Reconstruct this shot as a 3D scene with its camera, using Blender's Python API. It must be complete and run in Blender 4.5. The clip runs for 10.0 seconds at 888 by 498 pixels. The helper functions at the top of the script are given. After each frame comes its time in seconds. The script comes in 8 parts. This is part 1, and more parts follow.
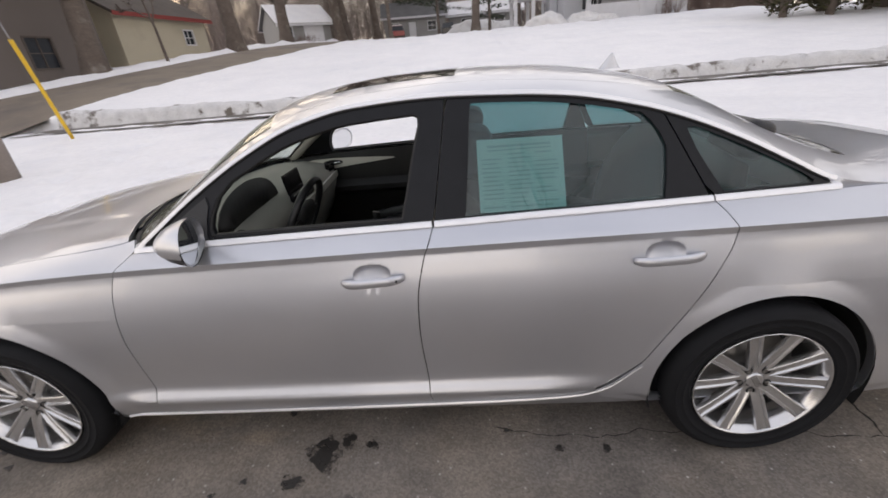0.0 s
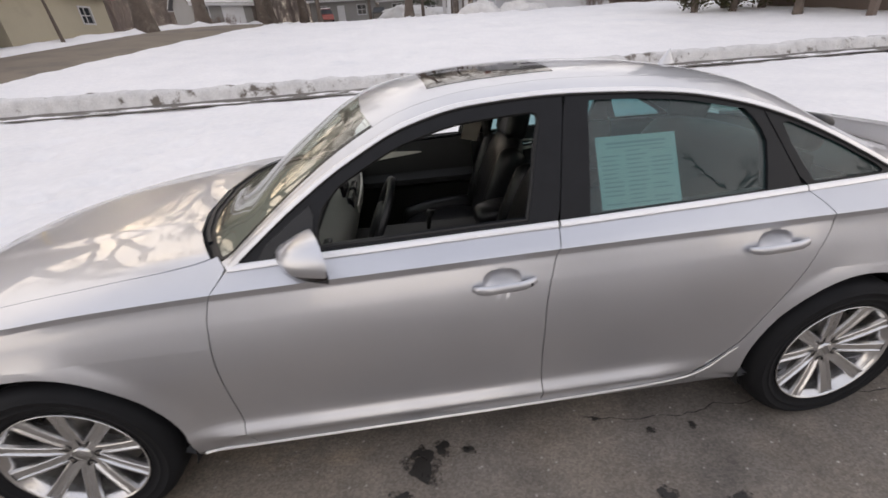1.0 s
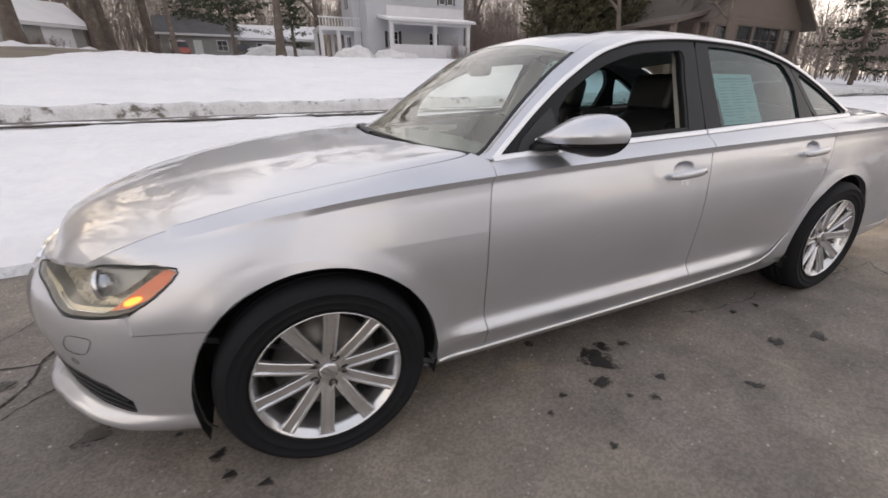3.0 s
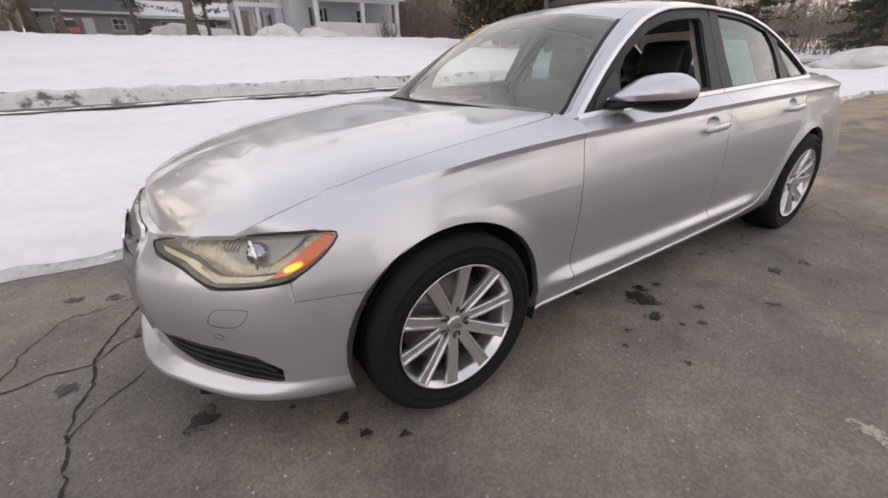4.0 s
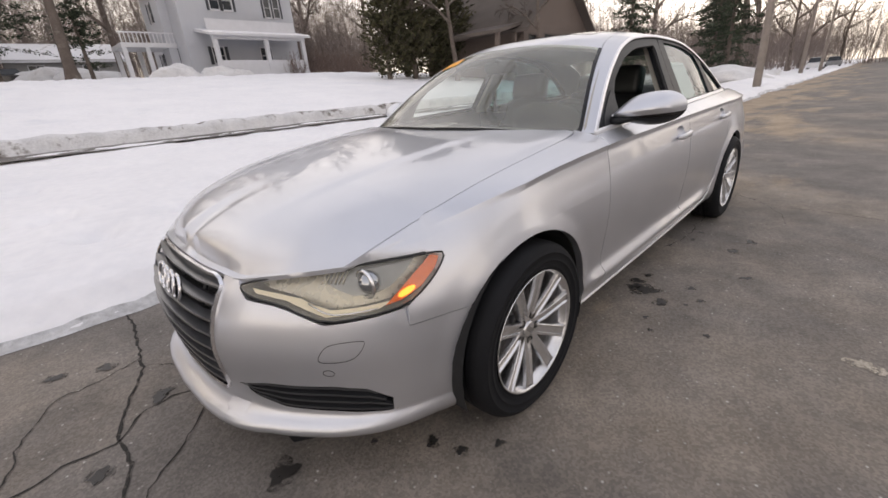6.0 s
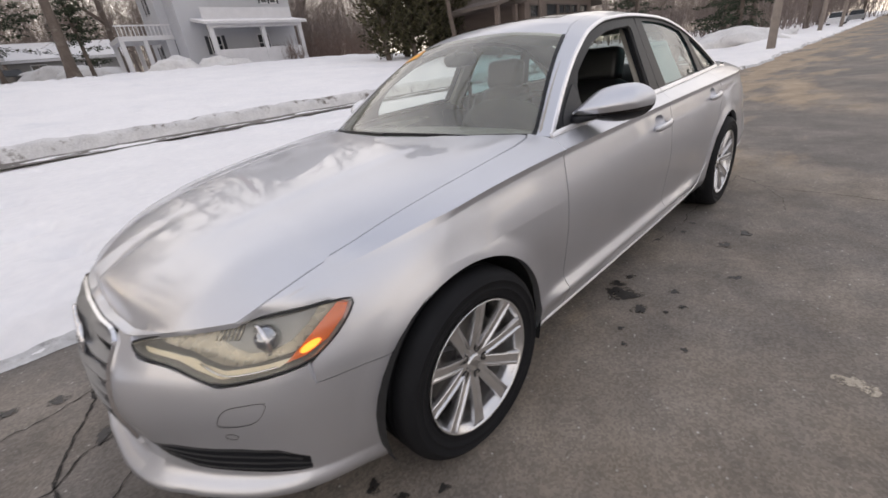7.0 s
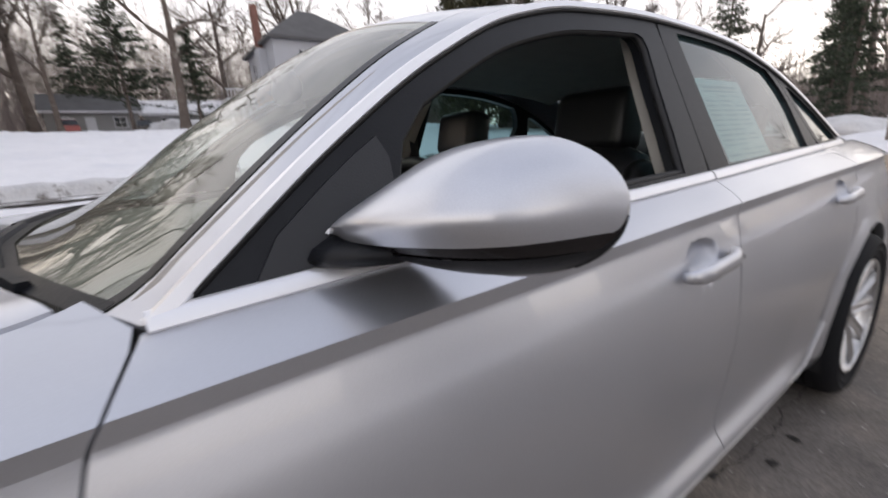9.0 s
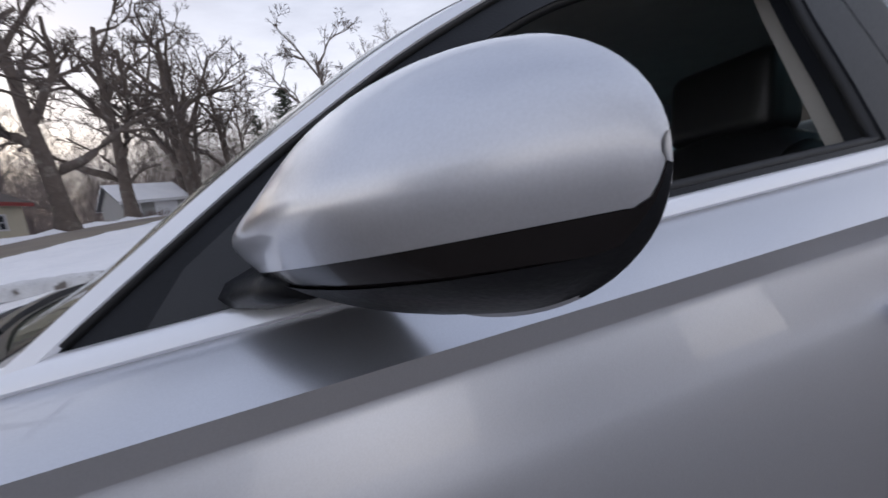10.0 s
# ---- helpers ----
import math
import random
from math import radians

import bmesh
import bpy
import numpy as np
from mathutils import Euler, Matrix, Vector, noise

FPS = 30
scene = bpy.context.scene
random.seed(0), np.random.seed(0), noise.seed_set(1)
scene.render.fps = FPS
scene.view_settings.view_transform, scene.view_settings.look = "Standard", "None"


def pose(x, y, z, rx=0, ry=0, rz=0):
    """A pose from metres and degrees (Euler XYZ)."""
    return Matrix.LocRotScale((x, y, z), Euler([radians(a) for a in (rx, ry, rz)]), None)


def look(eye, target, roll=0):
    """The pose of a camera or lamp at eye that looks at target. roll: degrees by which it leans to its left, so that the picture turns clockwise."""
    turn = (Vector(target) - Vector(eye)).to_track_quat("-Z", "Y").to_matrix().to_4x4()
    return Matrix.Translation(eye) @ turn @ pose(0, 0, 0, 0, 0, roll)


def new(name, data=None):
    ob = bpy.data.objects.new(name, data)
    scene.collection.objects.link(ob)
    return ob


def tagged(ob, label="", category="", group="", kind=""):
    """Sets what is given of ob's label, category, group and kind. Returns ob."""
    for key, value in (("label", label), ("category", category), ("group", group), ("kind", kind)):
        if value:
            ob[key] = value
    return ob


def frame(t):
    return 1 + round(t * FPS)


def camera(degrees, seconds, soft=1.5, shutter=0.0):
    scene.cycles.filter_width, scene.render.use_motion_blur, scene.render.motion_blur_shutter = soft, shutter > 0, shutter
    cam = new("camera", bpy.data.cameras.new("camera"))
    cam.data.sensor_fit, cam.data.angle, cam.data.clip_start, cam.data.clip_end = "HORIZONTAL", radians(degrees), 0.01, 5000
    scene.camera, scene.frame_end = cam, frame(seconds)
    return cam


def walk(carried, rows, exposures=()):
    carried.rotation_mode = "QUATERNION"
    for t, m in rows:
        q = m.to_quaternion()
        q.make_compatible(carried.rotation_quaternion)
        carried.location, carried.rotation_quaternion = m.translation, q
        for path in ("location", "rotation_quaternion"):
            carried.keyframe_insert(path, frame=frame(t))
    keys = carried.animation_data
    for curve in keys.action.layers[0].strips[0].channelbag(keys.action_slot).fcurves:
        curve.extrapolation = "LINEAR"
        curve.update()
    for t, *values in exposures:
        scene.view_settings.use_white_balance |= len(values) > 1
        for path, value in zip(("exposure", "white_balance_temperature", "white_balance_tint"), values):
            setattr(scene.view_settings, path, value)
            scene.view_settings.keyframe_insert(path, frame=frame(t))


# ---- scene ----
# The car stands along x with its front axle at x = 0 and its middle at y = 0; it looks towards -x, the camera walks on its left side (y < 0).
cam = camera(95.2, 10.0, soft=1.6, shutter=0.3)
PATH = [
    (0, (1.896, -2.091, 1.507), (64.99, 4.71, 2.26)),
    (0.5, (1.605, -1.997, 1.583), (63.31, 4.11, -3.67)),
    (1, (1.266, -2.010, 1.578), (62.78, 3.74, -6.79)),
    (1.5, (0.924, -2.041, 1.474), (63.79, 1.70, -7.37)),
    (2, (0.601, -1.996, 1.353), (68.25, -0.19, -15.03)),
    (2.5, (0.240, -2.066, 1.260), (67.91, -0.37, -21.54)),
    (3, (-0.094, -2.043, 1.214), (67.85, 0.56, -24.31)),
    (4.5, (-0.881, -1.764, 1.169), (65.00, 1.90, -38.95)),
    (5, (-1.031, -1.672, 1.190), (67.67, 2.96, -42.91)),
    (5.5, (-1.146, -1.591, 1.167), (69.03, 2.80, -45.90)),
    (7, (-0.777, -1.670, 1.264), (65.70, 6.75, -45.17)),
    (7.5, (-0.449, -1.604, 1.247), (63.46, 6.36, -47.40)),
    (8, (-0.019, -1.527, 1.224), (62.55, 6.11, -45.91)),
    (8.5, (0.405, -1.442, 1.194), (64.82, 4.46, -42.75)),
    (9, (0.697, -1.242, 1.111), (75.54, 3.45, -34.70)),
    (9.5, (0.846, -1.125, 1.029), (85.86, 3.94, -26.81)),
    (10, (0.909, -1.159, 1.041), (83.14, 10.03, -16.82)),
]
# the camera darkens and cools its picture as it turns up towards the sky
EXPOSURES = [(0.0, 1.56, 7430, 10), (3.0, 1.54, 7430, 10), (4.5, 1.56, 7560, 11), (5.5, 1.54, 7560, 11), (7.0, 1.48, 7360, 10), (8.0, 1.48, 7260, 10), (8.5, 1.48, 7110, 10), (9.0, 1.42, 6960, 10), (9.5, 1.15, 6510, 10), (10.0, 1.02, 6260, 10)]
walk(cam, [(t, pose(*eye, *turn)) for t, eye, turn in PATH], EXPOSURES)

# ---- light: a bright overcast late afternoon ----
world = bpy.data.worlds.new("sky")
scene.world = world
world.use_nodes = True
wn, wl = world.node_tree.nodes, world.node_tree.links
sky = wn.new("ShaderNodeTexSky")
sky.sky_type, sky.sun_disc = "NISHITA", False
SUN_HEIGHT, SUN_TURN = radians(12), radians(-38)
sky.sun_elevation, sky.sun_rotation, sky.air_density, sky.dust_density, sky.ozone_density = SUN_HEIGHT, SUN_TURN, 1.0, 4.0, 1.0
# broken cloud cover over the clear sky
coord = wn.new("ShaderNodeTexCoord")
stretch = wn.new("ShaderNodeMapping")
stretch.inputs["Scale"].default_value = (1.0, 1.0, 3.5)
wl.new(coord.outputs["Generated"], stretch.inputs["Vector"])
cloud = wn.new("ShaderNodeTexNoise")
cloud.inputs["Scale"].default_value, cloud.inputs["Detail"].default_value, cloud.inputs["Roughness"].default_value = 2.2, 7, 0.58
wl.new(stretch.outputs["Vector"], cloud.inputs["Vector"])
cover = wn.new("ShaderNodeMapRange")
cover.inputs["From Min"].default_value, cover.inputs["From Max"].default_value = 0.38, 0.62
cover.inputs["To Min"].default_value, cover.inputs["To Max"].default_value = 0.86, 0.97
wl.new(cloud.outputs["Fac"], cover.inputs["Value"])
# cloud colours: warm white low in the sky, lilac grey overhead
parts_xyz = wn.new("ShaderNodeSeparateXYZ")
wl.new(coord.outputs["Generated"], parts_xyz.inputs["Vector"])


def sky_ramp(stops):
    ramp = wn.new("ShaderNodeValToRGB")
    while len(ramp.color_ramp.elements) < len(stops):
        ramp.color_ramp.elements.new(0.5)
    for e, (at, colour) in zip(ramp.color_ramp.elements, stops):
        e.position, e.color = at, (*colour, 1)
    wl.new(parts_xyz.outputs["Z"], ramp.inputs["Fac"])
    return ramp.outputs["Color"]


shade = wn.new("ShaderNodeMix")
shade.data_type = "RGBA"
wl.new(sky_ramp([(0.0, (0.70, 0.63, 0.59)), (0.25, (0.48, 0.475, 0.52)), (0.6, (0.27, 0.29, 0.365)), (1.0, (0.22, 0.245, 0.325))]), shade.inputs[6])
wl.new(sky_ramp([(0.0, (0.88, 0.81, 0.74)), (0.13, (0.80, 0.76, 0.755)), (0.26, (0.60, 0.595, 0.63)), (0.45, (0.50, 0.51, 0.57)), (0.7, (0.44, 0.46, 0.53)), (1.0, (0.40, 0.43, 0.52))]), shade.inputs[7])
ridge = wn.new("ShaderNodeMapRange")
ridge.inputs["From Min"].default_value, ridge.inputs["From Max"].default_value = 0.36, 0.66
wl.new(cloud.outputs["Fac"], ridge.inputs["Value"])
wl.new(ridge.outputs["Result"], shade.inputs[0])
bright = wn.new("ShaderNodeVectorMath")
bright.operation = "SCALE"
bright.inputs["Scale"].default_value = 11.0
wl.new(shade.outputs[2], bright.inputs[0])
blend = wn.new("ShaderNodeMix")
blend.data_type = "RGBA"
wl.new(cover.outputs["Result"], blend.inputs[0])
wl.new(sky.outputs["Color"], blend.inputs[6])
wl.new(bright.outputs[0], blend.inputs[7])
back = wn["Background"]
wl.new(blend.outputs[2], back.inputs["Color"])
back.inputs["Strength"].default_value = 0.085
sun = new("sun", bpy.data.lights.new("sun", "SUN"))
sun.data.energy, sun.data.angle, sun.data.color = 0.12, radians(70), (1.0, 0.90, 0.78)
sun.matrix_world = look((0, 0, 0), (-math.sin(SUN_TURN) * math.cos(SUN_HEIGHT), -math.cos(SUN_TURN) * math.cos(SUN_HEIGHT), -math.sin(SUN_HEIGHT)))


# ---- materials ----
def material(name, colour, rough=0.5, metal=0.0, vary=0.0, grain=0.0, size=8.0, fine=120.0, tint=None, coat=0.0, random_vary=0.0, island=0.0, coords="Object", spec=0.5, patch=None, patch_size=1.0, patch_cut=(0.5, 0.6)):
    """A surface with two scales of colour change (size, fine: cells per metre), relief (grain, metres) and optional patches of another colour."""
    m = bpy.data.materials.new(name)
    m.use_nodes = True
    n, l = m.node_tree.nodes, m.node_tree.links
    b = n["Principled BSDF"]
    b.inputs["Roughness"].default_value, b.inputs["Metallic"].default_value = rough, metal
    b.inputs["Coat Weight"].default_value, b.inputs["Coat Roughness"].default_value = coat, 0.04
    b.inputs["Specular IOR Level"].default_value = spec
    b.inputs["Base Color"].default_value = (*colour, 1)
    where = n.new("ShaderNodeTexCoord").outputs[coords]
    last = None
    if vary or patch:
        big = n.new("ShaderNodeTexNoise")
        big.inputs["Scale"].default_value, big.inputs["Detail"].default_value = size, 6
        small = n.new("ShaderNodeTexNoise")
        small.inputs["Scale"].default_value, small.inputs["Detail"].default_value = fine, 3
        l.new(where, big.inputs["Vector"])
        l.new(where, small.inputs["Vector"])
        both = n.new("ShaderNodeMix")
        both.inputs[0].default_value = 0.45
        l.new(big.outputs["Fac"], both.inputs[2])
        l.new(small.outputs["Fac"], both.inputs[3])
        ramp = n.new("ShaderNodeMapRange")
        ramp.inputs["From Min"].default_value, ramp.inputs["From Max"].default_value = 0.3, 0.7
        l.new(both.outputs[0], ramp.inputs["Value"])
        mix = n.new("ShaderNodeMix")
        mix.data_type = "RGBA"
        second = tint or tuple(min(1, c * (1 + vary)) for c in colour)
        mix.inputs[6].default_value = (*[c * (1 - vary) for c in colour], 1)
        mix.inputs[7].default_value = (*second, 1)
        l.new(ramp.outputs["Result"], mix.inputs[0])
        last = mix.outputs[2]
        if patch:
            spot = n.new("ShaderNodeTexNoise")
            spot.inputs["Scale"].default_value, spot.inputs["Detail"].default_value, spot.inputs["Roughness"].default_value = patch_size, 8, 0.65
            l.new(where, spot.inputs["Vector"])
            cut = n.new("ShaderNodeMapRange")
            cut.inputs["From Min"].default_value, cut.inputs["From Max"].default_value = patch_cut
            l.new(spot.outputs["Fac"], cut.inputs["Value"])
            over = n.new("ShaderNodeMix")
            over.data_type = "RGBA"
            over.inputs[7].default_value = (*patch, 1)
            l.new(cut.outputs["Result"], over.inputs[0])
            l.new(last, over.inputs[6])
            last = over.outputs[2]
        if random_vary or island:
            source = n.new("ShaderNodeObjectInfo").outputs["Random"] if random_vary else n.new("ShaderNodeNewGeometry").outputs["Random Per Island"]
            span = random_vary or island
            step = n.new("ShaderNodeMapRange")
            step.inputs["To Min"].default_value, step.inputs["To Max"].default_value = 1 - span, 1 + span
            l.new(source, step.inputs["Value"])
            hsv = n.new("ShaderNodeHueSaturation")
            l.new(step.outputs["Result"], hsv.inputs["Value"])
            l.new(last, hsv.inputs["Color"])
            last = hsv.outputs["Color"]
        l.new(last, b.inputs["Base Color"])
        wear = n.new("ShaderNodeMapRange")
        wear.inputs["To Min"].default_value, wear.inputs["To Max"].default_value = max(0.02, rough - 0.12), min(1, rough + 0.12)
        l.new(small.outputs["Fac"], wear.inputs["Value"])
        if not coat:
            l.new(wear.outputs["Result"], b.inputs["Roughness"])
    if grain:
        rough_tex = n.new("ShaderNodeTexNoise")
        rough_tex.inputs["Scale"].default_value, rough_tex.inputs["Detail"].default_value = fine, 5
        l.new(where, rough_tex.inputs["Vector"])
        bump = n.new("ShaderNodeBump")
        bump.inputs["Strength"].default_value, bump.inputs["Distance"].default_value = 1.0, grain
        l.new(rough_tex.outputs["Fac"], bump.inputs["Height"])
        l.new(bump.outputs["Normal"], b.inputs["Normal"])
    return m


def glass(name, colour, rough=0.0, ior=1.7, film=0.0, film_colour=(0.72, 0.66, 0.52)):
    """A thin tinted pane: it lets the view through and mirrors the sky by its own gloss."""
    m = bpy.data.materials.new(name)
    m.use_nodes = True
    n, l = m.node_tree.nodes, m.node_tree.links
    n.remove(n["Principled BSDF"])
    clear, gloss, mix, fres = n.new("ShaderNodeBsdfTransparent"), n.new("ShaderNodeBsdfGlossy"), n.new("ShaderNodeMixShader"), n.new("ShaderNodeLayerWeight")
    clear.inputs["Color"].default_value = (*colour, 1)
    gloss.inputs["Roughness"].default_value = rough
    # the share mirrored: least straight on, all at a glancing angle, alike from both sides
    fres.inputs["Blend"].default_value = 0.5
    power, share = n.new("ShaderNodeMath"), n.new("ShaderNodeMapRange")
    power.operation, power.inputs[1].default_value = "POWER", 4.0
    share.inputs["To Min"].default_value = ((ior - 1) / (ior + 1)) ** 2
    l.new(fres.outputs["Facing"], power.inputs[0])
    l.new(power.outputs[0], share.inputs["Value"])
    l.new(share.outputs["Result"], mix.inputs["Fac"])
    l.new(clear.outputs[0], mix.inputs[1])
    l.new(gloss.outputs[0], mix.inputs[2])
    last = mix
    # diffuse veil: sky glare put into a colour; on lamps, yellowed plastic
    if film:
        veil, over = n.new("ShaderNodeBsdfDiffuse"), n.new("ShaderNodeMixShader")
        veil.inputs["Color"].default_value = (*film_colour, 1)
        cloudy, span = n.new("ShaderNodeTexNoise"), n.new("ShaderNodeMapRange")
        cloudy.inputs["Scale"].default_value, cloudy.inputs["Detail"].default_value = 2.5, 6
        span.inputs["To Min"].default_value, span.inputs["To Max"].default_value = film * 0.5, film * 1.5
        l.new(n.new("ShaderNodeTexCoord").outputs["Object"], cloudy.inputs["Vector"])
        l.new(cloudy.outputs["Fac"], span.inputs["Value"])
        l.new(span.outputs["Result"], over.inputs["Fac"])
        l.new(mix.outputs[0], over.inputs[1])
        l.new(veil.outputs[0], over.inputs[2])
        last = over
    l.new(last.outputs[0], n["Material Output"].inputs["Surface"])
    return m


def paint_metal(name, colour):
    """Silver metallic lacquer with a fine flake, a clear coat and a film of road dirt."""
    m = material(name, colour, 0.35, 0.85, 0.07, 0.0, 1.8, 700.0, coat=0.85)
    n, l = m.node_tree.nodes, m.node_tree.links
    b = n["Principled BSDF"]
    b.inputs["Coat Roughness"].default_value, b.inputs["Coat IOR"].default_value = 0.015, 1.5
    dirt = n.new("ShaderNodeTexNoise")
    dirt.inputs["Scale"].default_value, dirt.inputs["Detail"].default_value = 2.3, 9
    cut = n.new("ShaderNodeMapRange")
    cut.inputs["From Min"].default_value, cut.inputs["From Max"].default_value = 0.35, 0.75
    cut.inputs["To Min"].default_value, cut.inputs["To Max"].default_value = 0.34, 0.44
    l.new(n["Texture Coordinate"].outputs["Object"], dirt.inputs["Vector"])
    l.new(dirt.outputs["Fac"], cut.inputs["Value"])
    l.new(cut.outputs["Result"], b.inputs["Roughness"])
    return m


PAINT = paint_metal("silver_paint", (0.598, 0.610, 0.650))
DARK_LOCK = material("lock_metal", (0.08, 0.08, 0.085), 0.4, 0.6)
CHROME = material("chrome", (0.80, 0.80, 0.82), 0.12, 1.0)
SATIN = material("satin_strip", (0.86, 0.86, 0.88), 0.30, 0.6)
BLACK_TRIM = material("black_trim", (0.011, 0.012, 0.015), 0.40, 0, 0.2, 0.0003, 20, 300, spec=0.22)
GLOSS_BLACK = material("gloss_black", (0.007, 0.007, 0.009), 0.25, 0, spec=0.3)
SUN_GLASS = material("sunroof_glass", (0.012, 0.011, 0.010), 0.06, 0, spec=0.5)
RUBBER = material("tyre_rubber", (0.010, 0.0105, 0.0125), 0.75, 0, 0.3, 0.0006, 6, 200, spec=0.2)
SEAL = material("rubber_seal", (0.012, 0.012, 0.013), 0.6)
ALLOY = material("alloy", (0.66, 0.66, 0.67), 0.26, 0.9, 0.06, 0, 10, 300, coat=0.3)
DISC = material("brake_steel", (0.20, 0.19, 0.18), 0.45, 0.9, 0.2, 0, 20, 200)
DARK = material("dark_underbody", (0.010, 0.010, 0.011), 0.9)
# windscreen film: the sky's glare painted as a pale yellowish veil
GLASS_SCREEN = glass("screen_glass", (0.80, 0.88, 0.82), 0.0, 2.2, 0.10, (0.72, 0.70, 0.56))
GLASS_SIDE = glass("side_glass", (0.31, 0.50, 0.51), 0.0, 1.7, 0.055, (0.30, 0.52, 0.55))
LAMP_GLASS = glass("lamp_lens", (0.95, 0.95, 0.93), 0.16, 1.6, 0.07, (0.70, 0.66, 0.56))
AMBER = material("amber_lens", (0.80, 0.135, 0.012), 0.15, 0, 0.12, 0, 30, 90, coat=0.8)
LEATHER = material("black_leather", (0.011, 0.011, 0.013), 0.38, 0, 0.25, 0.0006, 12, 350)
CABIN_TRIM = material("cabin_trim", (0.012, 0.012, 0.013), 0.6, 0, 0.2, 0.0004, 10, 400)
DASH_GREY = material("grey_dash_skin", (0.21, 0.205, 0.185), 0.7, 0, 0.08, 0.0004, 10, 400)
INLAY_GREY = material("pale_inlay", (0.50, 0.49, 0.46), 0.4, 0.3, 0.05, 0, 20, 200)
LINING = material("roof_lining", (0.36, 0.34, 0.31), 0.9, 0, 0.08, 0.0004, 14, 400)
PAPER = material("window_sheet_paper", (0.82, 0.86, 0.82), 0.7, 0, 0.03, 0, 6, 60)
INK = material("window_sheet_ink", (0.56, 0.61, 0.58), 0.8)
TRIANGLE = material("triangle_plastic", (0.014, 0.015, 0.018), 0.5, 0, 0.15, 0.0004, 20, 400)
SIGNAL = material("smoked_strip", (0.010, 0.008, 0.009), 0.22, 0.0, 0.3, 0, 60, 90, coat=0.2, spec=0.3)
MIRROR = material("mirror_silver", (0.85, 0.86, 0.87), 0.02, 1.0)
VENT_SLAT = material("vent_slat", (0.030, 0.031, 0.034), 0.35, 0, 0.15, 0.0003, 20, 300)
GRILLE_GREY = material("grille_grey", (0.11, 0.112, 0.12), 0.30, 0.5, 0.1, 0, 20, 200, coat=0.5)
LAMP_GREY = material("lamp_housing", (0.20, 0.19, 0.17), 0.30, 0.3)
SHROUD = material("lamp_shroud", (0.30, 0.295, 0.28), 0.22, 0.6, 0.12, 0, 30, 200)
LAMP_SILVER = material("lamp_reflector", (0.60, 0.55, 0.45), 0.28, 0.5, 0.06, 0, 8, 40)
PROJECTOR = material("projector_glass", (0.35, 0.37, 0.40), 0.05, 0.9, coat=1.0)
LIGHT_STRIP = material("light_strip", (0.80, 0.70, 0.50), 0.25, 0.0, coat=0.6)
LIT_AMBER = material("lit_amber_bulb", (0.9, 0.30, 0.03), 0.3)
LIT_AMBER.node_tree.nodes["Principled BSDF"].inputs["Emission Color"].default_value = (1.0, 0.33, 0.03, 1)
LIT_AMBER.node_tree.nodes["Principled BSDF"].inputs["Emission Strength"].default_value = 0.85
SNOW = material("snow", (0.80, 0.80, 0.83), 0.65, 0, 0.05, 0.012, 0.7, 9.0, tint=(0.90, 0.89, 0.90), coords="Object", patch=(0.70, 0.71, 0.75), patch_size=0.35, patch_cut=(0.55, 0.75))
OLD_SNOW = material("dirty_snow", (0.66, 0.655, 0.66), 0.75, 0, 0.16, 0.02, 1.2, 10.0, patch=(0.26, 0.24, 0.22), patch_size=1.1, patch_cut=(0.58, 0.86))


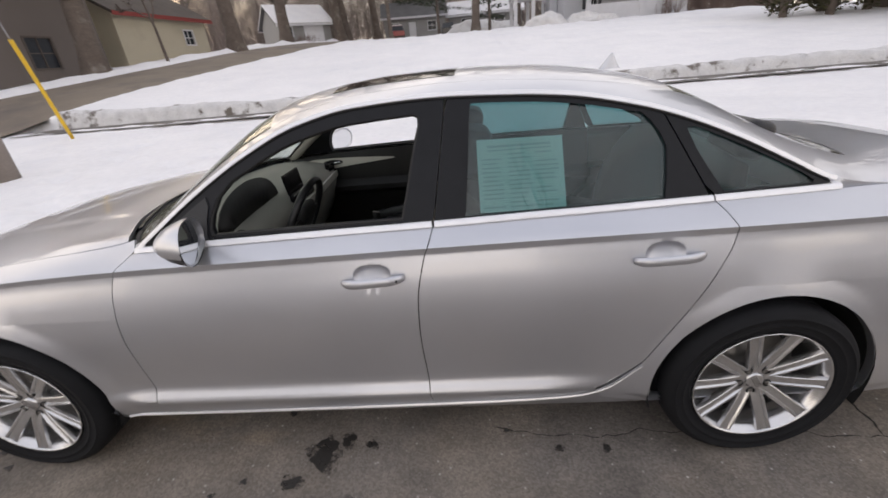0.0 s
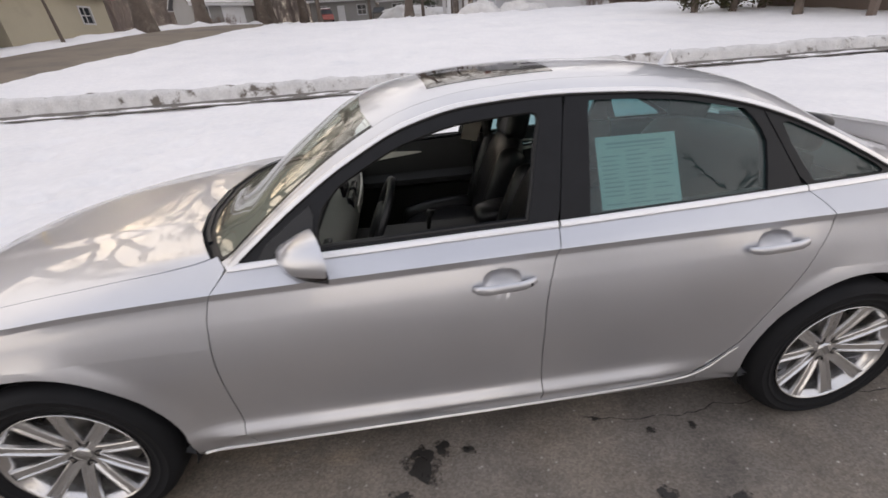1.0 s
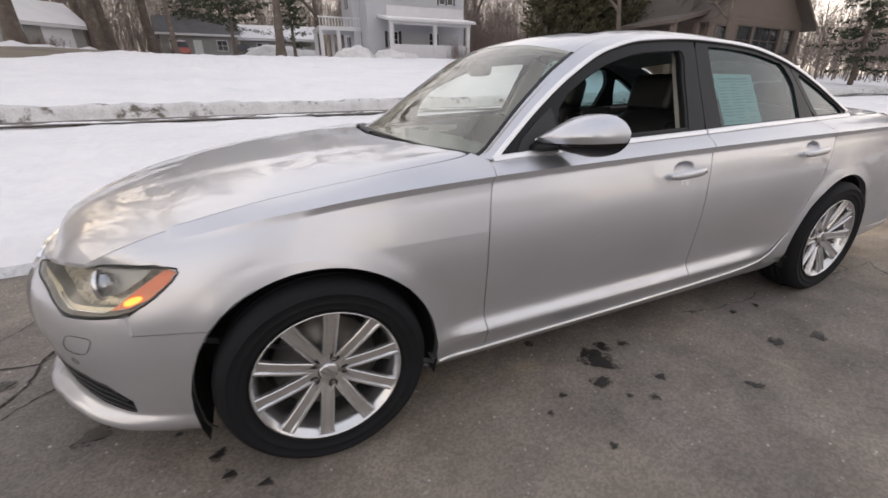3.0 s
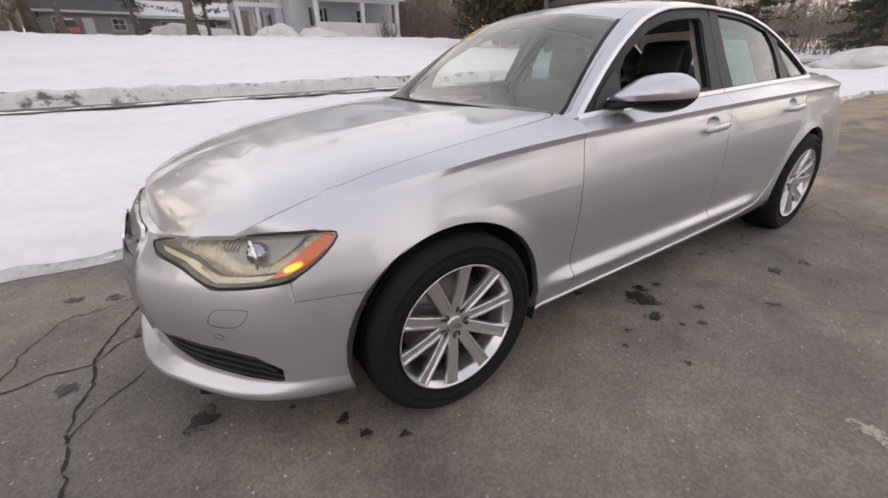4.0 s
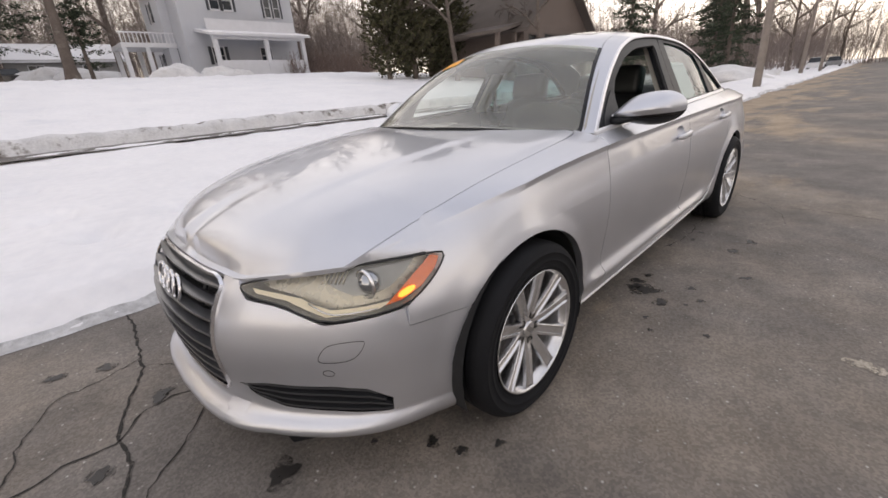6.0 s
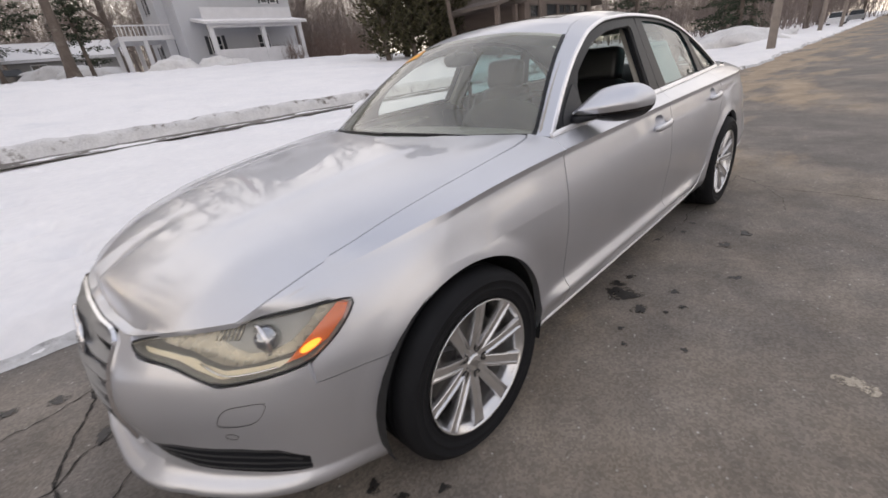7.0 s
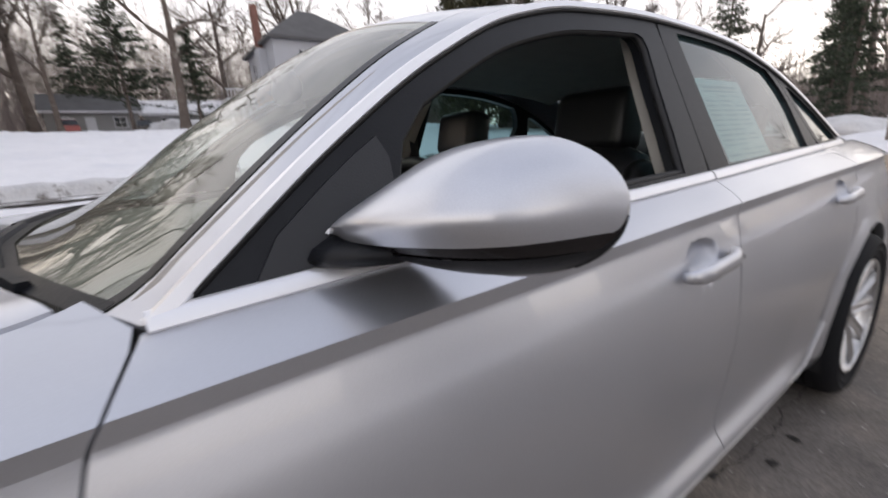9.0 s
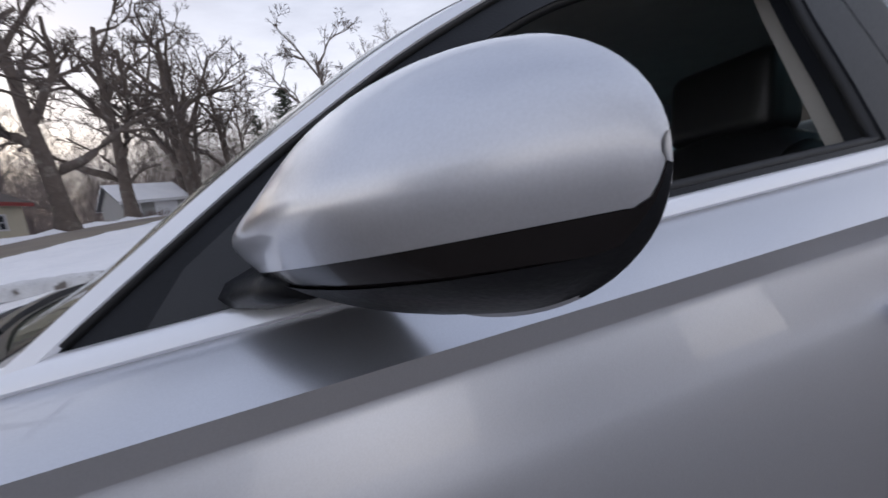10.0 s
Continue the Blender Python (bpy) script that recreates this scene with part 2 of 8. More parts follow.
def asphalt(name, colour, sandy):
    """Old tarmac: aggregate of mixed stones, worn pale lanes and sandy patches, darker damp areas."""
    m = material(name, colour, 0.80, 0, 0.20, 0.0035, 0.7, 90.0, patch=sandy, patch_size=0.35, patch_cut=(0.50, 0.72))
    n, l = m.node_tree.nodes, m.node_tree.links
    b = n["Principled BSDF"]
    last = b.inputs["Base Color"].links[0].from_socket
    where = n["Texture Coordinate"].outputs["Object"]
    stones = n.new("ShaderNodeTexVoronoi")
    stones.inputs["Scale"].default_value = 110.0
    l.new(where, stones.inputs["Vector"])
    grey = n.new("ShaderNodeSeparateColor")
    l.new(stones.outputs["Color"], grey.inputs["Color"])
    span = n.new("ShaderNodeMapRange")
    span.interpolation_type = "SMOOTHERSTEP"
    span.inputs["To Min"].default_value, span.inputs["To Max"].default_value = 0.85, 1.17
    l.new(grey.outputs["Red"], span.inputs["Value"])
    blot = n.new("ShaderNodeTexNoise")
    blot.inputs["Scale"].default_value, blot.inputs["Detail"].default_value, blot.inputs["Roughness"].default_value = 1.9, 10, 0.72
    l.new(where, blot.inputs["Vector"])
    span2 = n.new("ShaderNodeMapRange")
    span2.inputs["From Min"].default_value, span2.inputs["From Max"].default_value = 0.34, 0.66
    span2.inputs["To Min"].default_value, span2.inputs["To Max"].default_value = 0.68, 1.26
    l.new(blot.outputs["Fac"], span2.inputs["Value"])
    times = n.new("ShaderNodeMath")
    times.operation = "MULTIPLY"
    l.new(span.outputs["Result"], times.inputs[0])
    l.new(span2.outputs["Result"], times.inputs[1])
    # pale flecks of stone and grit
    grit, near_, pick, both = n.new("ShaderNodeTexVoronoi"), n.new("ShaderNodeMapRange"), n.new("ShaderNodeSeparateColor"), n.new("ShaderNodeMath")
    grit.inputs["Scale"].default_value = 34.0
    l.new(where, grit.inputs["Vector"])
    near_.inputs["From Min"].default_value, near_.inputs["From Max"].default_value = 0.20, 0.12
    l.new(grit.outputs["Distance"], near_.inputs["Value"])
    l.new(grit.outputs["Color"], pick.inputs["Color"])
    some = n.new("ShaderNodeMapRange")
    some.inputs["From Min"].default_value, some.inputs["From Max"].default_value, some.inputs["To Max"].default_value = 0.72, 0.93, 0.8
    l.new(pick.outputs["Green"], some.inputs["Value"])
    both.operation = "MULTIPLY"
    l.new(near_.outputs["Result"], both.inputs[0])
    l.new(some.outputs["Result"], both.inputs[1])
    flecked = n.new("ShaderNodeMix")
    flecked.data_type = "RGBA"
    flecked.inputs[7].default_value = (0.52, 0.50, 0.46, 1)
    l.new(both.outputs[0], flecked.inputs[0])
    l.new(last, flecked.inputs[6])
    last = flecked.outputs[2]
    # long sandy streaks along the edge of the road
    streak, place = n.new("ShaderNodeTexNoise"), n.new("ShaderNodeMapping")
    place.inputs["Scale"].default_value = (0.34, 0.9, 1.0)
    streak.inputs["Scale"].default_value, streak.inputs["Detail"].default_value, streak.inputs["Roughness"].default_value = 0.9, 9, 0.62
    l.new(where, place.inputs["Vector"])
    l.new(place.outputs["Vector"], streak.inputs["Vector"])
    xyz, along, across, lots = n.new("ShaderNodeSeparateXYZ"), n.new("ShaderNodeMapRange"), n.new("ShaderNodeMapRange"), n.new("ShaderNodeMath")
    l.new(where, xyz.inputs["Vector"])
    along.inputs["From Min"].default_value, along.inputs["From Max"].default_value, along.inputs["To Max"].default_value = 3.0, 6.5, 0.21
    across.inputs["From Min"].default_value, across.inputs["From Max"].default_value = -1.9, 0.9
    l.new(xyz.outputs["X"], along.inputs["Value"])
    l.new(xyz.outputs["Y"], across.inputs["Value"])
    lots.operation = "MULTIPLY_ADD"
    l.new(along.outputs["Result"], lots.inputs[0])
    l.new(across.outputs["Result"], lots.inputs[1])
    l.new(streak.outputs["Fac"], lots.inputs[2])
    cut2 = n.new("ShaderNodeMapRange")
    cut2.inputs["From Min"].default_value, cut2.inputs["From Max"].default_value, cut2.inputs["To Max"].default_value = 0.60, 0.70, 0.70
    l.new(lots.outputs[0], cut2.inputs["Value"])
    sand_mix = n.new("ShaderNodeMix")
    sand_mix.data_type = "RGBA"
    sand_mix.inputs[7].default_value = (0.40, 0.30, 0.20, 1)
    l.new(cut2.outputs["Result"], sand_mix.inputs[0])
    l.new(last, sand_mix.inputs[6])
    last = sand_mix.outputs[2]
    out = n.new("ShaderNodeVectorMath")
    out.operation = "SCALE"
    l.new(last, out.inputs[0])
    l.new(times.outputs[0], out.inputs["Scale"])
    l.new(out.outputs[0], b.inputs["Base Color"])
    return m


ASPHALT = asphalt("asphalt", (0.168, 0.150, 0.135), (0.285, 0.235, 0.185))
# grey of the bank: dirt, and the shade of its face put into the colour
SNOW_BANK = material("dirty_shaded_snow", (0.58, 0.575, 0.585), 0.8, 0, 0.14, 0.02, 3.0, 26.0, tint=(0.76, 0.755, 0.76), patch=(0.15, 0.13, 0.115), patch_size=1.7, patch_cut=(0.56, 0.64))
SLUSH = material("slush", (0.50, 0.495, 0.50), 0.7, 0, 0.25, 0.02, 5.0, 26.0, tint=(0.68, 0.68, 0.69), patch=(0.12, 0.11, 0.10), patch_size=3.2, patch_cut=(0.56, 0.66))
WET_WALK = material("wet_pavement", (0.105, 0.092, 0.082), 0.6, 0, 0.3, 0.004, 1.5, 40.0, patch=(0.40, 0.385, 0.37), patch_size=0.9, patch_cut=(0.60, 0.68))
SIDE_ROAD = material("sandy_asphalt", (0.20, 0.165, 0.13), 0.8, 0, 0.2, 0.004, 0.5, 30.0, patch=(0.12, 0.10, 0.09), patch_size=0.3, patch_cut=(0.5, 0.7))


def stain(name, colour, rough, cover, size, cut):
    """A thin stain on the road: its cover is broken up so that the tarmac shows through at the rims."""
    m = material(name, colour, rough, 0, 0.25, 0, 14, 90)
    n, l = m.node_tree.nodes, m.node_tree.links
    flecks, span, clear, mix = n.new("ShaderNodeTexNoise"), n.new("ShaderNodeMapRange"), n.new("ShaderNodeBsdfTransparent"), n.new("ShaderNodeMixShader")
    flecks.inputs["Scale"].default_value, flecks.inputs["Detail"].default_value, flecks.inputs["Roughness"].default_value = size, 8, 0.7
    l.new(n["Texture Coordinate"].outputs["Object"], flecks.inputs["Vector"])
    span.inputs["From Min"].default_value, span.inputs["From Max"].default_value, span.inputs["To Max"].default_value = cut[0], cut[1], cover
    l.new(flecks.outputs["Fac"], span.inputs["Value"])
    l.new(span.outputs["Result"], mix.inputs["Fac"])
    l.new(clear.outputs[0], mix.inputs[1])
    l.new(n["Principled BSDF"].outputs[0], mix.inputs[2])
    l.new(mix.outputs[0], n["Material Output"].inputs["Surface"])
    return m


CRACK = stain("crack", (0.026, 0.024, 0.022), 0.9, 0.95, 22.0, (0.32, 0.50))
OIL = stain("oil_stain", (0.034, 0.031, 0.029), 0.45, 0.95, 34.0, (0.28, 0.42))
OIL_RIM = stain("faint_oil_stain", (0.055, 0.050, 0.046), 0.55, 0.7, 40.0, (0.42, 0.60))


# ---- building helpers ----
def mesh_data(name, verts, faces, mat, smooth=True):
    me = bpy.data.meshes.new(name)
    me.from_pydata([tuple(map(float, v)) for v in verts], [], faces)
    me.materials.append(mat)
    if smooth:
        me.polygons.foreach_set("use_smooth", [True] * len(me.polygons))
    me.update()
    return me


def part(name, bm, mat, parent=None, label="", smooth=False):
    """Links a bmesh as one mesh object under a thing or a part."""
    me = bpy.data.meshes.new(name)
    bm.normal_update()
    bm.to_mesh(me)
    bm.free()
    me.materials.append(mat)
    if smooth:
        me.polygons.foreach_set("use_smooth", [True] * len(me.polygons))
    ob = new(name, me)
    ob.parent = parent
    return tagged(ob, label) if label else ob


def mesh_part(name, verts, faces, mat, parent=None, label="", smooth=True, sharp=None):
    me = mesh_data(name, verts, faces, mat, smooth)
    if sharp:
        me.set_sharp_from_angle(angle=radians(sharp))
    ob = new(name, me)
    ob.parent = parent
    return tagged(ob, label) if label else ob


def thing(name, label, category, m=None, group="", kind=""):
    ob = new(name)
    ob.empty_display_size = 0.1
    if m is not None:
        ob.matrix_world = m
    return tagged(ob, label, category, group, kind)


def box_bm(size, at=(0, 0, 0), bevel=0.0, turn=None):
    bm = bmesh.new()
    m = Matrix.Translation(at)
    if turn is not None:
        m = m @ turn
    bmesh.ops.create_cube(bm, size=1, matrix=m @ Matrix.Diagonal((*size, 1)))
    if bevel:
        bmesh.ops.bevel(bm, geom=bm.edges[:], offset=bevel, segments=2, affect="EDGES", profile=0.6)
    return bm


def grid_faces(nu, nv, skip=None, flip=False, base=0, wrap=False):
    faces = []
    for i in range(nu if wrap else nu - 1):
        for j in range(nv - 1):
            if skip and skip(i, j):
                continue
            a, b = base + i * nv + j, base + ((i + 1) % nu) * nv + j
            faces.append((a, b, b + 1, a + 1) if not flip else (a, a + 1, b + 1, b))
    return faces


def sweep(points, profile, up=(0, 0, 1), closed=False, caps=True, scales=None):
    """Verts and faces of a profile (list of side, up offsets) led along a line of points."""
    pts = [Vector(p) for p in points]
    n, k = len(pts), len(profile)
    verts, faces = [], []
    for i, p in enumerate(pts):
        a = pts[(i - 1) % n] if closed or i else pts[0]
        b = pts[(i + 1) % n] if closed or i < n - 1 else pts[-1]
        d = (b - a).normalized()
        side = d.cross(Vector(up)).normalized()
        top = side.cross(d)
        s = scales[i] if scales else 1
        verts += [p + side * (u * s) + top * (v * s) for u, v in profile]
    for i in range(n if closed else n - 1):
        for j in range(k):
            a, b, c, d = i * k + j, i * k + (j + 1) % k, ((i + 1) % n) * k + (j + 1) % k, ((i + 1) % n) * k + j
            faces.append((a, d, c, b))
    if caps and not closed:
        faces += [tuple(range(k)), tuple(range(n * k - 1, (n - 1) * k - 1, -1))]
    return verts, faces


def ring(r, n=8, sx=1.0, sy=1.0):
    return [(r * sx * math.cos(2 * math.pi * i / n), r * sy * math.sin(2 * math.pi * i / n)) for i in range(n)]


def lathe(profile, n, axis="y"):
    """Verts and faces of a profile (radius, along) turned round the y axis."""
    verts, faces, k = [], [], len(profile)
    for i in range(n):
        a = 2 * math.pi * i / n
        verts += [(r * math.cos(a), d, r * math.sin(a)) for r, d in profile]
    for i in range(n):
        for j in range(k - 1):
            a, b = i * k + j, ((i + 1) % n) * k + j
            faces.append((a, a + 1, b + 1, b))
    return verts, faces


def outline_mesh(outer, holes, place, depth):
    """A plate from an outline with holes in (x, z); place(x, z) gives the outer skin, depth its thickness towards the middle."""
    bm = bmesh.new()
    edges = []
    for loop in (outer, *holes):
        vs = [bm.verts.new((p[0], 0, p[1])) for p in loop]
        edges += [bm.edges.new((vs[i], vs[(i + 1) % len(vs)])) for i in range(len(vs))]
    bmesh.ops.triangle_fill(bm, edges=edges, use_beauty=True, use_dissolve=False, normal=(0, -1, 0))
    if depth:
        got = bmesh.ops.extrude_face_region(bm, geom=bm.faces[:])
        moved = {v for v in got["geom"] if isinstance(v, bmesh.types.BMVert)}
    else:
        moved = set()
    for v in bm.verts:
        x, y, z = place(v.co.x, v.co.z)
        s = 1 if y > 0 else -1
        v.co = (x, y - (s * depth if v in moved else 0), z)
    bmesh.ops.recalc_face_normals(bm, faces=bm.faces[:])
    return bm


def dense(points, step=0.03, closed=True):
    """The outline with points added so that no side is longer than step."""
    out = []
    n = len(points)
    for i in range(n if closed else n - 1):
        a, b = np.array(points[i], float), np.array(points[(i + 1) % n], float)
        k = max(1, int(math.ceil(np.linalg.norm(b - a) / step)))
        out += [tuple(a + (b - a) * j / k) for j in range(k)]
    if not closed:
        out.append(tuple(points[-1]))
    return out


def smooth_line(points, rounds=2, closed=True):
    pts = [np.array(p, float) for p in points]
    for _ in range(rounds):
        out = []
        n = len(pts)
        for i in range(n if closed else n - 1):
            a, b = pts[i], pts[(i + 1) % n]
            out += [a * 0.75 + b * 0.25, a * 0.25 + b * 0.75]
        if not closed:
            out = [pts[0]] + out[1:-1] + [pts[-1]]
        pts = out
    return [tuple(p) for p in pts]


# ---- the car: shape of the body ----
def pchip(xs, ys):
    """A smooth curve through the given knots that never overshoots them."""
    xs, ys = np.array(xs, float), np.array(ys, float)
    h, d = np.diff(xs), np.diff(ys) / np.diff(xs)
    m = np.zeros(len(xs))
    for i in range(1, len(xs) - 1):
        if d[i - 1] * d[i] > 0:
            a, b = 2 * h[i] + h[i - 1], h[i] + 2 * h[i - 1]
            m[i] = (a + b) / (a / d[i - 1] + b / d[i])
    m[0], m[-1] = d[0], d[-1]

    def exact(x):
        i = np.clip(np.searchsorted(xs, x) - 1, 0, len(h) - 1)
        t = (x - xs[i]) / h[i]
        return ((1 + 2 * t) * (1 - t) ** 2 * ys[i] + t * (1 - t) ** 2 * h[i] * m[i]
                + t * t * (3 - 2 * t) * ys[i + 1] + t * t * (t - 1) * h[i] * m[i + 1])
    table_x = np.unique(np.concatenate([np.linspace(xs[0], xs[-1], 1500), xs]))
    table_y = exact(table_x)

    def curve(x):
        return np.interp(x, table_x, table_y)
    return curve


# Lines of the body, over the distance x behind the front axle: heights (z) and half-widths (w)
CREASE_Z = pchip([-0.70, -0.36, -0.06, 0.22, 0.63, 1.2, 1.73, 2.2, 2.75, 3.2, 3.6, 3.95], [0.750, 0.818, 0.877, 0.906, 0.925, 0.937, 0.946, 0.951, 0.954, 0.954, 0.949, 0.930])
CREASE_W = pchip([-0.36, -0.06, 0.22, 0.63, 1.2, 1.73, 2.2, 2.75, 3.2, 3.6, 3.95], [0.845, 0.869, 0.875, 0.877, 0.879, 0.877, 0.874, 0.867, 0.849, 0.799, 0.690])
BELT_Z = pchip([0.60, 0.95, 1.36, 1.765, 2.2, 2.7, 3.18, 3.6, 3.95], [0.958, 0.974, 0.987, 0.997, 1.008, 1.014, 1.015, 1.012, 1.000])
BELT_W = pchip([0.60, 1.2, 1.76, 2.2, 2.7, 3.18, 3.6, 3.95], [0.787, 0.799, 0.800, 0.793, 0.765, 0.721, 0.67, 0.58])
RAIL_Z = pchip([0.52, 0.60, 0.656, 0.707, 0.885, 1.08, 1.295, 1.5, 1.78, 2.05, 2.24, 2.48, 2.64, 2.83, 2.98, 3.11, 3.25, 3.45], [0.925, 0.943, 0.964, 1.002, 1.133, 1.253, 1.348, 1.390, 1.403, 1.393, 1.376, 1.327, 1.276, 1.193, 1.115, 1.05, 1.02, 1.01])
CENTRE_Z = pchip([-0.90, -0.86, -0.80, -0.70, -0.50, -0.25, 0.0, 0.25, 0.44, 0.50, 0.80, 1.05, 1.15, 1.30, 1.60, 1.90, 2.2, 2.5, 2.68, 3.0, 3.36, 3.45, 3.7, 3.93], [0.718, 0.765, 0.801, 0.840, 0.890, 0.932, 0.961, 0.984, 0.995, 1.010, 1.205, 1.362, 1.402, 1.434, 1.462, 1.468, 1.456, 1.415, 1.370, 1.215, 1.065, 1.055, 1.045, 1.02])
NOSE_X = pchip([0.0, 0.20, 0.34, 0.45, 0.56, 0.66, 0.74, 0.81, 0.865, 0.90, 0.918, 0.925, 0.926], [-0.925, -0.915, -0.892, -0.856, -0.80, -0.73, -0.66, -0.57, -0.44, -0.30, -0.15, 0.05, 0.12])
NOSE_W = pchip([-0.925, -0.915, -0.892, -0.856, -0.80, -0.73, -0.66, -0.57, -0.44, -0.30, -0.15, 0.05, 0.12], [0.0, 0.20, 0.34, 0.45, 0.56, 0.66, 0.74, 0.81, 0.865, 0.90, 0.918, 0.925, 0.926])
SETBACK = pchip([0.16, 0.195, 0.215, 0.235, 0.250, 0.268, 0.285, 0.31, 0.40, 0.50, 0.60, 0.68, 0.74, 0.79, 0.84, 0.90], [0.06, -0.002, -0.026, -0.034, -0.028, -0.004, 0.018, 0.024, 0.012, 0.0, 0.02, 0.065, 0.115, 0.165, 0.23, 0.32])
FLANK = pchip([0.16, 0.22, 0.25, 0.30, 0.335, 0.346, 0.352, 0.392, 0.405, 0.46, 0.56, 0.66, 0.74, 0.82, 0.87, 0.902],
              [0.80, 0.856, 0.876, 0.894, 0.9150, 0.9185, 0.9172, 0.8935, 0.8915, 0.8965, 0.910, 0.918, 0.914, 0.901, 0.887, 0.8765])
HUB_Z, WHEEL_BASE, ARCH = 0.335, 2.912, 0.384


def flank_w(x, z):
    """Half-width of the body's side at the height z, x metres behind the front axle."""
    x, z = np.broadcast_arrays(np.asarray(x, float), np.asarray(z, float))
    zc, wc, zb, wb = CREASE_Z(x), CREASE_W(x), BELT_Z(x), BELT_W(x)
    shift = zc - 0.926
    lift = np.clip((z - 0.5) / 0.4, 0, 1)
    plain = np.interp(z, [0.16, 0.30, 0.46, 0.56], [0.80, 0.893, 0.905, 0.911])
    shaped = FLANK(np.minimum(z - shift * lift, 0.902))
    catch = np.interp(x, [0.40, 0.52, 2.15, 2.42], [0.25, 1, 1, 0.0])
    base = np.where((z > 0.30) & (z < 0.56), plain + (shaped - plain) * catch, shaped) + (wc - 0.880) * np.clip((z - 0.15) / 0.7, 0.35, 1)
    # the face under the crease looks down; it fades out towards the lamp
    fade = np.clip((x + 0.55) / 0.20, 0, 1)
    base = base + (1 - fade) * 0.009 * np.clip((z - zc + 0.13) / 0.10, 0, 1)
    u = np.clip((z - zc + 0.022) / 0.022, 0, 1)
    low = base + (wc - base) * u
    t = np.clip((z - zc) / np.maximum(zb - zc, 0.01), 0, 1)
    up = wc + (wb - wc) * (0.55 * t + 0.45 * t ** 1.6)
    w = np.where(z > zc, up, low)
    for c in (0.0, WHEEL_BASE):
        r = np.hypot(x - c, z - HUB_Z)
        w = w + (0.014 if c else 0.013) * np.clip(1 - (r - ARCH) / 0.058, 0, 1) ** 0.8 * np.clip((0.80 - z) / 0.04, 0, 1)
    nose = NOSE_W(x - SETBACK(z))
    inset = np.clip(0.926 - w, 0, 1) * 0.6 * np.clip((x - SETBACK(z) + 0.912) / 0.10, 0, 1)
    return np.where(x < 0.12, np.minimum(w, nose - inset), w)


def glass_w(x, z):
    """Half-width of the cabin's side above the belt line."""
    return BELT_W(x) - 0.51 * (z - BELT_Z(x))


def rail_w(x):
    return glass_w(x, RAIL_Z(x))


def hood_z(x, w):
    """Height of the bonnet and the tops of the wings; towards the doors it runs into their shoulder."""
    x, w = np.broadcast_arrays(np.asarray(x, float), np.asarray(w, float))
    zc = np.where(x > 0.44, 0.995 + (x - 0.44) * 0.10, CENTRE_Z(x))
    front_w = np.where(x < -0.36, np.minimum(CREASE_W(x), NOSE_W(x - SETBACK(CREASE_Z(x)))), CREASE_W(x))
    p = np.interp(x, [-0.9, -0.4, 0.5], [3.0, 3.6, 5.0])
    bonnet = CREASE_Z(x) + (zc - CREASE_Z(x)) * (1 - np.clip(w / np.maximum(front_w, 0.05), 0, 1.05) ** p)
    t = np.linspace(0, 1, 41)
    share = 0.55 * t + 0.45 * t ** 1.6
    f = (CREASE_W(x) - w) / (CREASE_W(x) - BELT_W(x))
    shoulder = CREASE_Z(x) + (BELT_Z(x) - CREASE_Z(x)) * np.interp(f, share, t) + np.clip(f - 1, 0, 1) * 0.03
    k = np.clip((x - 0.15) / 0.45, 0, 1)
    k = k * k * (3 - 2 * k) * np.clip((w - 0.60) / 0.12, 0, 1)
    return bonnet * (1 - k) + shoulder * k


def top_z(x, w):
    """Height of the bonnet, windscreen, roof, rear window and boot lid."""
    x, w = np.broadcast_arrays(np.asarray(x, float), np.asarray(w, float))
    zc = CENTRE_Z(x)
    bonnet = hood_z(x, w)
    cabin = RAIL_Z(x) + (zc - RAIL_Z(x)) * (1 - np.clip(w / rail_w(x), 0, 1) ** np.interp(x, [0.5, 1.2, 1.8, 2.6, 3.3], [2.3, 2.6, 3.3, 2.8, 3.5]))
    boot = BELT_Z(x) + (zc - BELT_Z(x)) * (1 - np.clip(w / BELT_W(x), 0, 1) ** 4)
    k = np.clip((x - 0.43) / 0.06, 0, 1)
    k2 = np.clip((x - 3.25) / 0.2, 0, 1)
    return (bonnet * (1 - k) + cabin * k) * (1 - k2) + boot * k2


car = thing("car", "silver four-door sedan parked on the asphalt with its driver's window down", "car")


CUPS = ((1.548, 0.862), (2.520, 0.882))


def cup(x, z):
    """Depth of the hollow behind a door handle."""
    d = 0.0
    for cx, cz in CUPS:
        q = (abs(x - cx) / 0.064) ** 2.4 + (abs(z - cz) / 0.038) ** 2.2
        if q < 1:
            d = max(d, 0.034 * (1 - q) ** 0.9 * (1 - 0.3 * (1 - q)))
    return d


def side_point(x, z, s, off=0.0):
    return (x, s * (float(flank_w(x, z)) + off), z)


def with_return(rows_, wrap_in, depth=0.014):
    """Verts and faces of a panel from its rows of points, its rim folded inwards along wrap_in."""
    nu, nv = len(rows_), len(rows_[0])
    verts = [p for r in rows_ for p in r]
    faces = grid_faces(nu, nv)
    rim = [(i, 0) for i in range(nu)] + [(nu - 1, j) for j in range(1, nv)] + [(i, nv - 1) for i in range(nu - 2, -1, -1)] + [(0, j) for j in range(nv - 2, 0, -1)]
    base = len(verts)
    for i, j in rim:
        p = rows_[i][j]
        d = wrap_in(p)
        verts.append(tuple(p[k] + d[k] * depth for k in range(3)))
    m = len(rim)
    for k in range(m):
        a, b = rim[k], rim[(k + 1) % m]
        faces.append((a[0] * nv + a[1], base + k, base + (k + 1) % m, b[0] * nv + b[1]))
    return verts, faces


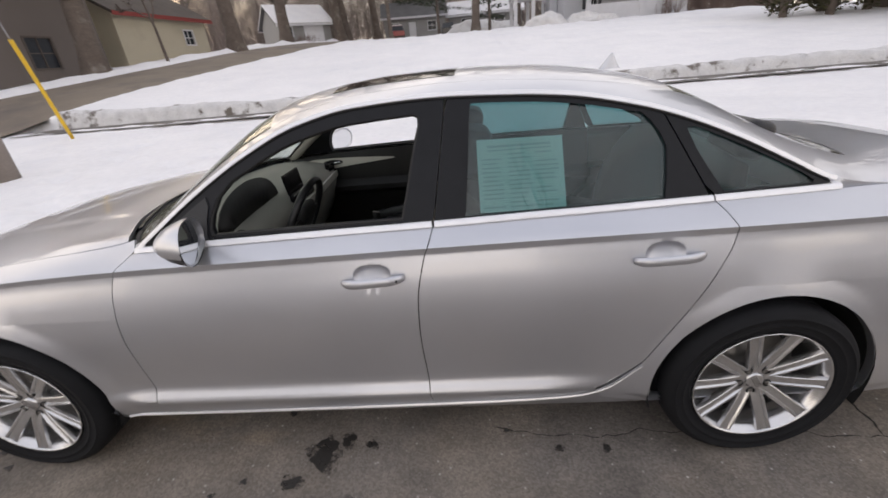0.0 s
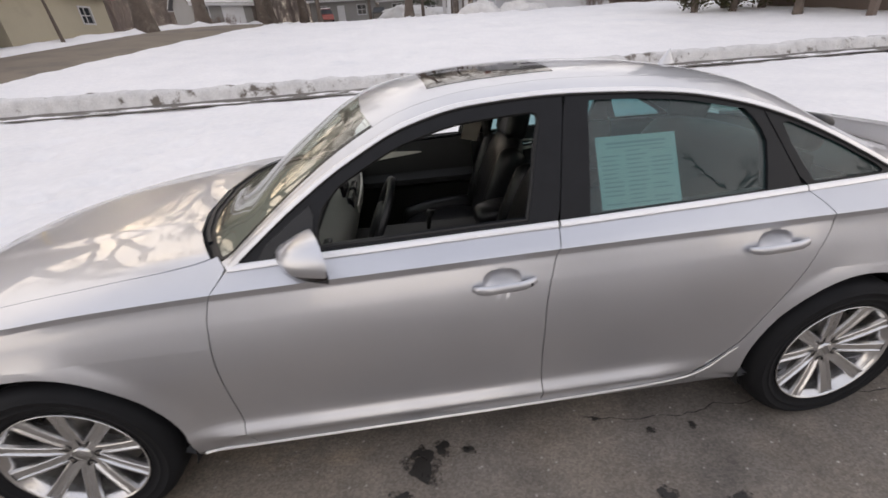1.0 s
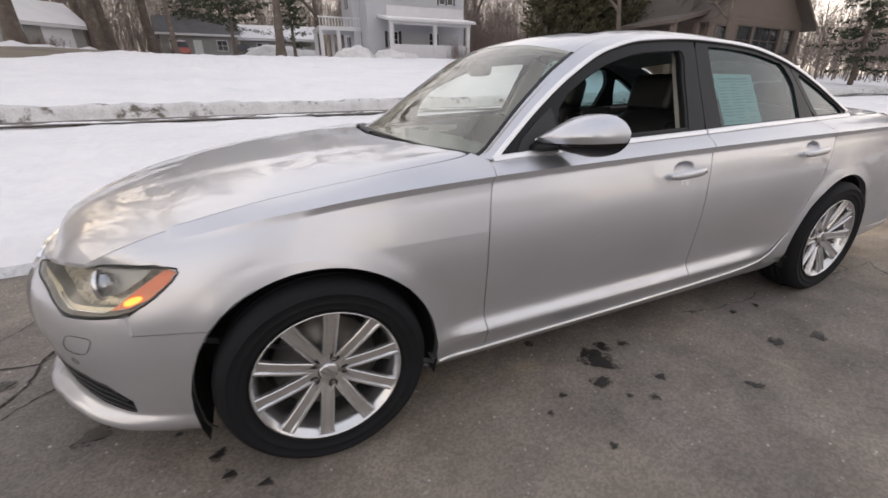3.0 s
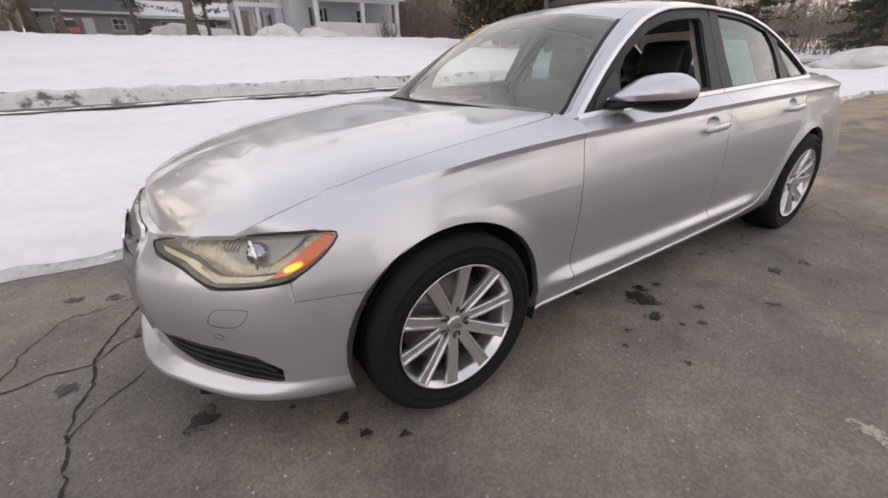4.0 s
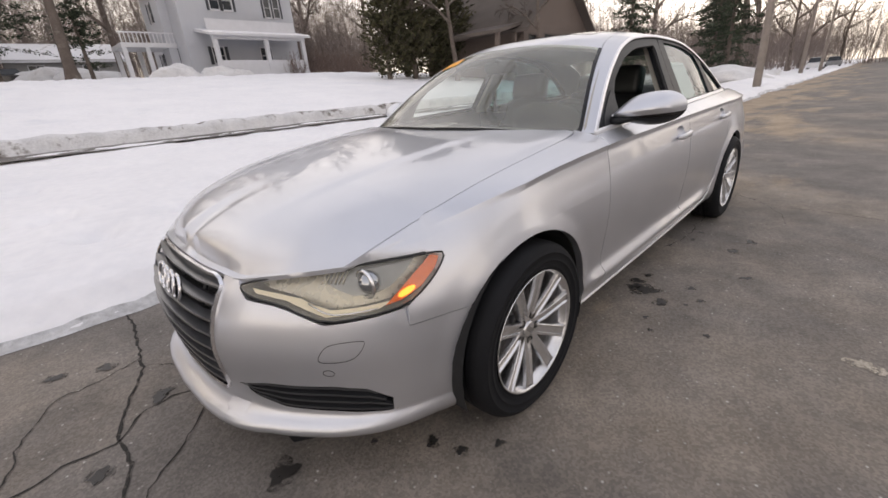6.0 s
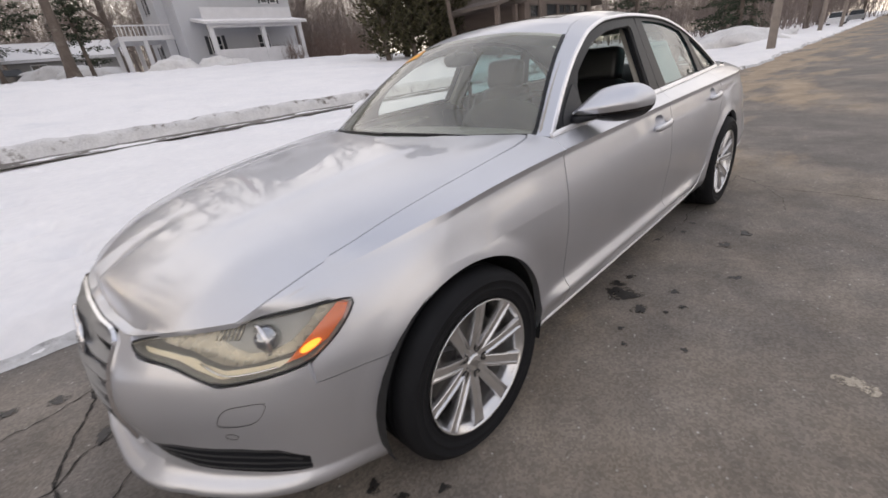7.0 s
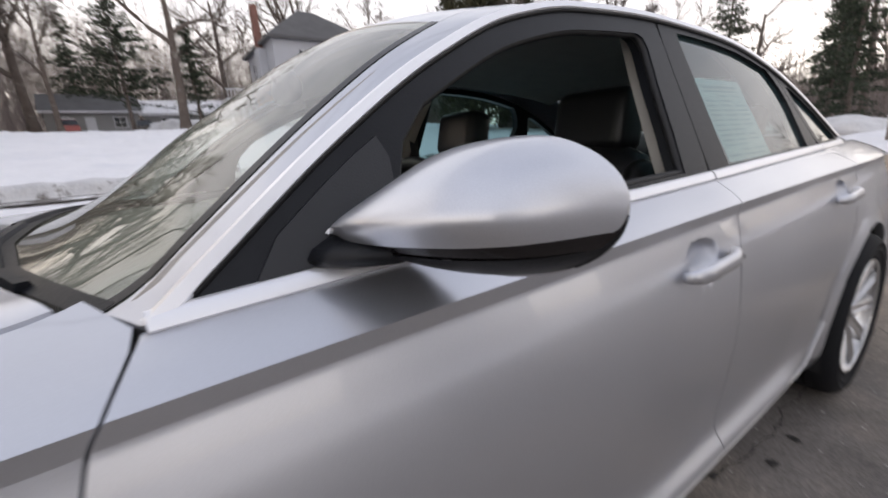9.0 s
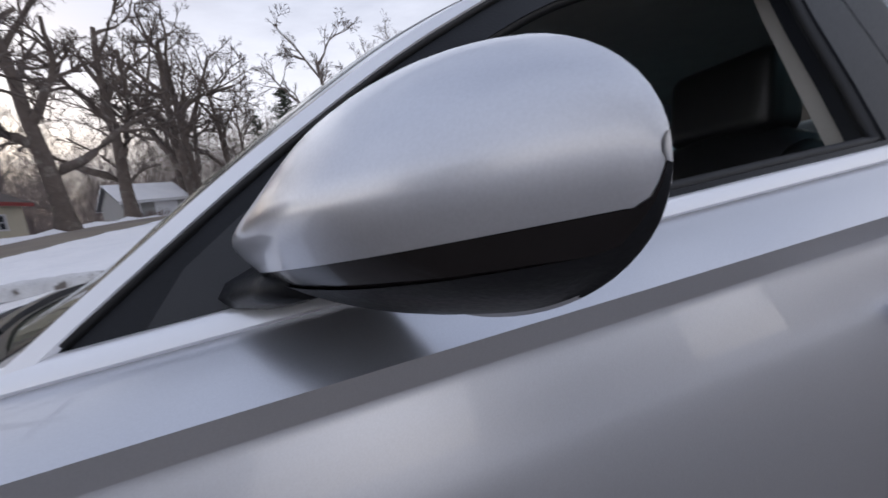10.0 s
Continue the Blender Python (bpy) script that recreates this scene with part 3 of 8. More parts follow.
def flip_for(s, faces):
    return faces if s < 0 else [tuple(reversed(f)) for f in faces]


GAP = 0.0018
# shut lines of the doors, by height
FRONT_GAP = pchip([0.20, 0.27, 0.36, 0.46, 0.65, 0.80, 0.90, 0.925, 0.962, 1.02], [0.606, 0.600, 0.588, 0.582, 0.580, 0.591, 0.611, 0.625, 0.656, 0.70])
SPLIT = pchip([0.20, 0.30, 0.45, 0.60, 0.75, 0.90, 1.0, 1.2, 1.4], [1.708, 1.704, 1.698, 1.693, 1.698, 1.728, 1.765, 1.80, 1.832])
REAR_GAP = pchip([0.24, 0.30, 0.34, 0.39, 0.436, 0.55, 0.655, 0.76, 0.85, 0.905, 0.94, 0.98, 1.02], [2.235, 2.318, 2.380, 2.440, 2.478, 2.540, 2.600, 2.660, 2.708, 2.733, 2.742, 2.728, 2.700])
SILL_Z = pchip([0.36, 0.44, 1.2, 1.8, 2.15, 2.26, 2.34, 2.40, 2.45, 2.49, 2.56], [0.245, 0.245, 0.252, 0.262, 0.275, 0.288, 0.314, 0.347, 0.395, 0.436, 0.50])


def level_rows(x, low, top):
    """Heights at which a side panel is cut: they follow the crease, so that it stays sharp."""
    c = float(CREASE_Z(x))
    keys = [low] + [k for k in (0.30, 0.325, 0.335, 0.346, 0.352, 0.365, 0.38, 0.392, 0.405, 0.43, 0.46, 0.52, 0.58, 0.64, 0.70, 0.75, 0.79)] + [c - 0.122 + 0.0046 * k for k in range(21)] + [c - 0.0225, c - 0.0215, c - 0.011, c - 0.0015, c, c + 0.006, c + 0.016]
    out = [max(low, k) for k in keys[1:]]
    up = [c + 0.016 + (top - c - 0.016) * f for f in (0.2, 0.4, 0.6, 0.8, 1.0)]
    return [low] + out + up


def door(name, xa, xb, s, nu, label):
    rows_ = []
    us = set(np.linspace(0, 1, nu))
    a_, b_ = float(xa(0.87)), float(xb(0.87))
    for cx, cz in CUPS:
        if s < 0 and a_ < cx < b_:
            us |= set(np.linspace((cx - 0.075 - a_) / (b_ - a_), (cx + 0.075 - a_) / (b_ - a_), 41))
    us = sorted(us)
    us = [u for k, u in enumerate(us) if k == 0 or u - us[k - 1] > 0.0008 or u == 1]
    for u in us:
        col = []
        x0 = xa(0.6) * (1 - u) + xb(0.6) * u
        n = len(level_rows(1.0, 0.26, 1.0))
        for j in range(n):
            x = x0
            for _ in range(6):
                z = level_rows(x, float(SILL_Z(x)) + 0.017, float(BELT_Z(x)) - 0.004)[j]
                x = float(xa(z) + GAP) * (1 - u) + float(xb(z) - GAP) * u
            col.append(side_point(x, z, s, -cup(x, z)))
        rows_.append(col)
    v, f = with_return(rows_, lambda p: (0, -s, 0))
    return mesh_part(name, v, flip_for(s, f), PAINT, car, label, sharp=35)


def arch_column(c, theta, r):
    return c + r * math.cos(theta), HUB_Z + r * math.sin(theta)


def star_panel(c, outline, s, name, label, thetas, inner, rings=9):
    """A panel round a wheel arch: from the arch outwards to its outline in (x, z)."""
    pts = [np.array(p) - (c, HUB_Z) for p in outline]
    def reach(a):
        d = np.array((math.cos(a), math.sin(a)))
        best = 9.0
        for p, q in zip(pts[:-1], pts[1:]):
            e = q - p
            den = d[0] * e[1] - d[1] * e[0]
            if abs(den) < 1e-9:
                continue
            t = (p[0] * e[1] - p[1] * e[0]) / den
            k = (p[0] * d[1] - p[1] * d[0]) / den
            if t > 0 and -1e-6 <= k <= 1 + 1e-6:
                best = min(best, t)
        return best
    angles = sorted(set(thetas) | {math.atan2(p[1], p[0]) % (2 * math.pi) if math.atan2(p[1], p[0]) > -1.2 else math.atan2(p[1], p[0]) for p in pts})
    rows_ = []
    for a in angles:
        r1 = reach(a)
        if r1 > 8:
            continue
        col = []
        for j in range(rings):
            f = (j / (rings - 1)) ** 1.35
            r0 = max(inner, 0.24 / max(math.sin(a), 0.05)) if c == 0.0 and a > 2.2 else inner
            x, z = arch_column(c, a, min(r0, r1) + (r1 - min(r0, r1)) * f)
            col.append(side_point(x, z, s))
        rows_.append(col)
    return rows_


def line_between(f, z0, z1, n=14, dx=0.0):
    return [(float(f(z)) + dx, float(z)) for z in np.linspace(z0, z1, n)]


def fender(s):
    """Front wing: round the arch below, with the crease and the top strip above."""
    zm = 0.745
    x_front = lambda z: float(np.interp(z, [0.575, 0.63, 0.695, 0.745, 0.78, 0.85], [-0.497, -0.492, -0.395, -0.352, -0.43, -0.55]))
    xs = np.linspace(x_front(zm), float(FRONT_GAP(zm)) - GAP, 36)
    start = math.atan2(0.245 - HUB_Z, math.sqrt(ARCH ** 2 - (HUB_Z - 0.245) ** 2))
    right = line_between(FRONT_GAP, 0.245, zm, 14, -GAP)
    sill = [(ARCH * math.cos(start) + 0.002, 0.245)]
    left = [(x_front(z), z) for z in (0.72, 0.695, 0.66, 0.63, 0.60, 0.577)] + [(-0.497, 0.5755)]
    outline = sill + right + [(x, zm) for x in xs[::-1]] + left
    end = math.pi - math.atan2(0.2405, 0.4968)
    rows_ = star_panel(0.0, outline, s, "", "", [start + (end - start) * k / 56 for k in range(57)], ARCH)
    v1, f1 = with_return(rows_, lambda p: (0, -s, 0), 0.03)
    # upper part
    cols = []
    lamp_z = lambda x: float(np.interp(x, [-0.62, -0.60, -0.49, -0.40, -0.352], [0.746, 0.748, 0.759, 0.762, zm]))
    xf, rear = x_front(zm), float(FRONT_GAP(0.85))
    for x in list(np.linspace(-0.592, xf - 0.004, 22)) + list(np.linspace(xf, float(FRONT_GAP(0.85)), 60)):
        back = max(0.0, (x - xf) / (rear - xf))
        c, low = float(CREASE_Z(x)), lamp_z(x) if x < xf else zm
        col = []
        for z in (low, 0.5 * low + 0.5 * (c - 0.075), c - 0.075, c - 0.055, c - 0.0225, c - 0.0215, c - 0.011, c - 0.0015, c):
            z = max(z, low)
            col.append(side_point(x + back * (float(FRONT_GAP(z)) - GAP - rear), z, s))
        wc, xc = abs(col[-1][1]), col[-1][0]
        ws = float(BONNET_EDGE(x + back * (0.605 - rear))) + GAP
        wc = max(wc, ws + 0.002)
        fall = bonnet_z(xc, wc) - c
        for f in (0.03, 0.08, 0.2, 0.4, 0.6, 0.8, 1.0):
            w = wc + (ws - wc) * f
            zt = bonnet_z(xc, w) - fall * (1 - f)
            xt = x + back * (min(float(FRONT_GAP(zt)), SEAM(w)) - GAP - rear)
            col.append((xt, s * w, bonnet_z(xt, w) - fall * (1 - f)))
        # over the lamp the section is a plain curve from the lamp's edge to the bonnet's
        k = min(1.0, max(0.0, (x - xf + 0.15) / 0.20))
        k = k * k * (3 - 2 * k)
        if k < 1:
            zb = bonnet_z(x, ws)
            wa = max(float(flank_w(x, low)), ws + 0.001)
            for i, q in enumerate(col):
                f = i / (len(col) - 1)
                w = wa + (ws - wa) * (0.5 * f + 0.5 * (1 - math.cos(f * math.pi / 2)))
                z = low + (max(zb, low + 0.001) - low) * (0.5 * f + 0.5 * math.sin(f * math.pi / 2))
                plain = (x, s * w, z)
                col[i] = tuple(p_ * (1 - k) + q_ * k for p_, q_ in zip(plain, q))
        cols.append(col)
    v2, f2 = with_return(cols, lambda p: (0, -s * 0.7, -0.7), 0.012)
    k = len(v1)
    v, f = list(v1) + list(v2), list(f1) + [tuple(i + k for i in q) for q in f2]
    return mesh_part("front_wing", v, flip_for(s, f), PAINT, car, "", sharp=40)


BONNET_EDGE = pchip([-0.62, -0.59, -0.43, -0.27, 0.0, 0.3, 0.42, 0.50, 0.55, 0.587, 0.64, 0.7], [0.655, 0.677, 0.732, 0.758, 0.768, 0.767, 0.762, 0.751, 0.739, 0.725, 0.70, 0.68])
# where the wings end and the pillars begin, by half-width
SEAM = lambda w: float(np.interp(w, [0.69, 0.738, 0.79, 0.80], [0.592, 0.622, 0.655, 0.66]))


def quarter(s):
    """Rear quarter panel, from the rear door round the arch to the tail."""
    zm = 0.755
    c = WHEEL_BASE
    tail = lambda z: float(np.interp(z, [0.24, 0.5, 0.7, 0.76, 1.0], [3.90, 3.97, 3.98, 3.97, 3.90]))
    xs = np.linspace(float(REAR_GAP(zm)) + GAP, tail(zm), 40)
    a0 = math.asin((0.245 - HUB_Z) / ARCH)
    start, end = a0, math.pi - a0
    right = [(tail(z), z) for z in np.linspace(0.245, zm, 12)]
    left = [(float(REAR_GAP(z)) + GAP, float(z)) for z in np.linspace(zm, 0.45, 14)] + [(x, float(SILL_Z(x)) + 0.011) for x in np.linspace(2.487, 2.335, 9)] + [(2.365, 0.27)]
    outline = [(c + ARCH * math.cos(start) + 0.002, 0.245)] + right + [(x, zm) for x in xs[::-1]] + left + [(c + ARCH * math.cos(end) - 0.002, 0.245)]
    rows_ = star_panel(c, outline, s, "", "", [start + (end - start) * k / 48 for k in range(49)], ARCH)
    v1, f1 = with_return(rows_, lambda p: (0, -s, 0), 0.03)
    cols = []
    for i in range(48):
        u = i / 47
        col = []
        for j in range(15):
            x = 2.7 * (1 - u) + tail(zm) * u
            for _ in range(5):
                cz = float(CREASE_Z(x))
                top = float(BELT_Z(x)) - 0.002
                zz = [zm, 0.80, cz - 0.075, cz - 0.055, cz - 0.0225, cz - 0.0215, cz - 0.011, cz - 0.0015, cz, cz + 0.006, cz + 0.016]
                zz += [cz + 0.016 + (top - cz - 0.016) * f for f in (0.25, 0.5, 0.75, 1.0)]
                z = zz[j]
                x = (float(REAR_GAP(z)) + GAP) * (1 - u) + tail(z) * u
            col.append(side_point(x, z, s))
        cols.append(col)
    v2, f2 = with_return(cols, lambda p: (0, -s * 0.8, -0.5), 0.012)
    k = len(v1)
    return mesh_part("rear_quarter_panel", list(v1) + list(v2), flip_for(s, list(f1) + [tuple(i + k for i in q) for q in f2]), PAINT, car, "", sharp=40)


def sill(s):
    cols = []
    for x in np.linspace(0.372, 2.53, 64):
        col = [(x, s * 0.78, 0.165), (x, s * 0.822, 0.178), (x, s * 0.840, 0.20)]
        h = min(float(SILL_Z(x)), 0.312) - 0.245
        for z in (0.215, 0.23 + 0.5 * h, 0.245 + h, 0.2585 + h):
            col.append(side_point(x, z, s, -0.0015 if x < 2.3 else -0.006))
        col.append((x, s * 0.84, 0.262 + h))
        cols.append(col)
    f = grid_faces(len(cols), len(cols[0]))
    mesh_part("sill", [p for c in cols for p in c], flip_for(s, f), PAINT, car, "", sharp=40)
    # bright strip along the sill, rising to the rear arch
    pts = [side_point(x, float(SILL_Z(x)), s, 0.004) for x in np.linspace(0.40, 2.49, 90)]
    v, f = sweep(pts, [(-0.004, -0.007), (0.0075, -0.006), (0.0075, -0.003), (0.001, 0.007), (-0.004, 0.008)], scales=[0.55] * 70 + list(np.linspace(0.55, 0.25, 20)))
    mesh_part("sill_strip", v, f, SATIN, car, "bright metal strip", sharp=40)


def panel_top(name, xa, xb, wa, wb, s_list, nu, nv, mat, label="", off=0.0, fold=0.012):
    """A panel of the upper surface between the lines xa(w), xb(w) and wa(x), wb(x)."""
    rows_ = []
    for i in range(nu):
        u, col = i / (nu - 1), []
        for j in range(nv):
            v = j / (nv - 1)
            x = 1.0
            w = 0.3
            for _ in range(14):
                w = wa(x) + (wb(x) - wa(x)) * v
                x = xa(abs(w)) + (xb(abs(w)) - xa(abs(w))) * u
            col.append((x, w * s_list, float(top_z(x, abs(w))) + off))
        rows_.append(col)
    v, f = with_return(rows_, lambda p: (0, 0, -1), fold)
    # rows run to the rear, columns outwards: turn the faces so that they look up
    if s_list < 0:
        f = [tuple(reversed(q)) for q in f]
    return mesh_part(name, v, f, mat, car, label, sharp=40)


# lines on the upper surface
COWL = lambda w: float(np.interp(w, [0, 0.3, 0.5, 0.62, 0.70, 0.725, 0.76], [0.40, 0.425, 0.475, 0.530, 0.572, 0.587, 0.61]))
SCREEN_LOW = lambda w: COWL(w) + 0.018
HEADER = lambda w: float(np.interp(w, [0, 0.2, 0.4, 0.55, 0.62, 0.7], [1.105, 1.110, 1.130, 1.17, 1.20, 1.24]))
REAR_HEADER = lambda w: float(np.interp(w, [0, 0.3, 0.5, 0.6], [2.70, 2.69, 2.66, 2.62]))
REAR_LOW = lambda w: float(np.interp(w, [0, 0.3, 0.5, 0.65], [3.38, 3.36, 3.31, 3.25]))


def pillar_in(x):
    """Half-width at which glass and roof end and the roof rail with the pillars begins."""
    return float(rail_w(x)) - float(np.interp(x, [0.60, 0.75, 0.9, 1.1, 1.3, 2.3, 2.6, 2.8, 3.0, 3.2, 3.4], [0.050, 0.054, 0.060, 0.069, 0.085, 0.105, 0.17, 0.215, 0.235, 0.225, 0.20]))


def nose_edge(w):
    """Front edge of the bonnet: x and z."""
    z = float(np.interp(w, [0, 0.30, 0.37, 0.41, 0.55, 0.67, 0.72], [0.722, 0.718, 0.712, 0.714, 0.736, 0.752, 0.76]))
    return float(NOSE_X(w)) + float(SETBACK(z)) , z


def bonnet_z(x, w):
    """Height of bonnet and wings with their front edge drawn down to grille and lamps."""
    x0, z0 = nose_edge(w)
    drop = float(hood_z(x0, w)) - z0
    return float(hood_z(x, w)) - drop * math.exp(-(max(0.0, x - x0) / 0.12) ** 1.15)


def bonnet():
    rows_ = []
    nu, nv = 56, 61
    for i in range(nu):
        u = (i / (nu - 1)) ** 1.5
        col = []
        for j in range(nv):
            v = -1 + 2 * j / (nv - 1)
            v = math.copysign(abs(v) ** 0.9, v)
            x, w = 0.0, 0.5
            for _ in range(14):
                w = abs(v) * (float(BONNET_EDGE(x)) - GAP)
                x0, z0 = nose_edge(w)
                x = x0 + (COWL(w) - x0) * u
            z = bonnet_z(x, w)
            # two raised lines that run from the lamps to the screen
            wl_ = float(np.interp(x, [-0.75, -0.5, -0.18, 0.31, 0.45], [0.30, 0.335, 0.385, 0.42, 0.43]))
            k = float(np.interp(x, [-0.72, -0.4, 0.2, 0.42], [0, 1, 1, 0.2]))
            z += 0.006 * k / (1 + math.exp((w - wl_) / 0.009))
            col.append((x, math.copysign(w, v), z))
        rows_.append(col)
    v, f = with_return(rows_, lambda p: (0, 0, -1), 0.014)
    return mesh_part("bonnet", v, f, PAINT, car, "silver bonnet with two raised lines", sharp=40)


def build_body():
    for s in (-1, 1):
        door("front_door", FRONT_GAP, SPLIT, s, 50 if s < 0 else 30, "")
        door("rear_door", SPLIT, REAR_GAP, s, 50 if s < 0 else 30, "")
        fender(s)
        quarter(s)
        sill(s)
        # roof rail with the pillars
        rows_ = []
        for x in np.linspace(0.622, 3.42, 110):
            a, b = pillar_in(x), float(rail_w(x)) if x < 3.12 else float(BELT_W(x)) - 0.002
            col = []
            for t in (0, 0.15, 0.35, 0.55, 0.75, 0.9, 1.0):
                w = a + (b - a) * t
                # the foot of the pillar follows its seam with the wing
                xx = x + (SEAM(w) + GAP - 0.622) * min(1, max(0, (0.70 - x) / 0.078))
                col.append((xx, s * w, float(top_z(xx, w))))
            # behind the quarter window the pillar runs down to the shoulder
            last = col[-1]
            col.append((last[0], s * (float(BELT_W(x)) - 0.0005), float(BELT_Z(x)) - 0.001) if x > 3.09 else (last[0], last[1] - s * 0.002, last[2] - 0.002))
            rows_.append(col)
        v, f = with_return(rows_, lambda p: (0, -s * 0.5, -0.8), 0.02)
        mesh_part("roof_rail", v, [tuple(reversed(q)) for q in f] if s < 0 else f, PAINT, car, "", sharp=50)
    bonnet()
    panel_top("roof", HEADER, REAR_HEADER, lambda x: -(pillar_in(x) - 0.003), lambda x: pillar_in(x) - 0.003, 1, 50, 41, PAINT)
    panel_top("sunroof", lambda w: 1.37 + 0.03 * w, lambda w: 1.88 - 0.04 * w, lambda x: -0.40, lambda x: 0.36, 1, 16, 17, SUN_GLASS, "dark glass sunroof", 0.0016, 0.003)
    panel_top("windscreen", SCREEN_LOW, HEADER, lambda x: -(pillar_in(x) - 0.004), lambda x: pillar_in(x) - 0.004, 1, 30, 41, GLASS_SCREEN, "clear windscreen", -0.002, 0.001).visible_shadow = False
    for s in (-1, 1):
        panel_top("windscreen_edge", SCREEN_LOW, HEADER, lambda x: pillar_in(x) - 0.019, lambda x: pillar_in(x) - 0.0035, s, 30, 4, GLOSS_BLACK, "black printed edge of the windscreen", 0.0008, 0.001)
    panel_top("windscreen_lower_band", SCREEN_LOW, lambda w: SCREEN_LOW(w) + 0.045 - 0.02 * min(1, w / 0.6), lambda x: -(pillar_in(x) - 0.006), lambda x: pillar_in(x) - 0.006, 1, 5, 41, BLACK_TRIM, "black printed lower edge of the windscreen", 0.0012, 0.001)
    panel_top("rear_window", REAR_HEADER, REAR_LOW, lambda x: -(pillar_in(x) - 0.004), lambda x: pillar_in(x) - 0.004, 1, 24, 31, GLASS_SCREEN, "", -0.002, 0.001).visible_shadow = False
    panel_top("boot_lid", lambda w: REAR_LOW(w) + 0.008, lambda w: 3.93 - 0.15 * w * w, lambda x: -(float(BELT_W(x)) - 0.03), lambda x: float(BELT_W(x)) - 0.03, 1, 24, 31, PAINT)
    # cowl: black panel between bonnet and screen
    panel_top("cowl_panel", lambda w: COWL(w) - 0.01, lambda w: SCREEN_LOW(w) + 0.02, lambda x: -0.70, lambda x: 0.70, 1, 5, 31, BLACK_TRIM, "black plastic cowl", -0.014, 0.02)


build_body()


# ---- the car's nose ----
PLAN = [(float(NOSE_X(w)), w) for w in np.linspace(0, 0.90, 120)] + [(x, float(NOSE_W(x))) for x in np.linspace(-0.295, 0.12, 40)]
PLAN_S = np.concatenate([[0], np.cumsum([math.hypot(b[0] - a[0], b[1] - a[1]) for a, b in zip(PLAN[:-1], PLAN[1:])])])
PLAN_X = np.array([p[0] for p in PLAN])
s_of_x = lambda x: float(np.interp(x, PLAN_X, PLAN_S))


def nose(sv, z, side=-1, deep=0.0):
    """A point of the nose, sv metres round it from the middle, at the height z, deep metres under the skin."""
    x0 = float(np.interp(sv, PLAN_S, PLAN_X))
    x = x0 + float(SETBACK(z))
    w = max(0.0, float(flank_w(x, z))) if x0 > -0.90 else float(NOSE_W(x0))
    if deep:
        e = 0.004
        xa, xb = float(np.interp(sv - e, PLAN_S, PLAN_X)), float(np.interp(sv + e, PLAN_S, PLAN_X))
        wa, wb_ = float(NOSE_W(xa)), float(NOSE_W(xb))
        d = math.hypot(xb - xa, wb_ - wa) or 1
        nx, nw = -(wb_ - wa) / d, (xb - xa) / d
        x, w = x - nx * deep, w - nw * deep
    return (x, side * w, z)


TOP_EDGE = lambda x0: float(np.interp(x0, [-0.893, -0.872, -0.866, -0.85, -0.80, -0.775, -0.705, -0.626, -0.536, -0.530, -0.20], [0.716, 0.712, 0.690, 0.664, 0.654, 0.644, 0.606, 0.616, 0.629, 0.573, 0.573]))
VENT_TOP = lambda x0: float(np.interp(x0, [-0.90, -0.866, -0.83, -0.70, -0.635, -0.575, -0.545], [0.372, 0.385, 0.400, 0.402, 0.386, 0.330, 0.297]))
VENT_LOW = lambda x0: float(np.interp(x0, [-0.90, -0.866, -0.855, -0.81, -0.70, -0.592, -0.562, -0.40], [0.366, 0.366, 0.338, 0.306, 0.300, 0.288, 0.290, 0.292]))
GRILLE_W = lambda z: float(np.interp(z, [0.33, 0.36, 0.50, 0.62, 0.69, 0.72], [0.318, 0.334, 0.350, 0.352, 0.345, 0.335]))


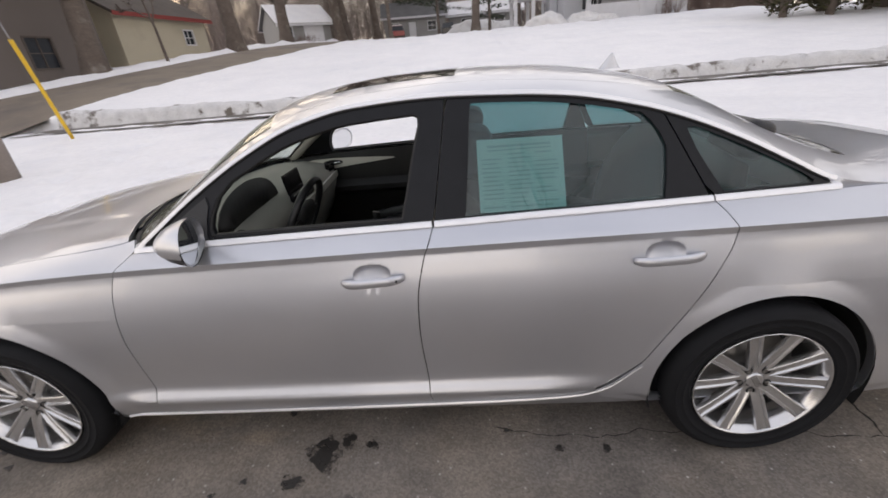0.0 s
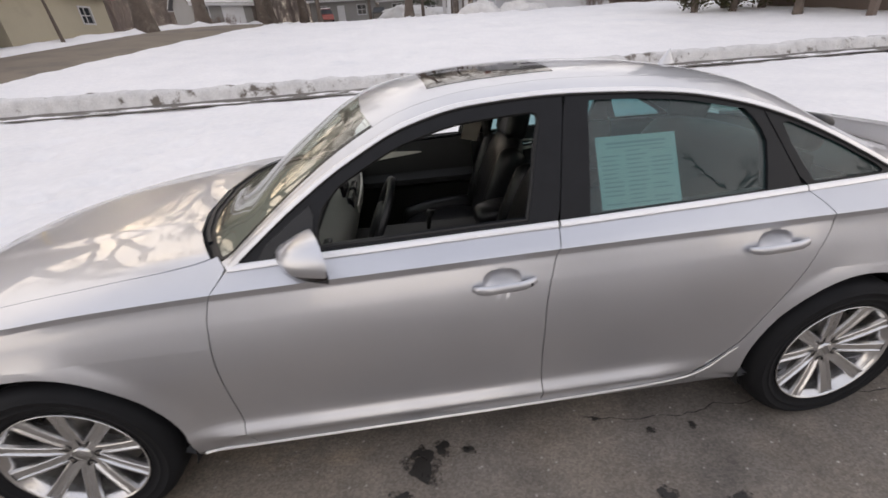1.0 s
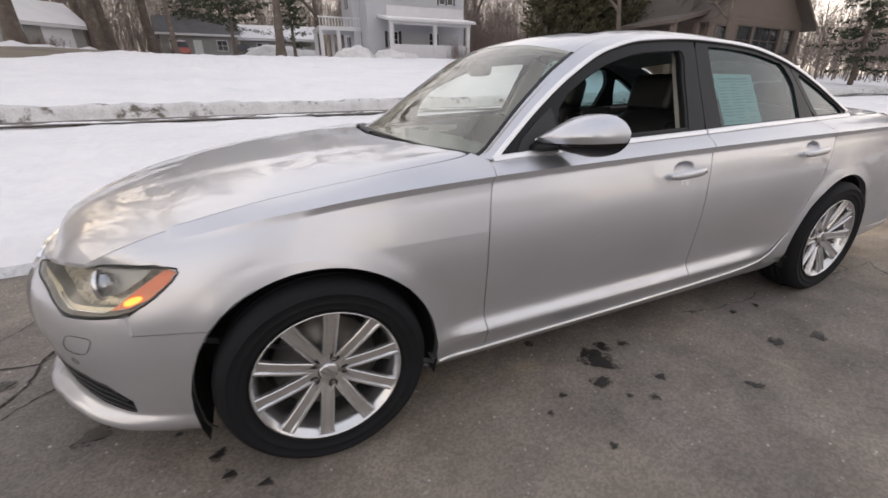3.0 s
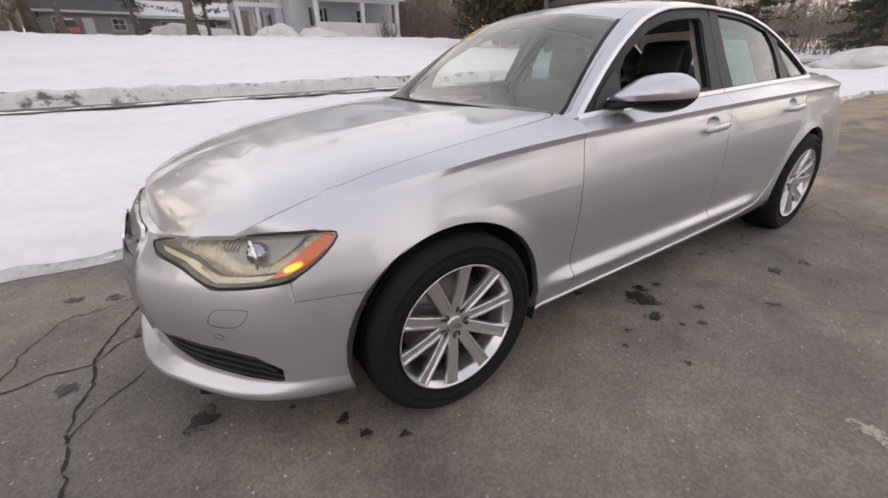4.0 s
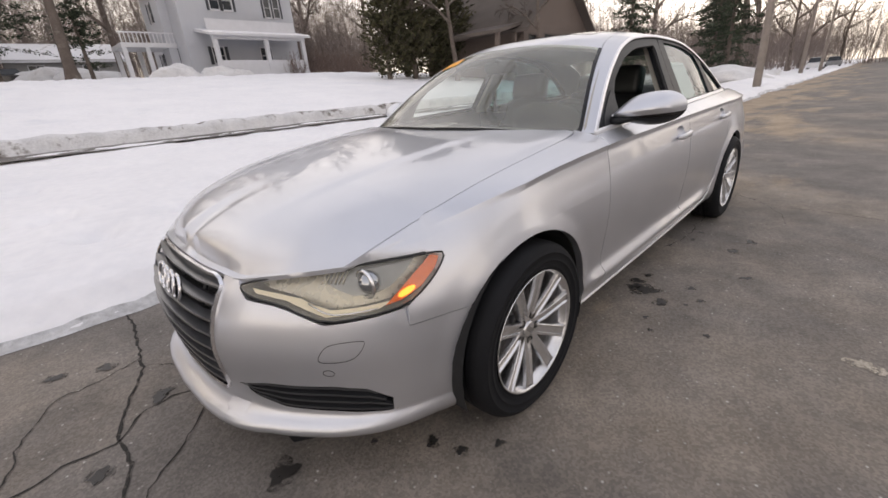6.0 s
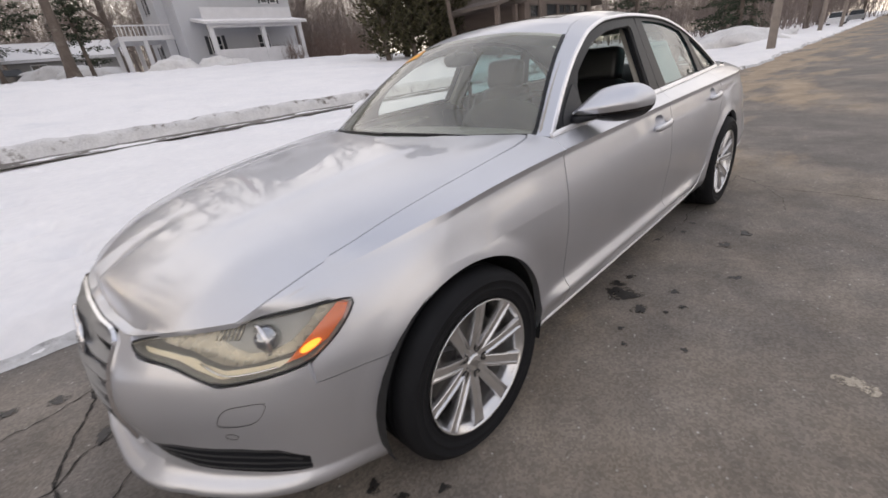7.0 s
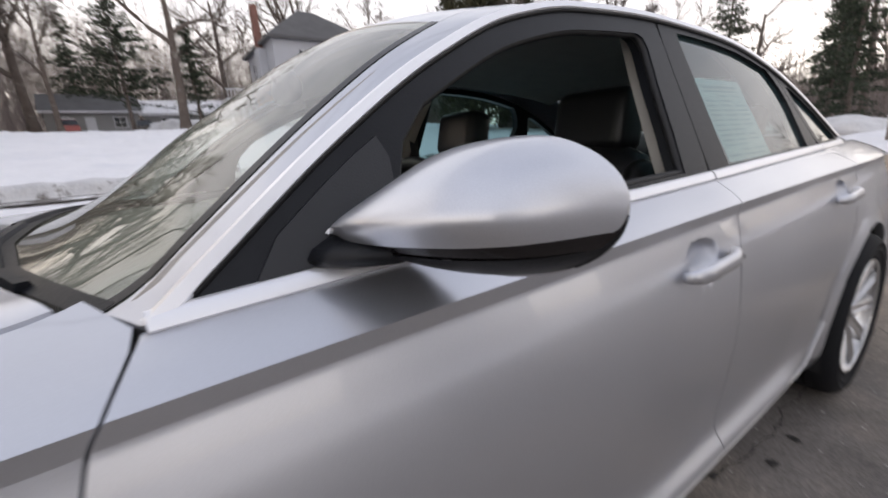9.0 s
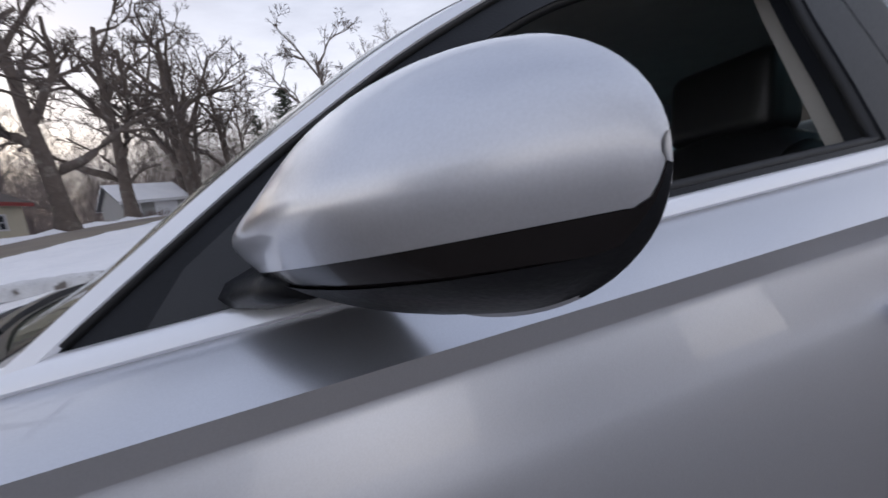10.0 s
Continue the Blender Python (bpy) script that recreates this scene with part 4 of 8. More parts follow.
def bumper():
    verts, faces = [], []
    for side in (-1, 1):
        cols = []
        ts = sorted(set(list(np.linspace(0, 1, 70))))
        for t in ts:
            col = []
            for j in range(28):
                z, x0 = 0.4, -0.7
                for _ in range(10):
                    s0 = s_of_x(float(NOSE_X(GRILLE_W(z))))
                    zz = min(max(z, 0.2), 0.573)
                    xa = -math.sqrt(max(ARCH ** 2 - (zz - HUB_Z) ** 2, 0.0)) - 0.001
                    s1 = s_of_x(xa - float(SETBACK(z)))
                    sv = s0 + (s1 - s0) * t
                    x0 = float(np.interp(sv, PLAN_S, PLAN_X))
                    lo, hi, top = VENT_LOW(x0), VENT_TOP(x0), TOP_EDGE(x0)
                    keys = [0.172, 0.185, 0.20, 0.22, 0.235, 0.247, 0.258, 0.268, 0.268 + (lo - 0.276) * 0.33, 0.268 + (lo - 0.276) * 0.67, lo - 0.008, lo, lo + (hi - lo) * 0.5, hi, hi + 0.008]
                    mid = min(top, 0.572)
                    keys += [hi + 0.008 + (mid - hi - 0.008) * f for f in np.linspace(0, 1, 9)[1:]] + [mid + (top - mid) * f for f in (0.2, 0.4, 0.6, 0.8, 1.0)]
                    z = keys[j]
                col.append(nose(sv, z, side))
            cols.append(col)
        plan_x = [float(np.interp(s_of_x(-0.893) + (s_of_x(-0.36) - s_of_x(-0.893)) * t, PLAN_S, PLAN_X)) for t in ts]
        n = len(cols[0])
        base = len(verts)
        v, f = with_return(cols, lambda p: (0.9, -0.4 * side, 0) if p[0] < -0.5 else (0, -side, 0), 0.012)
        hole = lambda i, j: 11 <= j < 13 and -0.862 < plan_x[i] and plan_x[i + 1] < -0.548
        drop = {tuple(q) for q in grid_faces(len(cols), n)} - {tuple(q) for q in grid_faces(len(cols), n, skip=hole)}
        f = [q for q in f if tuple(q) not in drop]
        verts += v
        faces += [tuple(i + base for i in (q if side < 0 else reversed(q))) for q in f]
    # the middle, below the grille
    cols = []
    for w in np.linspace(-0.33, 0.33, 31):
        col = []
        for z in (0.172, 0.185, 0.20, 0.22, 0.235, 0.247, 0.258, 0.268, 0.285, 0.305, 0.32, 0.328):
            x0 = float(NOSE_X(abs(w)))
            col.append((x0 + float(SETBACK(z)), w, z))
        cols.append(col)
    base = len(verts)
    verts += [p for c in cols for p in c]
    faces += grid_faces(len(cols), len(cols[0]), base=base, flip=True)
    mesh_part("front_bumper", verts, faces, PAINT, car, "silver front bumper with lower lip", sharp=38)
    # lower vents
    for side in (-1, 1):
        a, b = s_of_x(-0.868), s_of_x(-0.546)
        cols = []
        for sv in np.linspace(a, b, 26):
            x0 = float(np.interp(sv, PLAN_S, PLAN_X))
            cols.append([nose(sv, z, side, 0.05) for z in np.linspace(VENT_LOW(x0) - 0.02, VENT_TOP(x0) + 0.02, 5)])
        vent = mesh_part("lower_vent", [p for c in cols for p in c], grid_faces(len(cols), 5, flip=side > 0), DARK, car, "black lower air vent with slats")
        for k, f in enumerate((0.10, 0.38, 0.66, 0.93)):
            line = []
            for sv in np.linspace(a + (0.034, 0.012, -0.004, -0.022)[k], b - (0.030 + 0.018 * k), 24):
                x0 = float(np.interp(sv, PLAN_S, PLAN_X))
                line.append(nose(sv, VENT_LOW(x0) + (VENT_TOP(x0) - VENT_LOW(x0)) * f, side, 0.012))
            v, fc = sweep(line, [(-0.012, -0.006), (0.012, -0.004), (0.012, 0.003), (-0.012, 0.006)])
            mesh_part("slat", v, fc, VENT_SLAT, vent, sharp=30)
        # washer cap and parking sensor
        cap = [(-0.715, 0.500), (-0.705, 0.535), (-0.690, 0.552), (-0.660, 0.556), (-0.625, 0.557), (-0.617, 0.550), (-0.628, 0.520), (-0.645, 0.500), (-0.670, 0.494), (-0.705, 0.493)]
        loop = [nose(s_of_x(x), z, side, -0.0012) for x, z in smooth_line(cap, 2)]
        v, fc = sweep(loop, ring(0.0008, 5), closed=True)
        mesh_part("washer_cap_joint", v, fc, SEAL, car)
        v, fc = sweep([nose(s_of_x(-0.70 + 0.011 * math.cos(q)), 0.455 + 0.011 * math.sin(q), side, -0.001) for q in np.linspace(0, 6.283, 17)[:-1]], ring(0.0007, 5), closed=True)
        mesh_part("parking_sensor", v, fc, SEAL, car)


def grille():
    g = new("grille")
    g.parent = car
    tagged(g, "dark slatted grille with four rings and a thin bright frame")
    cols = [[(float(NOSE_X(abs(w))) + float(SETBACK(z)) + 0.075, w, z) for z in np.linspace(0.30, 0.73, 10)] for w in np.linspace(-0.37, 0.37, 21)]
    mesh_part("backing", [p for c in cols for p in c], grid_faces(21, 10, flip=True), DARK, g)
    for z in np.linspace(0.372, 0.685, 8):
        wmax = GRILLE_W(z) - 0.006
        line = [(float(NOSE_X(abs(w))) + float(SETBACK(z)) + 0.022, w, z) for w in np.linspace(-wmax, wmax, 33)]
        v, f = sweep(line, [(-0.030, -0.004), (0.010, -0.010), (0.018, -0.009), (0.020, -0.004), (0.002, 0.006), (-0.030, 0.004)])
        mesh_part("slat", v, f, GRILLE_GREY, g, sharp=30)
    for w in (-0.2, 0, 0.2):
        v, f = sweep([(float(NOSE_X(abs(w))) + float(SETBACK(z)) + 0.04, w, z) for z in np.linspace(0.34, 0.70, 12)], ring(0.008, 6), up=(0, 1, 0))
        mesh_part("strut", v, f, BLACK_TRIM, g)
    loop = []
    for z in np.linspace(0.345, 0.69, 14):
        loop.append((GRILLE_W(z), z))
    top = [(w, float(np.interp(abs(w), [0, 0.30, 0.335], [0.714, 0.710, 0.700]))) for w in np.linspace(0.325, -0.325, 21)]
    loop = loop + top + [(-w, z) for w, z in loop[:14][::-1]] + [(w, 0.334) for w in np.linspace(-0.31, 0.31, 15)]
    pts = [(float(NOSE_X(abs(w))) + float(SETBACK(z)) - 0.002, w, z) for w, z in loop]
    v, f = sweep(pts, [(-0.005, -0.005), (0.005, -0.006), (0.006, 0.005), (-0.005, 0.006)], up=(-1, 0, 0), closed=True)
    mesh_part("grille_frame", v, f, CHROME, g, "thin bright frame", sharp=40)
    for k in range(4):
        w = (k - 1.5) * 0.061
        c = Vector((float(NOSE_X(abs(w))) + float(SETBACK(0.635)) - 0.008, w, 0.635))
        v, f = sweep([c + Vector((0.06 * 0.18 * math.sin(q), 0.043 * math.cos(q), 0.043 * math.sin(q))) for q in np.linspace(0, 2 * math.pi, 33)[:-1]], ring(0.0062, 8), up=(1, 0, 0), closed=True)
        mesh_part("emblem_ring", v, f, CHROME, g, "bright ring")


LAMP = [(-0.866, 0.704), (-0.80, 0.728), (-0.72, 0.744), (-0.62, 0.754), (-0.51, 0.757), (-0.466, 0.750), (-0.466, 0.712), (-0.488, 0.672), (-0.528, 0.637), (-0.626, 0.624), (-0.705, 0.614), (-0.762, 0.642), (-0.785, 0.657), (-0.845, 0.672), (-0.864, 0.688)]


def headlamp(side):
    lamp = new("headlamp")
    lamp.parent = car
    tagged(lamp, "clear headlamp with a projector and an amber corner")
    loop = dense([(s_of_x(x), z) for x, z in smooth_line(LAMP, 1)], 0.02)
    centre = np.mean(np.array(loop), 0)

    def shrink(p, k):
        return tuple(centre + (np.array(p) - centre) * k)

    def plate(points, deep, name, mat, label="", thick=0.0):
        bm = bmesh.new()
        vs = [bm.verts.new((p[0], p[1], 0)) for p in points]
        es = [bm.edges.new((vs[i], vs[(i + 1) % len(vs)])) for i in range(len(vs))]
        bmesh.ops.triangle_fill(bm, edges=es, use_beauty=True)
        for longest in (0.05, 0.04, 0.025, 0.016):
            bmesh.ops.subdivide_edges(bm, edges=[e for e in bm.edges if e.calc_length() > longest], cuts=1, use_grid_fill=False)
            bmesh.ops.triangulate(bm, faces=bm.faces[:])
        bmesh.ops.beautify_fill(bm, faces=bm.faces[:], edges=[e for e in bm.edges if not e.is_boundary])
        for v in bm.verts:
            v.co = nose(v.co.x, v.co.y, side, deep)
        bmesh.ops.recalc_face_normals(bm, faces=bm.faces[:])
        return part(name, bm, mat, lamp, label, True)
    # bowl: wall and back
    walls = [nose(*p, side, 0.0) for p in loop] + [nose(*shrink(p, 0.90), side, 0.055) for p in loop]
    n = len(loop)
    mesh_part("bowl", walls, [(i, (i + 1) % n, n + (i + 1) % n, n + i) for i in range(n)], LAMP_GREY, lamp, "", False)
    plate([shrink(p, 0.91) for p in loop], 0.055, "reflector", LAMP_SILVER)
    plate(loop, -0.0015, "lens", LAMP_GLASS, "clear plastic lens").visible_shadow = False
    rim, f = sweep([nose(*p, side, -0.0005) for p in loop], ring(0.0032, 6), closed=True)
    mesh_part("lamp_seal", rim, f, SEAL, lamp)
    # amber corner
    amber = [(-0.540, 0.648), (-0.498, 0.672), (-0.474, 0.712), (-0.473, 0.744), (-0.506, 0.748), (-0.530, 0.715), (-0.560, 0.672), (-0.585, 0.640)]
    plate(dense([(s_of_x(x), z) for x, z in amber], 0.02), 0.012, "amber_reflector", AMBER, "amber side reflector")
    # projector, inner divider and light strip
    c = Vector(nose(s_of_x(-0.640), 0.700, side, 0.022))
    bm = bmesh.new()
    bmesh.ops.create_uvsphere(bm, u_segments=20, v_segments=12, radius=0.034, matrix=Matrix.Translation(c))
    part("projector", bm, PROJECTOR, lamp, "round projector lens", True)
    v, f = sweep([c + Vector((-0.014, 0, 0)) + Vector((0, 0.039 * math.cos(q), 0.039 * math.sin(q))) for q in np.linspace(0, 6.283, 25)[:-1]], ring(0.006, 6), up=(1, 0, 0), closed=True)
    mesh_part("projector_ring", v, f, CHROME, lamp)
    band = [(-0.85, 0.690), (-0.80, 0.680), (-0.760, 0.670), (-0.735, 0.655), (-0.70, 0.641), (-0.63, 0.645), (-0.57, 0.652), (-0.60, 0.632), (-0.63, 0.629), (-0.705, 0.622), (-0.762, 0.651), (-0.785, 0.664), (-0.842, 0.678)]
    plate(dense([(s_of_x(x), z) for x, z in band], 0.02), 0.012, "light_strip", LIGHT_STRIP, "pale light strip along the lower edge")
    hood_ = [(-0.735, 0.718), (-0.715, 0.734), (-0.70, 0.741), (-0.60, 0.748), (-0.545, 0.748), (-0.555, 0.715), (-0.585, 0.682), (-0.62, 0.668), (-0.665, 0.668), (-0.70, 0.684), (-0.725, 0.700)]
    plate(dense([(s_of_x(x), z) for x, z in hood_], 0.02), 0.026, "projector_shroud", SHROUD, "grey shroud round the projector")
    for k in range(6):
        x = -0.735 + 0.008 * k
        v, f = sweep([nose(s_of_x(x), z, side, 0.021) for z in (0.700, 0.715, 0.729)], ring(0.0022, 5), up=(1, 0, 0))
        mesh_part("shroud_rib", v, f, LAMP_SILVER, lamp)
    # bright line in the lower edge of the strip and the lit bulb of the side marker
    v, f = sweep([nose(s_of_x(x), z, side, 0.008) for x, z in smooth_line([(-0.745, 0.660), (-0.703, 0.629), (-0.66, 0.631), (-0.60, 0.637)], 2, False)], ring(0.0026, 6))
    mesh_part("light_tube", v, f, CHROME, lamp, "bright light tube")
    bulb = [(-0.550, 0.652), (-0.528, 0.660), (-0.513, 0.673), (-0.525, 0.682), (-0.550, 0.675), (-0.561, 0.662)]
    plate(dense([(s_of_x(x), z) for x, z in smooth_line(bulb, 2)], 0.02), 0.0105, "marker_bulb", LIT_AMBER, "lit amber marker light")



bumper()
grille()
headlamp(-1)
headlamp(1)


# ---- wheels ----
def tyre_data():
    prof = [(0.232, -0.090), (0.238, -0.104), (0.246, -0.110), (0.250, -0.1135), (0.253, -0.1115), (0.262, -0.1155), (0.272, -0.1185), (0.2735, -0.1205), (0.2755, -0.1205), (0.277, -0.1185), (0.285, -0.1205), (0.300, -0.120), (0.3015, -0.1225), (0.3035, -0.1225), (0.305, -0.1195), (0.312, -0.117), (0.322, -0.110), (0.330, -0.100), (0.3355, -0.088), (0.3375, -0.074), (0.3385, -0.062)]
    for g in (-0.052, -0.018, 0.018, 0.052):
        prof += [(0.3390, g - 0.006), (0.331, g - 0.004), (0.331, g + 0.004), (0.3390, g + 0.006)]
    prof += [(0.3385, 0.062), (0.3375, 0.074), (0.3355, 0.088), (0.330, 0.100), (0.312, 0.117), (0.285, 0.1215), (0.250, 0.112), (0.232, 0.100)]
    v, f = lathe(prof, 96)
    return mesh_data("tyre", v, f, RUBBER)


def rim_data():
    lip = [(0.206, 0.10), (0.212, 0.03), (0.214, -0.04), (0.218, -0.075), (0.224, -0.090), (0.233, -0.098), (0.2375, -0.106), (0.2385, -0.1125), (0.2365, -0.1155), (0.233, -0.113), (0.230, -0.108)]
    v, f = lathe(lip, 96)
    f = [tuple(reversed(q)) for q in f]
    return mesh_data("rim", v, f, ALLOY)


def spoke_data():
    """One spoke, along +x: two sharp shoulders with a broad groove between them."""
    st = [(0.042, 0.0215, -0.073, 0.050), (0.070, 0.0235, -0.081, 0.046), (0.10, 0.0245, -0.088, 0.043), (0.14, 0.0245, -0.095, 0.040), (0.18, 0.0250, -0.101, 0.037), (0.212, 0.0262, -0.105, 0.034), (0.231, 0.0280, -0.108, 0.030)]
    verts = []
    for r, h, y, d in st:
        deep = 0.0065 if r < 0.22 else 0.003
        half = [(-h * 0.80, y + d * 0.75), (-h, y + 0.013), (-h * 0.90, y + 0.002), (-h * 0.80, y), (-h * 0.56, y), (-h * 0.40, y + deep)]
        verts += [(r, b, a) for a, b in half] + [(r, b, -a) for a, b in half[::-1]]
    k = 12
    faces = [(i * k + j, i * k + j + 1, (i + 1) * k + j + 1, (i + 1) * k + j) for i in range(len(st) - 1) for j in range(k - 1)]
    me = mesh_data("spoke", verts, faces, ALLOY)
    me.set_sharp_from_angle(angle=radians(26))
    return me


def web_data():
    """The web that joins a pair of spokes near the hub, with a round valley between them."""
    rows_ = []
    for a in np.linspace(-17.2, 17.2, 15):
        out = 0.080 + 0.030 * (abs(a) / 17.2) ** 2.2
        col = []
        for f in np.linspace(0, 1, 6):
            r = 0.036 + (out - 0.036) * f
            col.append((r, -0.0725 - 0.10 * (r - 0.036) * 1.1, a))
        col += [(out + 0.003, col[-1][1] + 0.006, a), (out + 0.004, col[-1][1] + 0.030, a)]
        rows_.append([(r * math.cos(radians(q)), y, r * math.sin(radians(q))) for r, y, q in col])
    me = mesh_data("spoke_web", [p for c in rows_ for p in c], grid_faces(15, 8), ALLOY)
    me.set_sharp_from_angle(angle=radians(40))
    return me


def disc_data(profile, n, mat, name):
    v, f = lathe(profile, n)
    return mesh_data(name, v, f, mat)


TYRE, RIM, SPOKE, WEB = tyre_data(), rim_data(), spoke_data(), web_data()
BRAKE = disc_data([(0.0, -0.01), (0.17, -0.01), (0.172, 0.02), (0.0, 0.02)], 48, DISC, "brake_disc")
HUB = disc_data([(0.034, -0.074), (0.047, -0.0735), (0.058, -0.070), (0.066, -0.060), (0.068, 0.0)], 48, ALLOY, "hub")
CAP = disc_data([(0.0, -0.0835), (0.026, -0.0825), (0.031, -0.080), (0.033, -0.072)], 40, ALLOY, "cap")
BOLT = disc_data([(0.0, -0.0765), (0.0065, -0.0765), (0.0085, -0.0745), (0.0085, -0.03)], 6, DISC, "bolt")
# proud black cups: the shade of sunk bolt holes put into their colour
DARK_CUP = disc_data([(0.0, -0.0735), (0.0118, -0.0735), (0.0128, -0.0770), (0.0142, -0.0765), (0.0145, -0.05)], 20, DARK, "dark_bolt_cup")
BACK = disc_data([(0.0, 0.05), (0.205, 0.05)], 48, DARK, "wheel_back")
BADGE = disc_data([(0.0088, -0.0832), (0.0098, -0.0850), (0.0108, -0.0832)], 24, DISC, "badge_ring")


def wheel(x, side, spin):
    w = new("wheel")
    w.parent = car
    w.matrix_local = pose(x, side * 0.8135, 0.337, 0, 0, 0 if side < 0 else 180) @ pose(0, 0, 0, 0, spin, 0)
    def add(name, me, m=None):
        ob = new(name, me)
        ob.parent = w
        if m is not None:
            ob.matrix_local = m
        return ob
    add("tyre", TYRE), add("rim", RIM), add("brake_disc", BRAKE), add("hub", HUB), add("cap", CAP), add("wheel_back", BACK)
    for k in range(5):
        for d in (-17.2, 17.2):
            add("spoke", SPOKE, pose(0, 0, 0, 0, 72 * k + d, 0))
        add("spoke_web", WEB, pose(0, 0, 0, 0, 72 * k, 0))
        a = radians(72 * k + 36)
        at = pose(0.053 * math.cos(a), 0, 0.053 * math.sin(a))
        add("bolt", BOLT, at), add("dark_bolt_cup", DARK_CUP, at)
    for k in range(4):
        add("badge_ring", BADGE, pose((k - 1.5) * 0.0125, 0, 0))
    return w


for x_, spin_ in ((0.0, 44), (WHEEL_BASE, 56)):
    wheel(x_, -1, spin_)
    wheel(x_, 1, spin_ + 30)


def wheel_liner(c, side):
    v, n = [], 24
    for i in range(n + 1):
        a = radians(-18 + 216 * i / n)
        v += [(c + (ARCH + 0.004) * math.cos(a), side * y, HUB_Z + (ARCH + 0.004) * math.sin(a)) for y in (0.905, 0.86, 0.60)]
    base = len(v)
    f = [(i * 3 + j, i * 3 + j + 1, i * 3 + j + 4, i * 3 + j + 3) for i in range(n) for j in range(2)]
    v += [(c, side * 0.60, HUB_Z)]
    f += [(i * 3 + 2, (i + 1) * 3 + 2, base) for i in range(n)]
    mesh_part("wheel_liner", v, f, DARK, car, "", False)


for c_ in (0.0, WHEEL_BASE):
    for s_ in (-1, 1):
        wheel_liner(c_, s_)

mesh_part("underbody", [(-0.80, -0.55, 0.19), (-0.80, 0.55, 0.19), (-0.42, -0.80, 0.19), (-0.42, 0.80, 0.19), (-0.40, -0.59, 0.19), (-0.40, 0.59, 0.19), (0.40, -0.59, 0.19), (0.40, 0.59, 0.19),
                         (0.41, -0.83, 0.19), (0.41, 0.83, 0.19), (2.50, -0.83, 0.19), (2.50, 0.83, 0.19), (2.51, -0.59, 0.19), (2.51, 0.59, 0.19), (3.31, -0.59, 0.22), (3.31, 0.59, 0.22), (3.32, -0.82, 0.24), (3.32, 0.82, 0.24), (3.9, -0.7, 0.30), (3.9, 0.7, 0.30)],
          [(0, 1, 3, 2), (4, 5, 7, 6), (8, 9, 11, 10), (12, 13, 15, 14), (16, 17, 19, 18)], DARK, car, "", False)
mesh_part("bulkhead", [(0.47, -0.78, 0.19), (0.47, 0.78, 0.19), (0.47, 0.74, 0.95), (0.47, 0.4, 0.975), (0.47, -0.4, 0.975), (0.47, -0.74, 0.95)], [(0, 1, 2, 3, 4, 5)], DARK, car, "", False)
# tail end: closes the space between the two quarter panels
tail_x = lambda z: float(np.interp(z, [0.24, 0.5, 0.7, 0.76, 1.0], [3.90, 3.97, 3.98, 3.97, 3.90]))
tail_v, tail_z = [], (0.245, 0.34, 0.45, 0.58, 0.70, 0.76, 0.83, 0.90, 0.95, 0.985, 0.998)
for i_ in range(25):
    f_ = -1 + 2 * i_ / 24
    for z_ in tail_z:
        w_ = float(flank_w(tail_x(z_), z_)) - 0.001
        tail_v.append((tail_x(z_) - 0.002 + (0.07 if z_ < 0.62 else 0.05) * (1 - abs(f_) ** 2.6), f_ * w_, z_))
mesh_part("rear_bumper", tail_v, grid_faces(25, len(tail_z)), PAINT, car, "", sharp=40)


# ---- windows ----
def glass_place(s, off=0.0):
    return lambda x, z: (x, s * (float(glass_w(x, z)) + off), z)


top_line = lambda x, d: (x, float(RAIL_Z(x)) - d)
belt_line = lambda x, d: (x, float(BELT_Z(x)) + d)


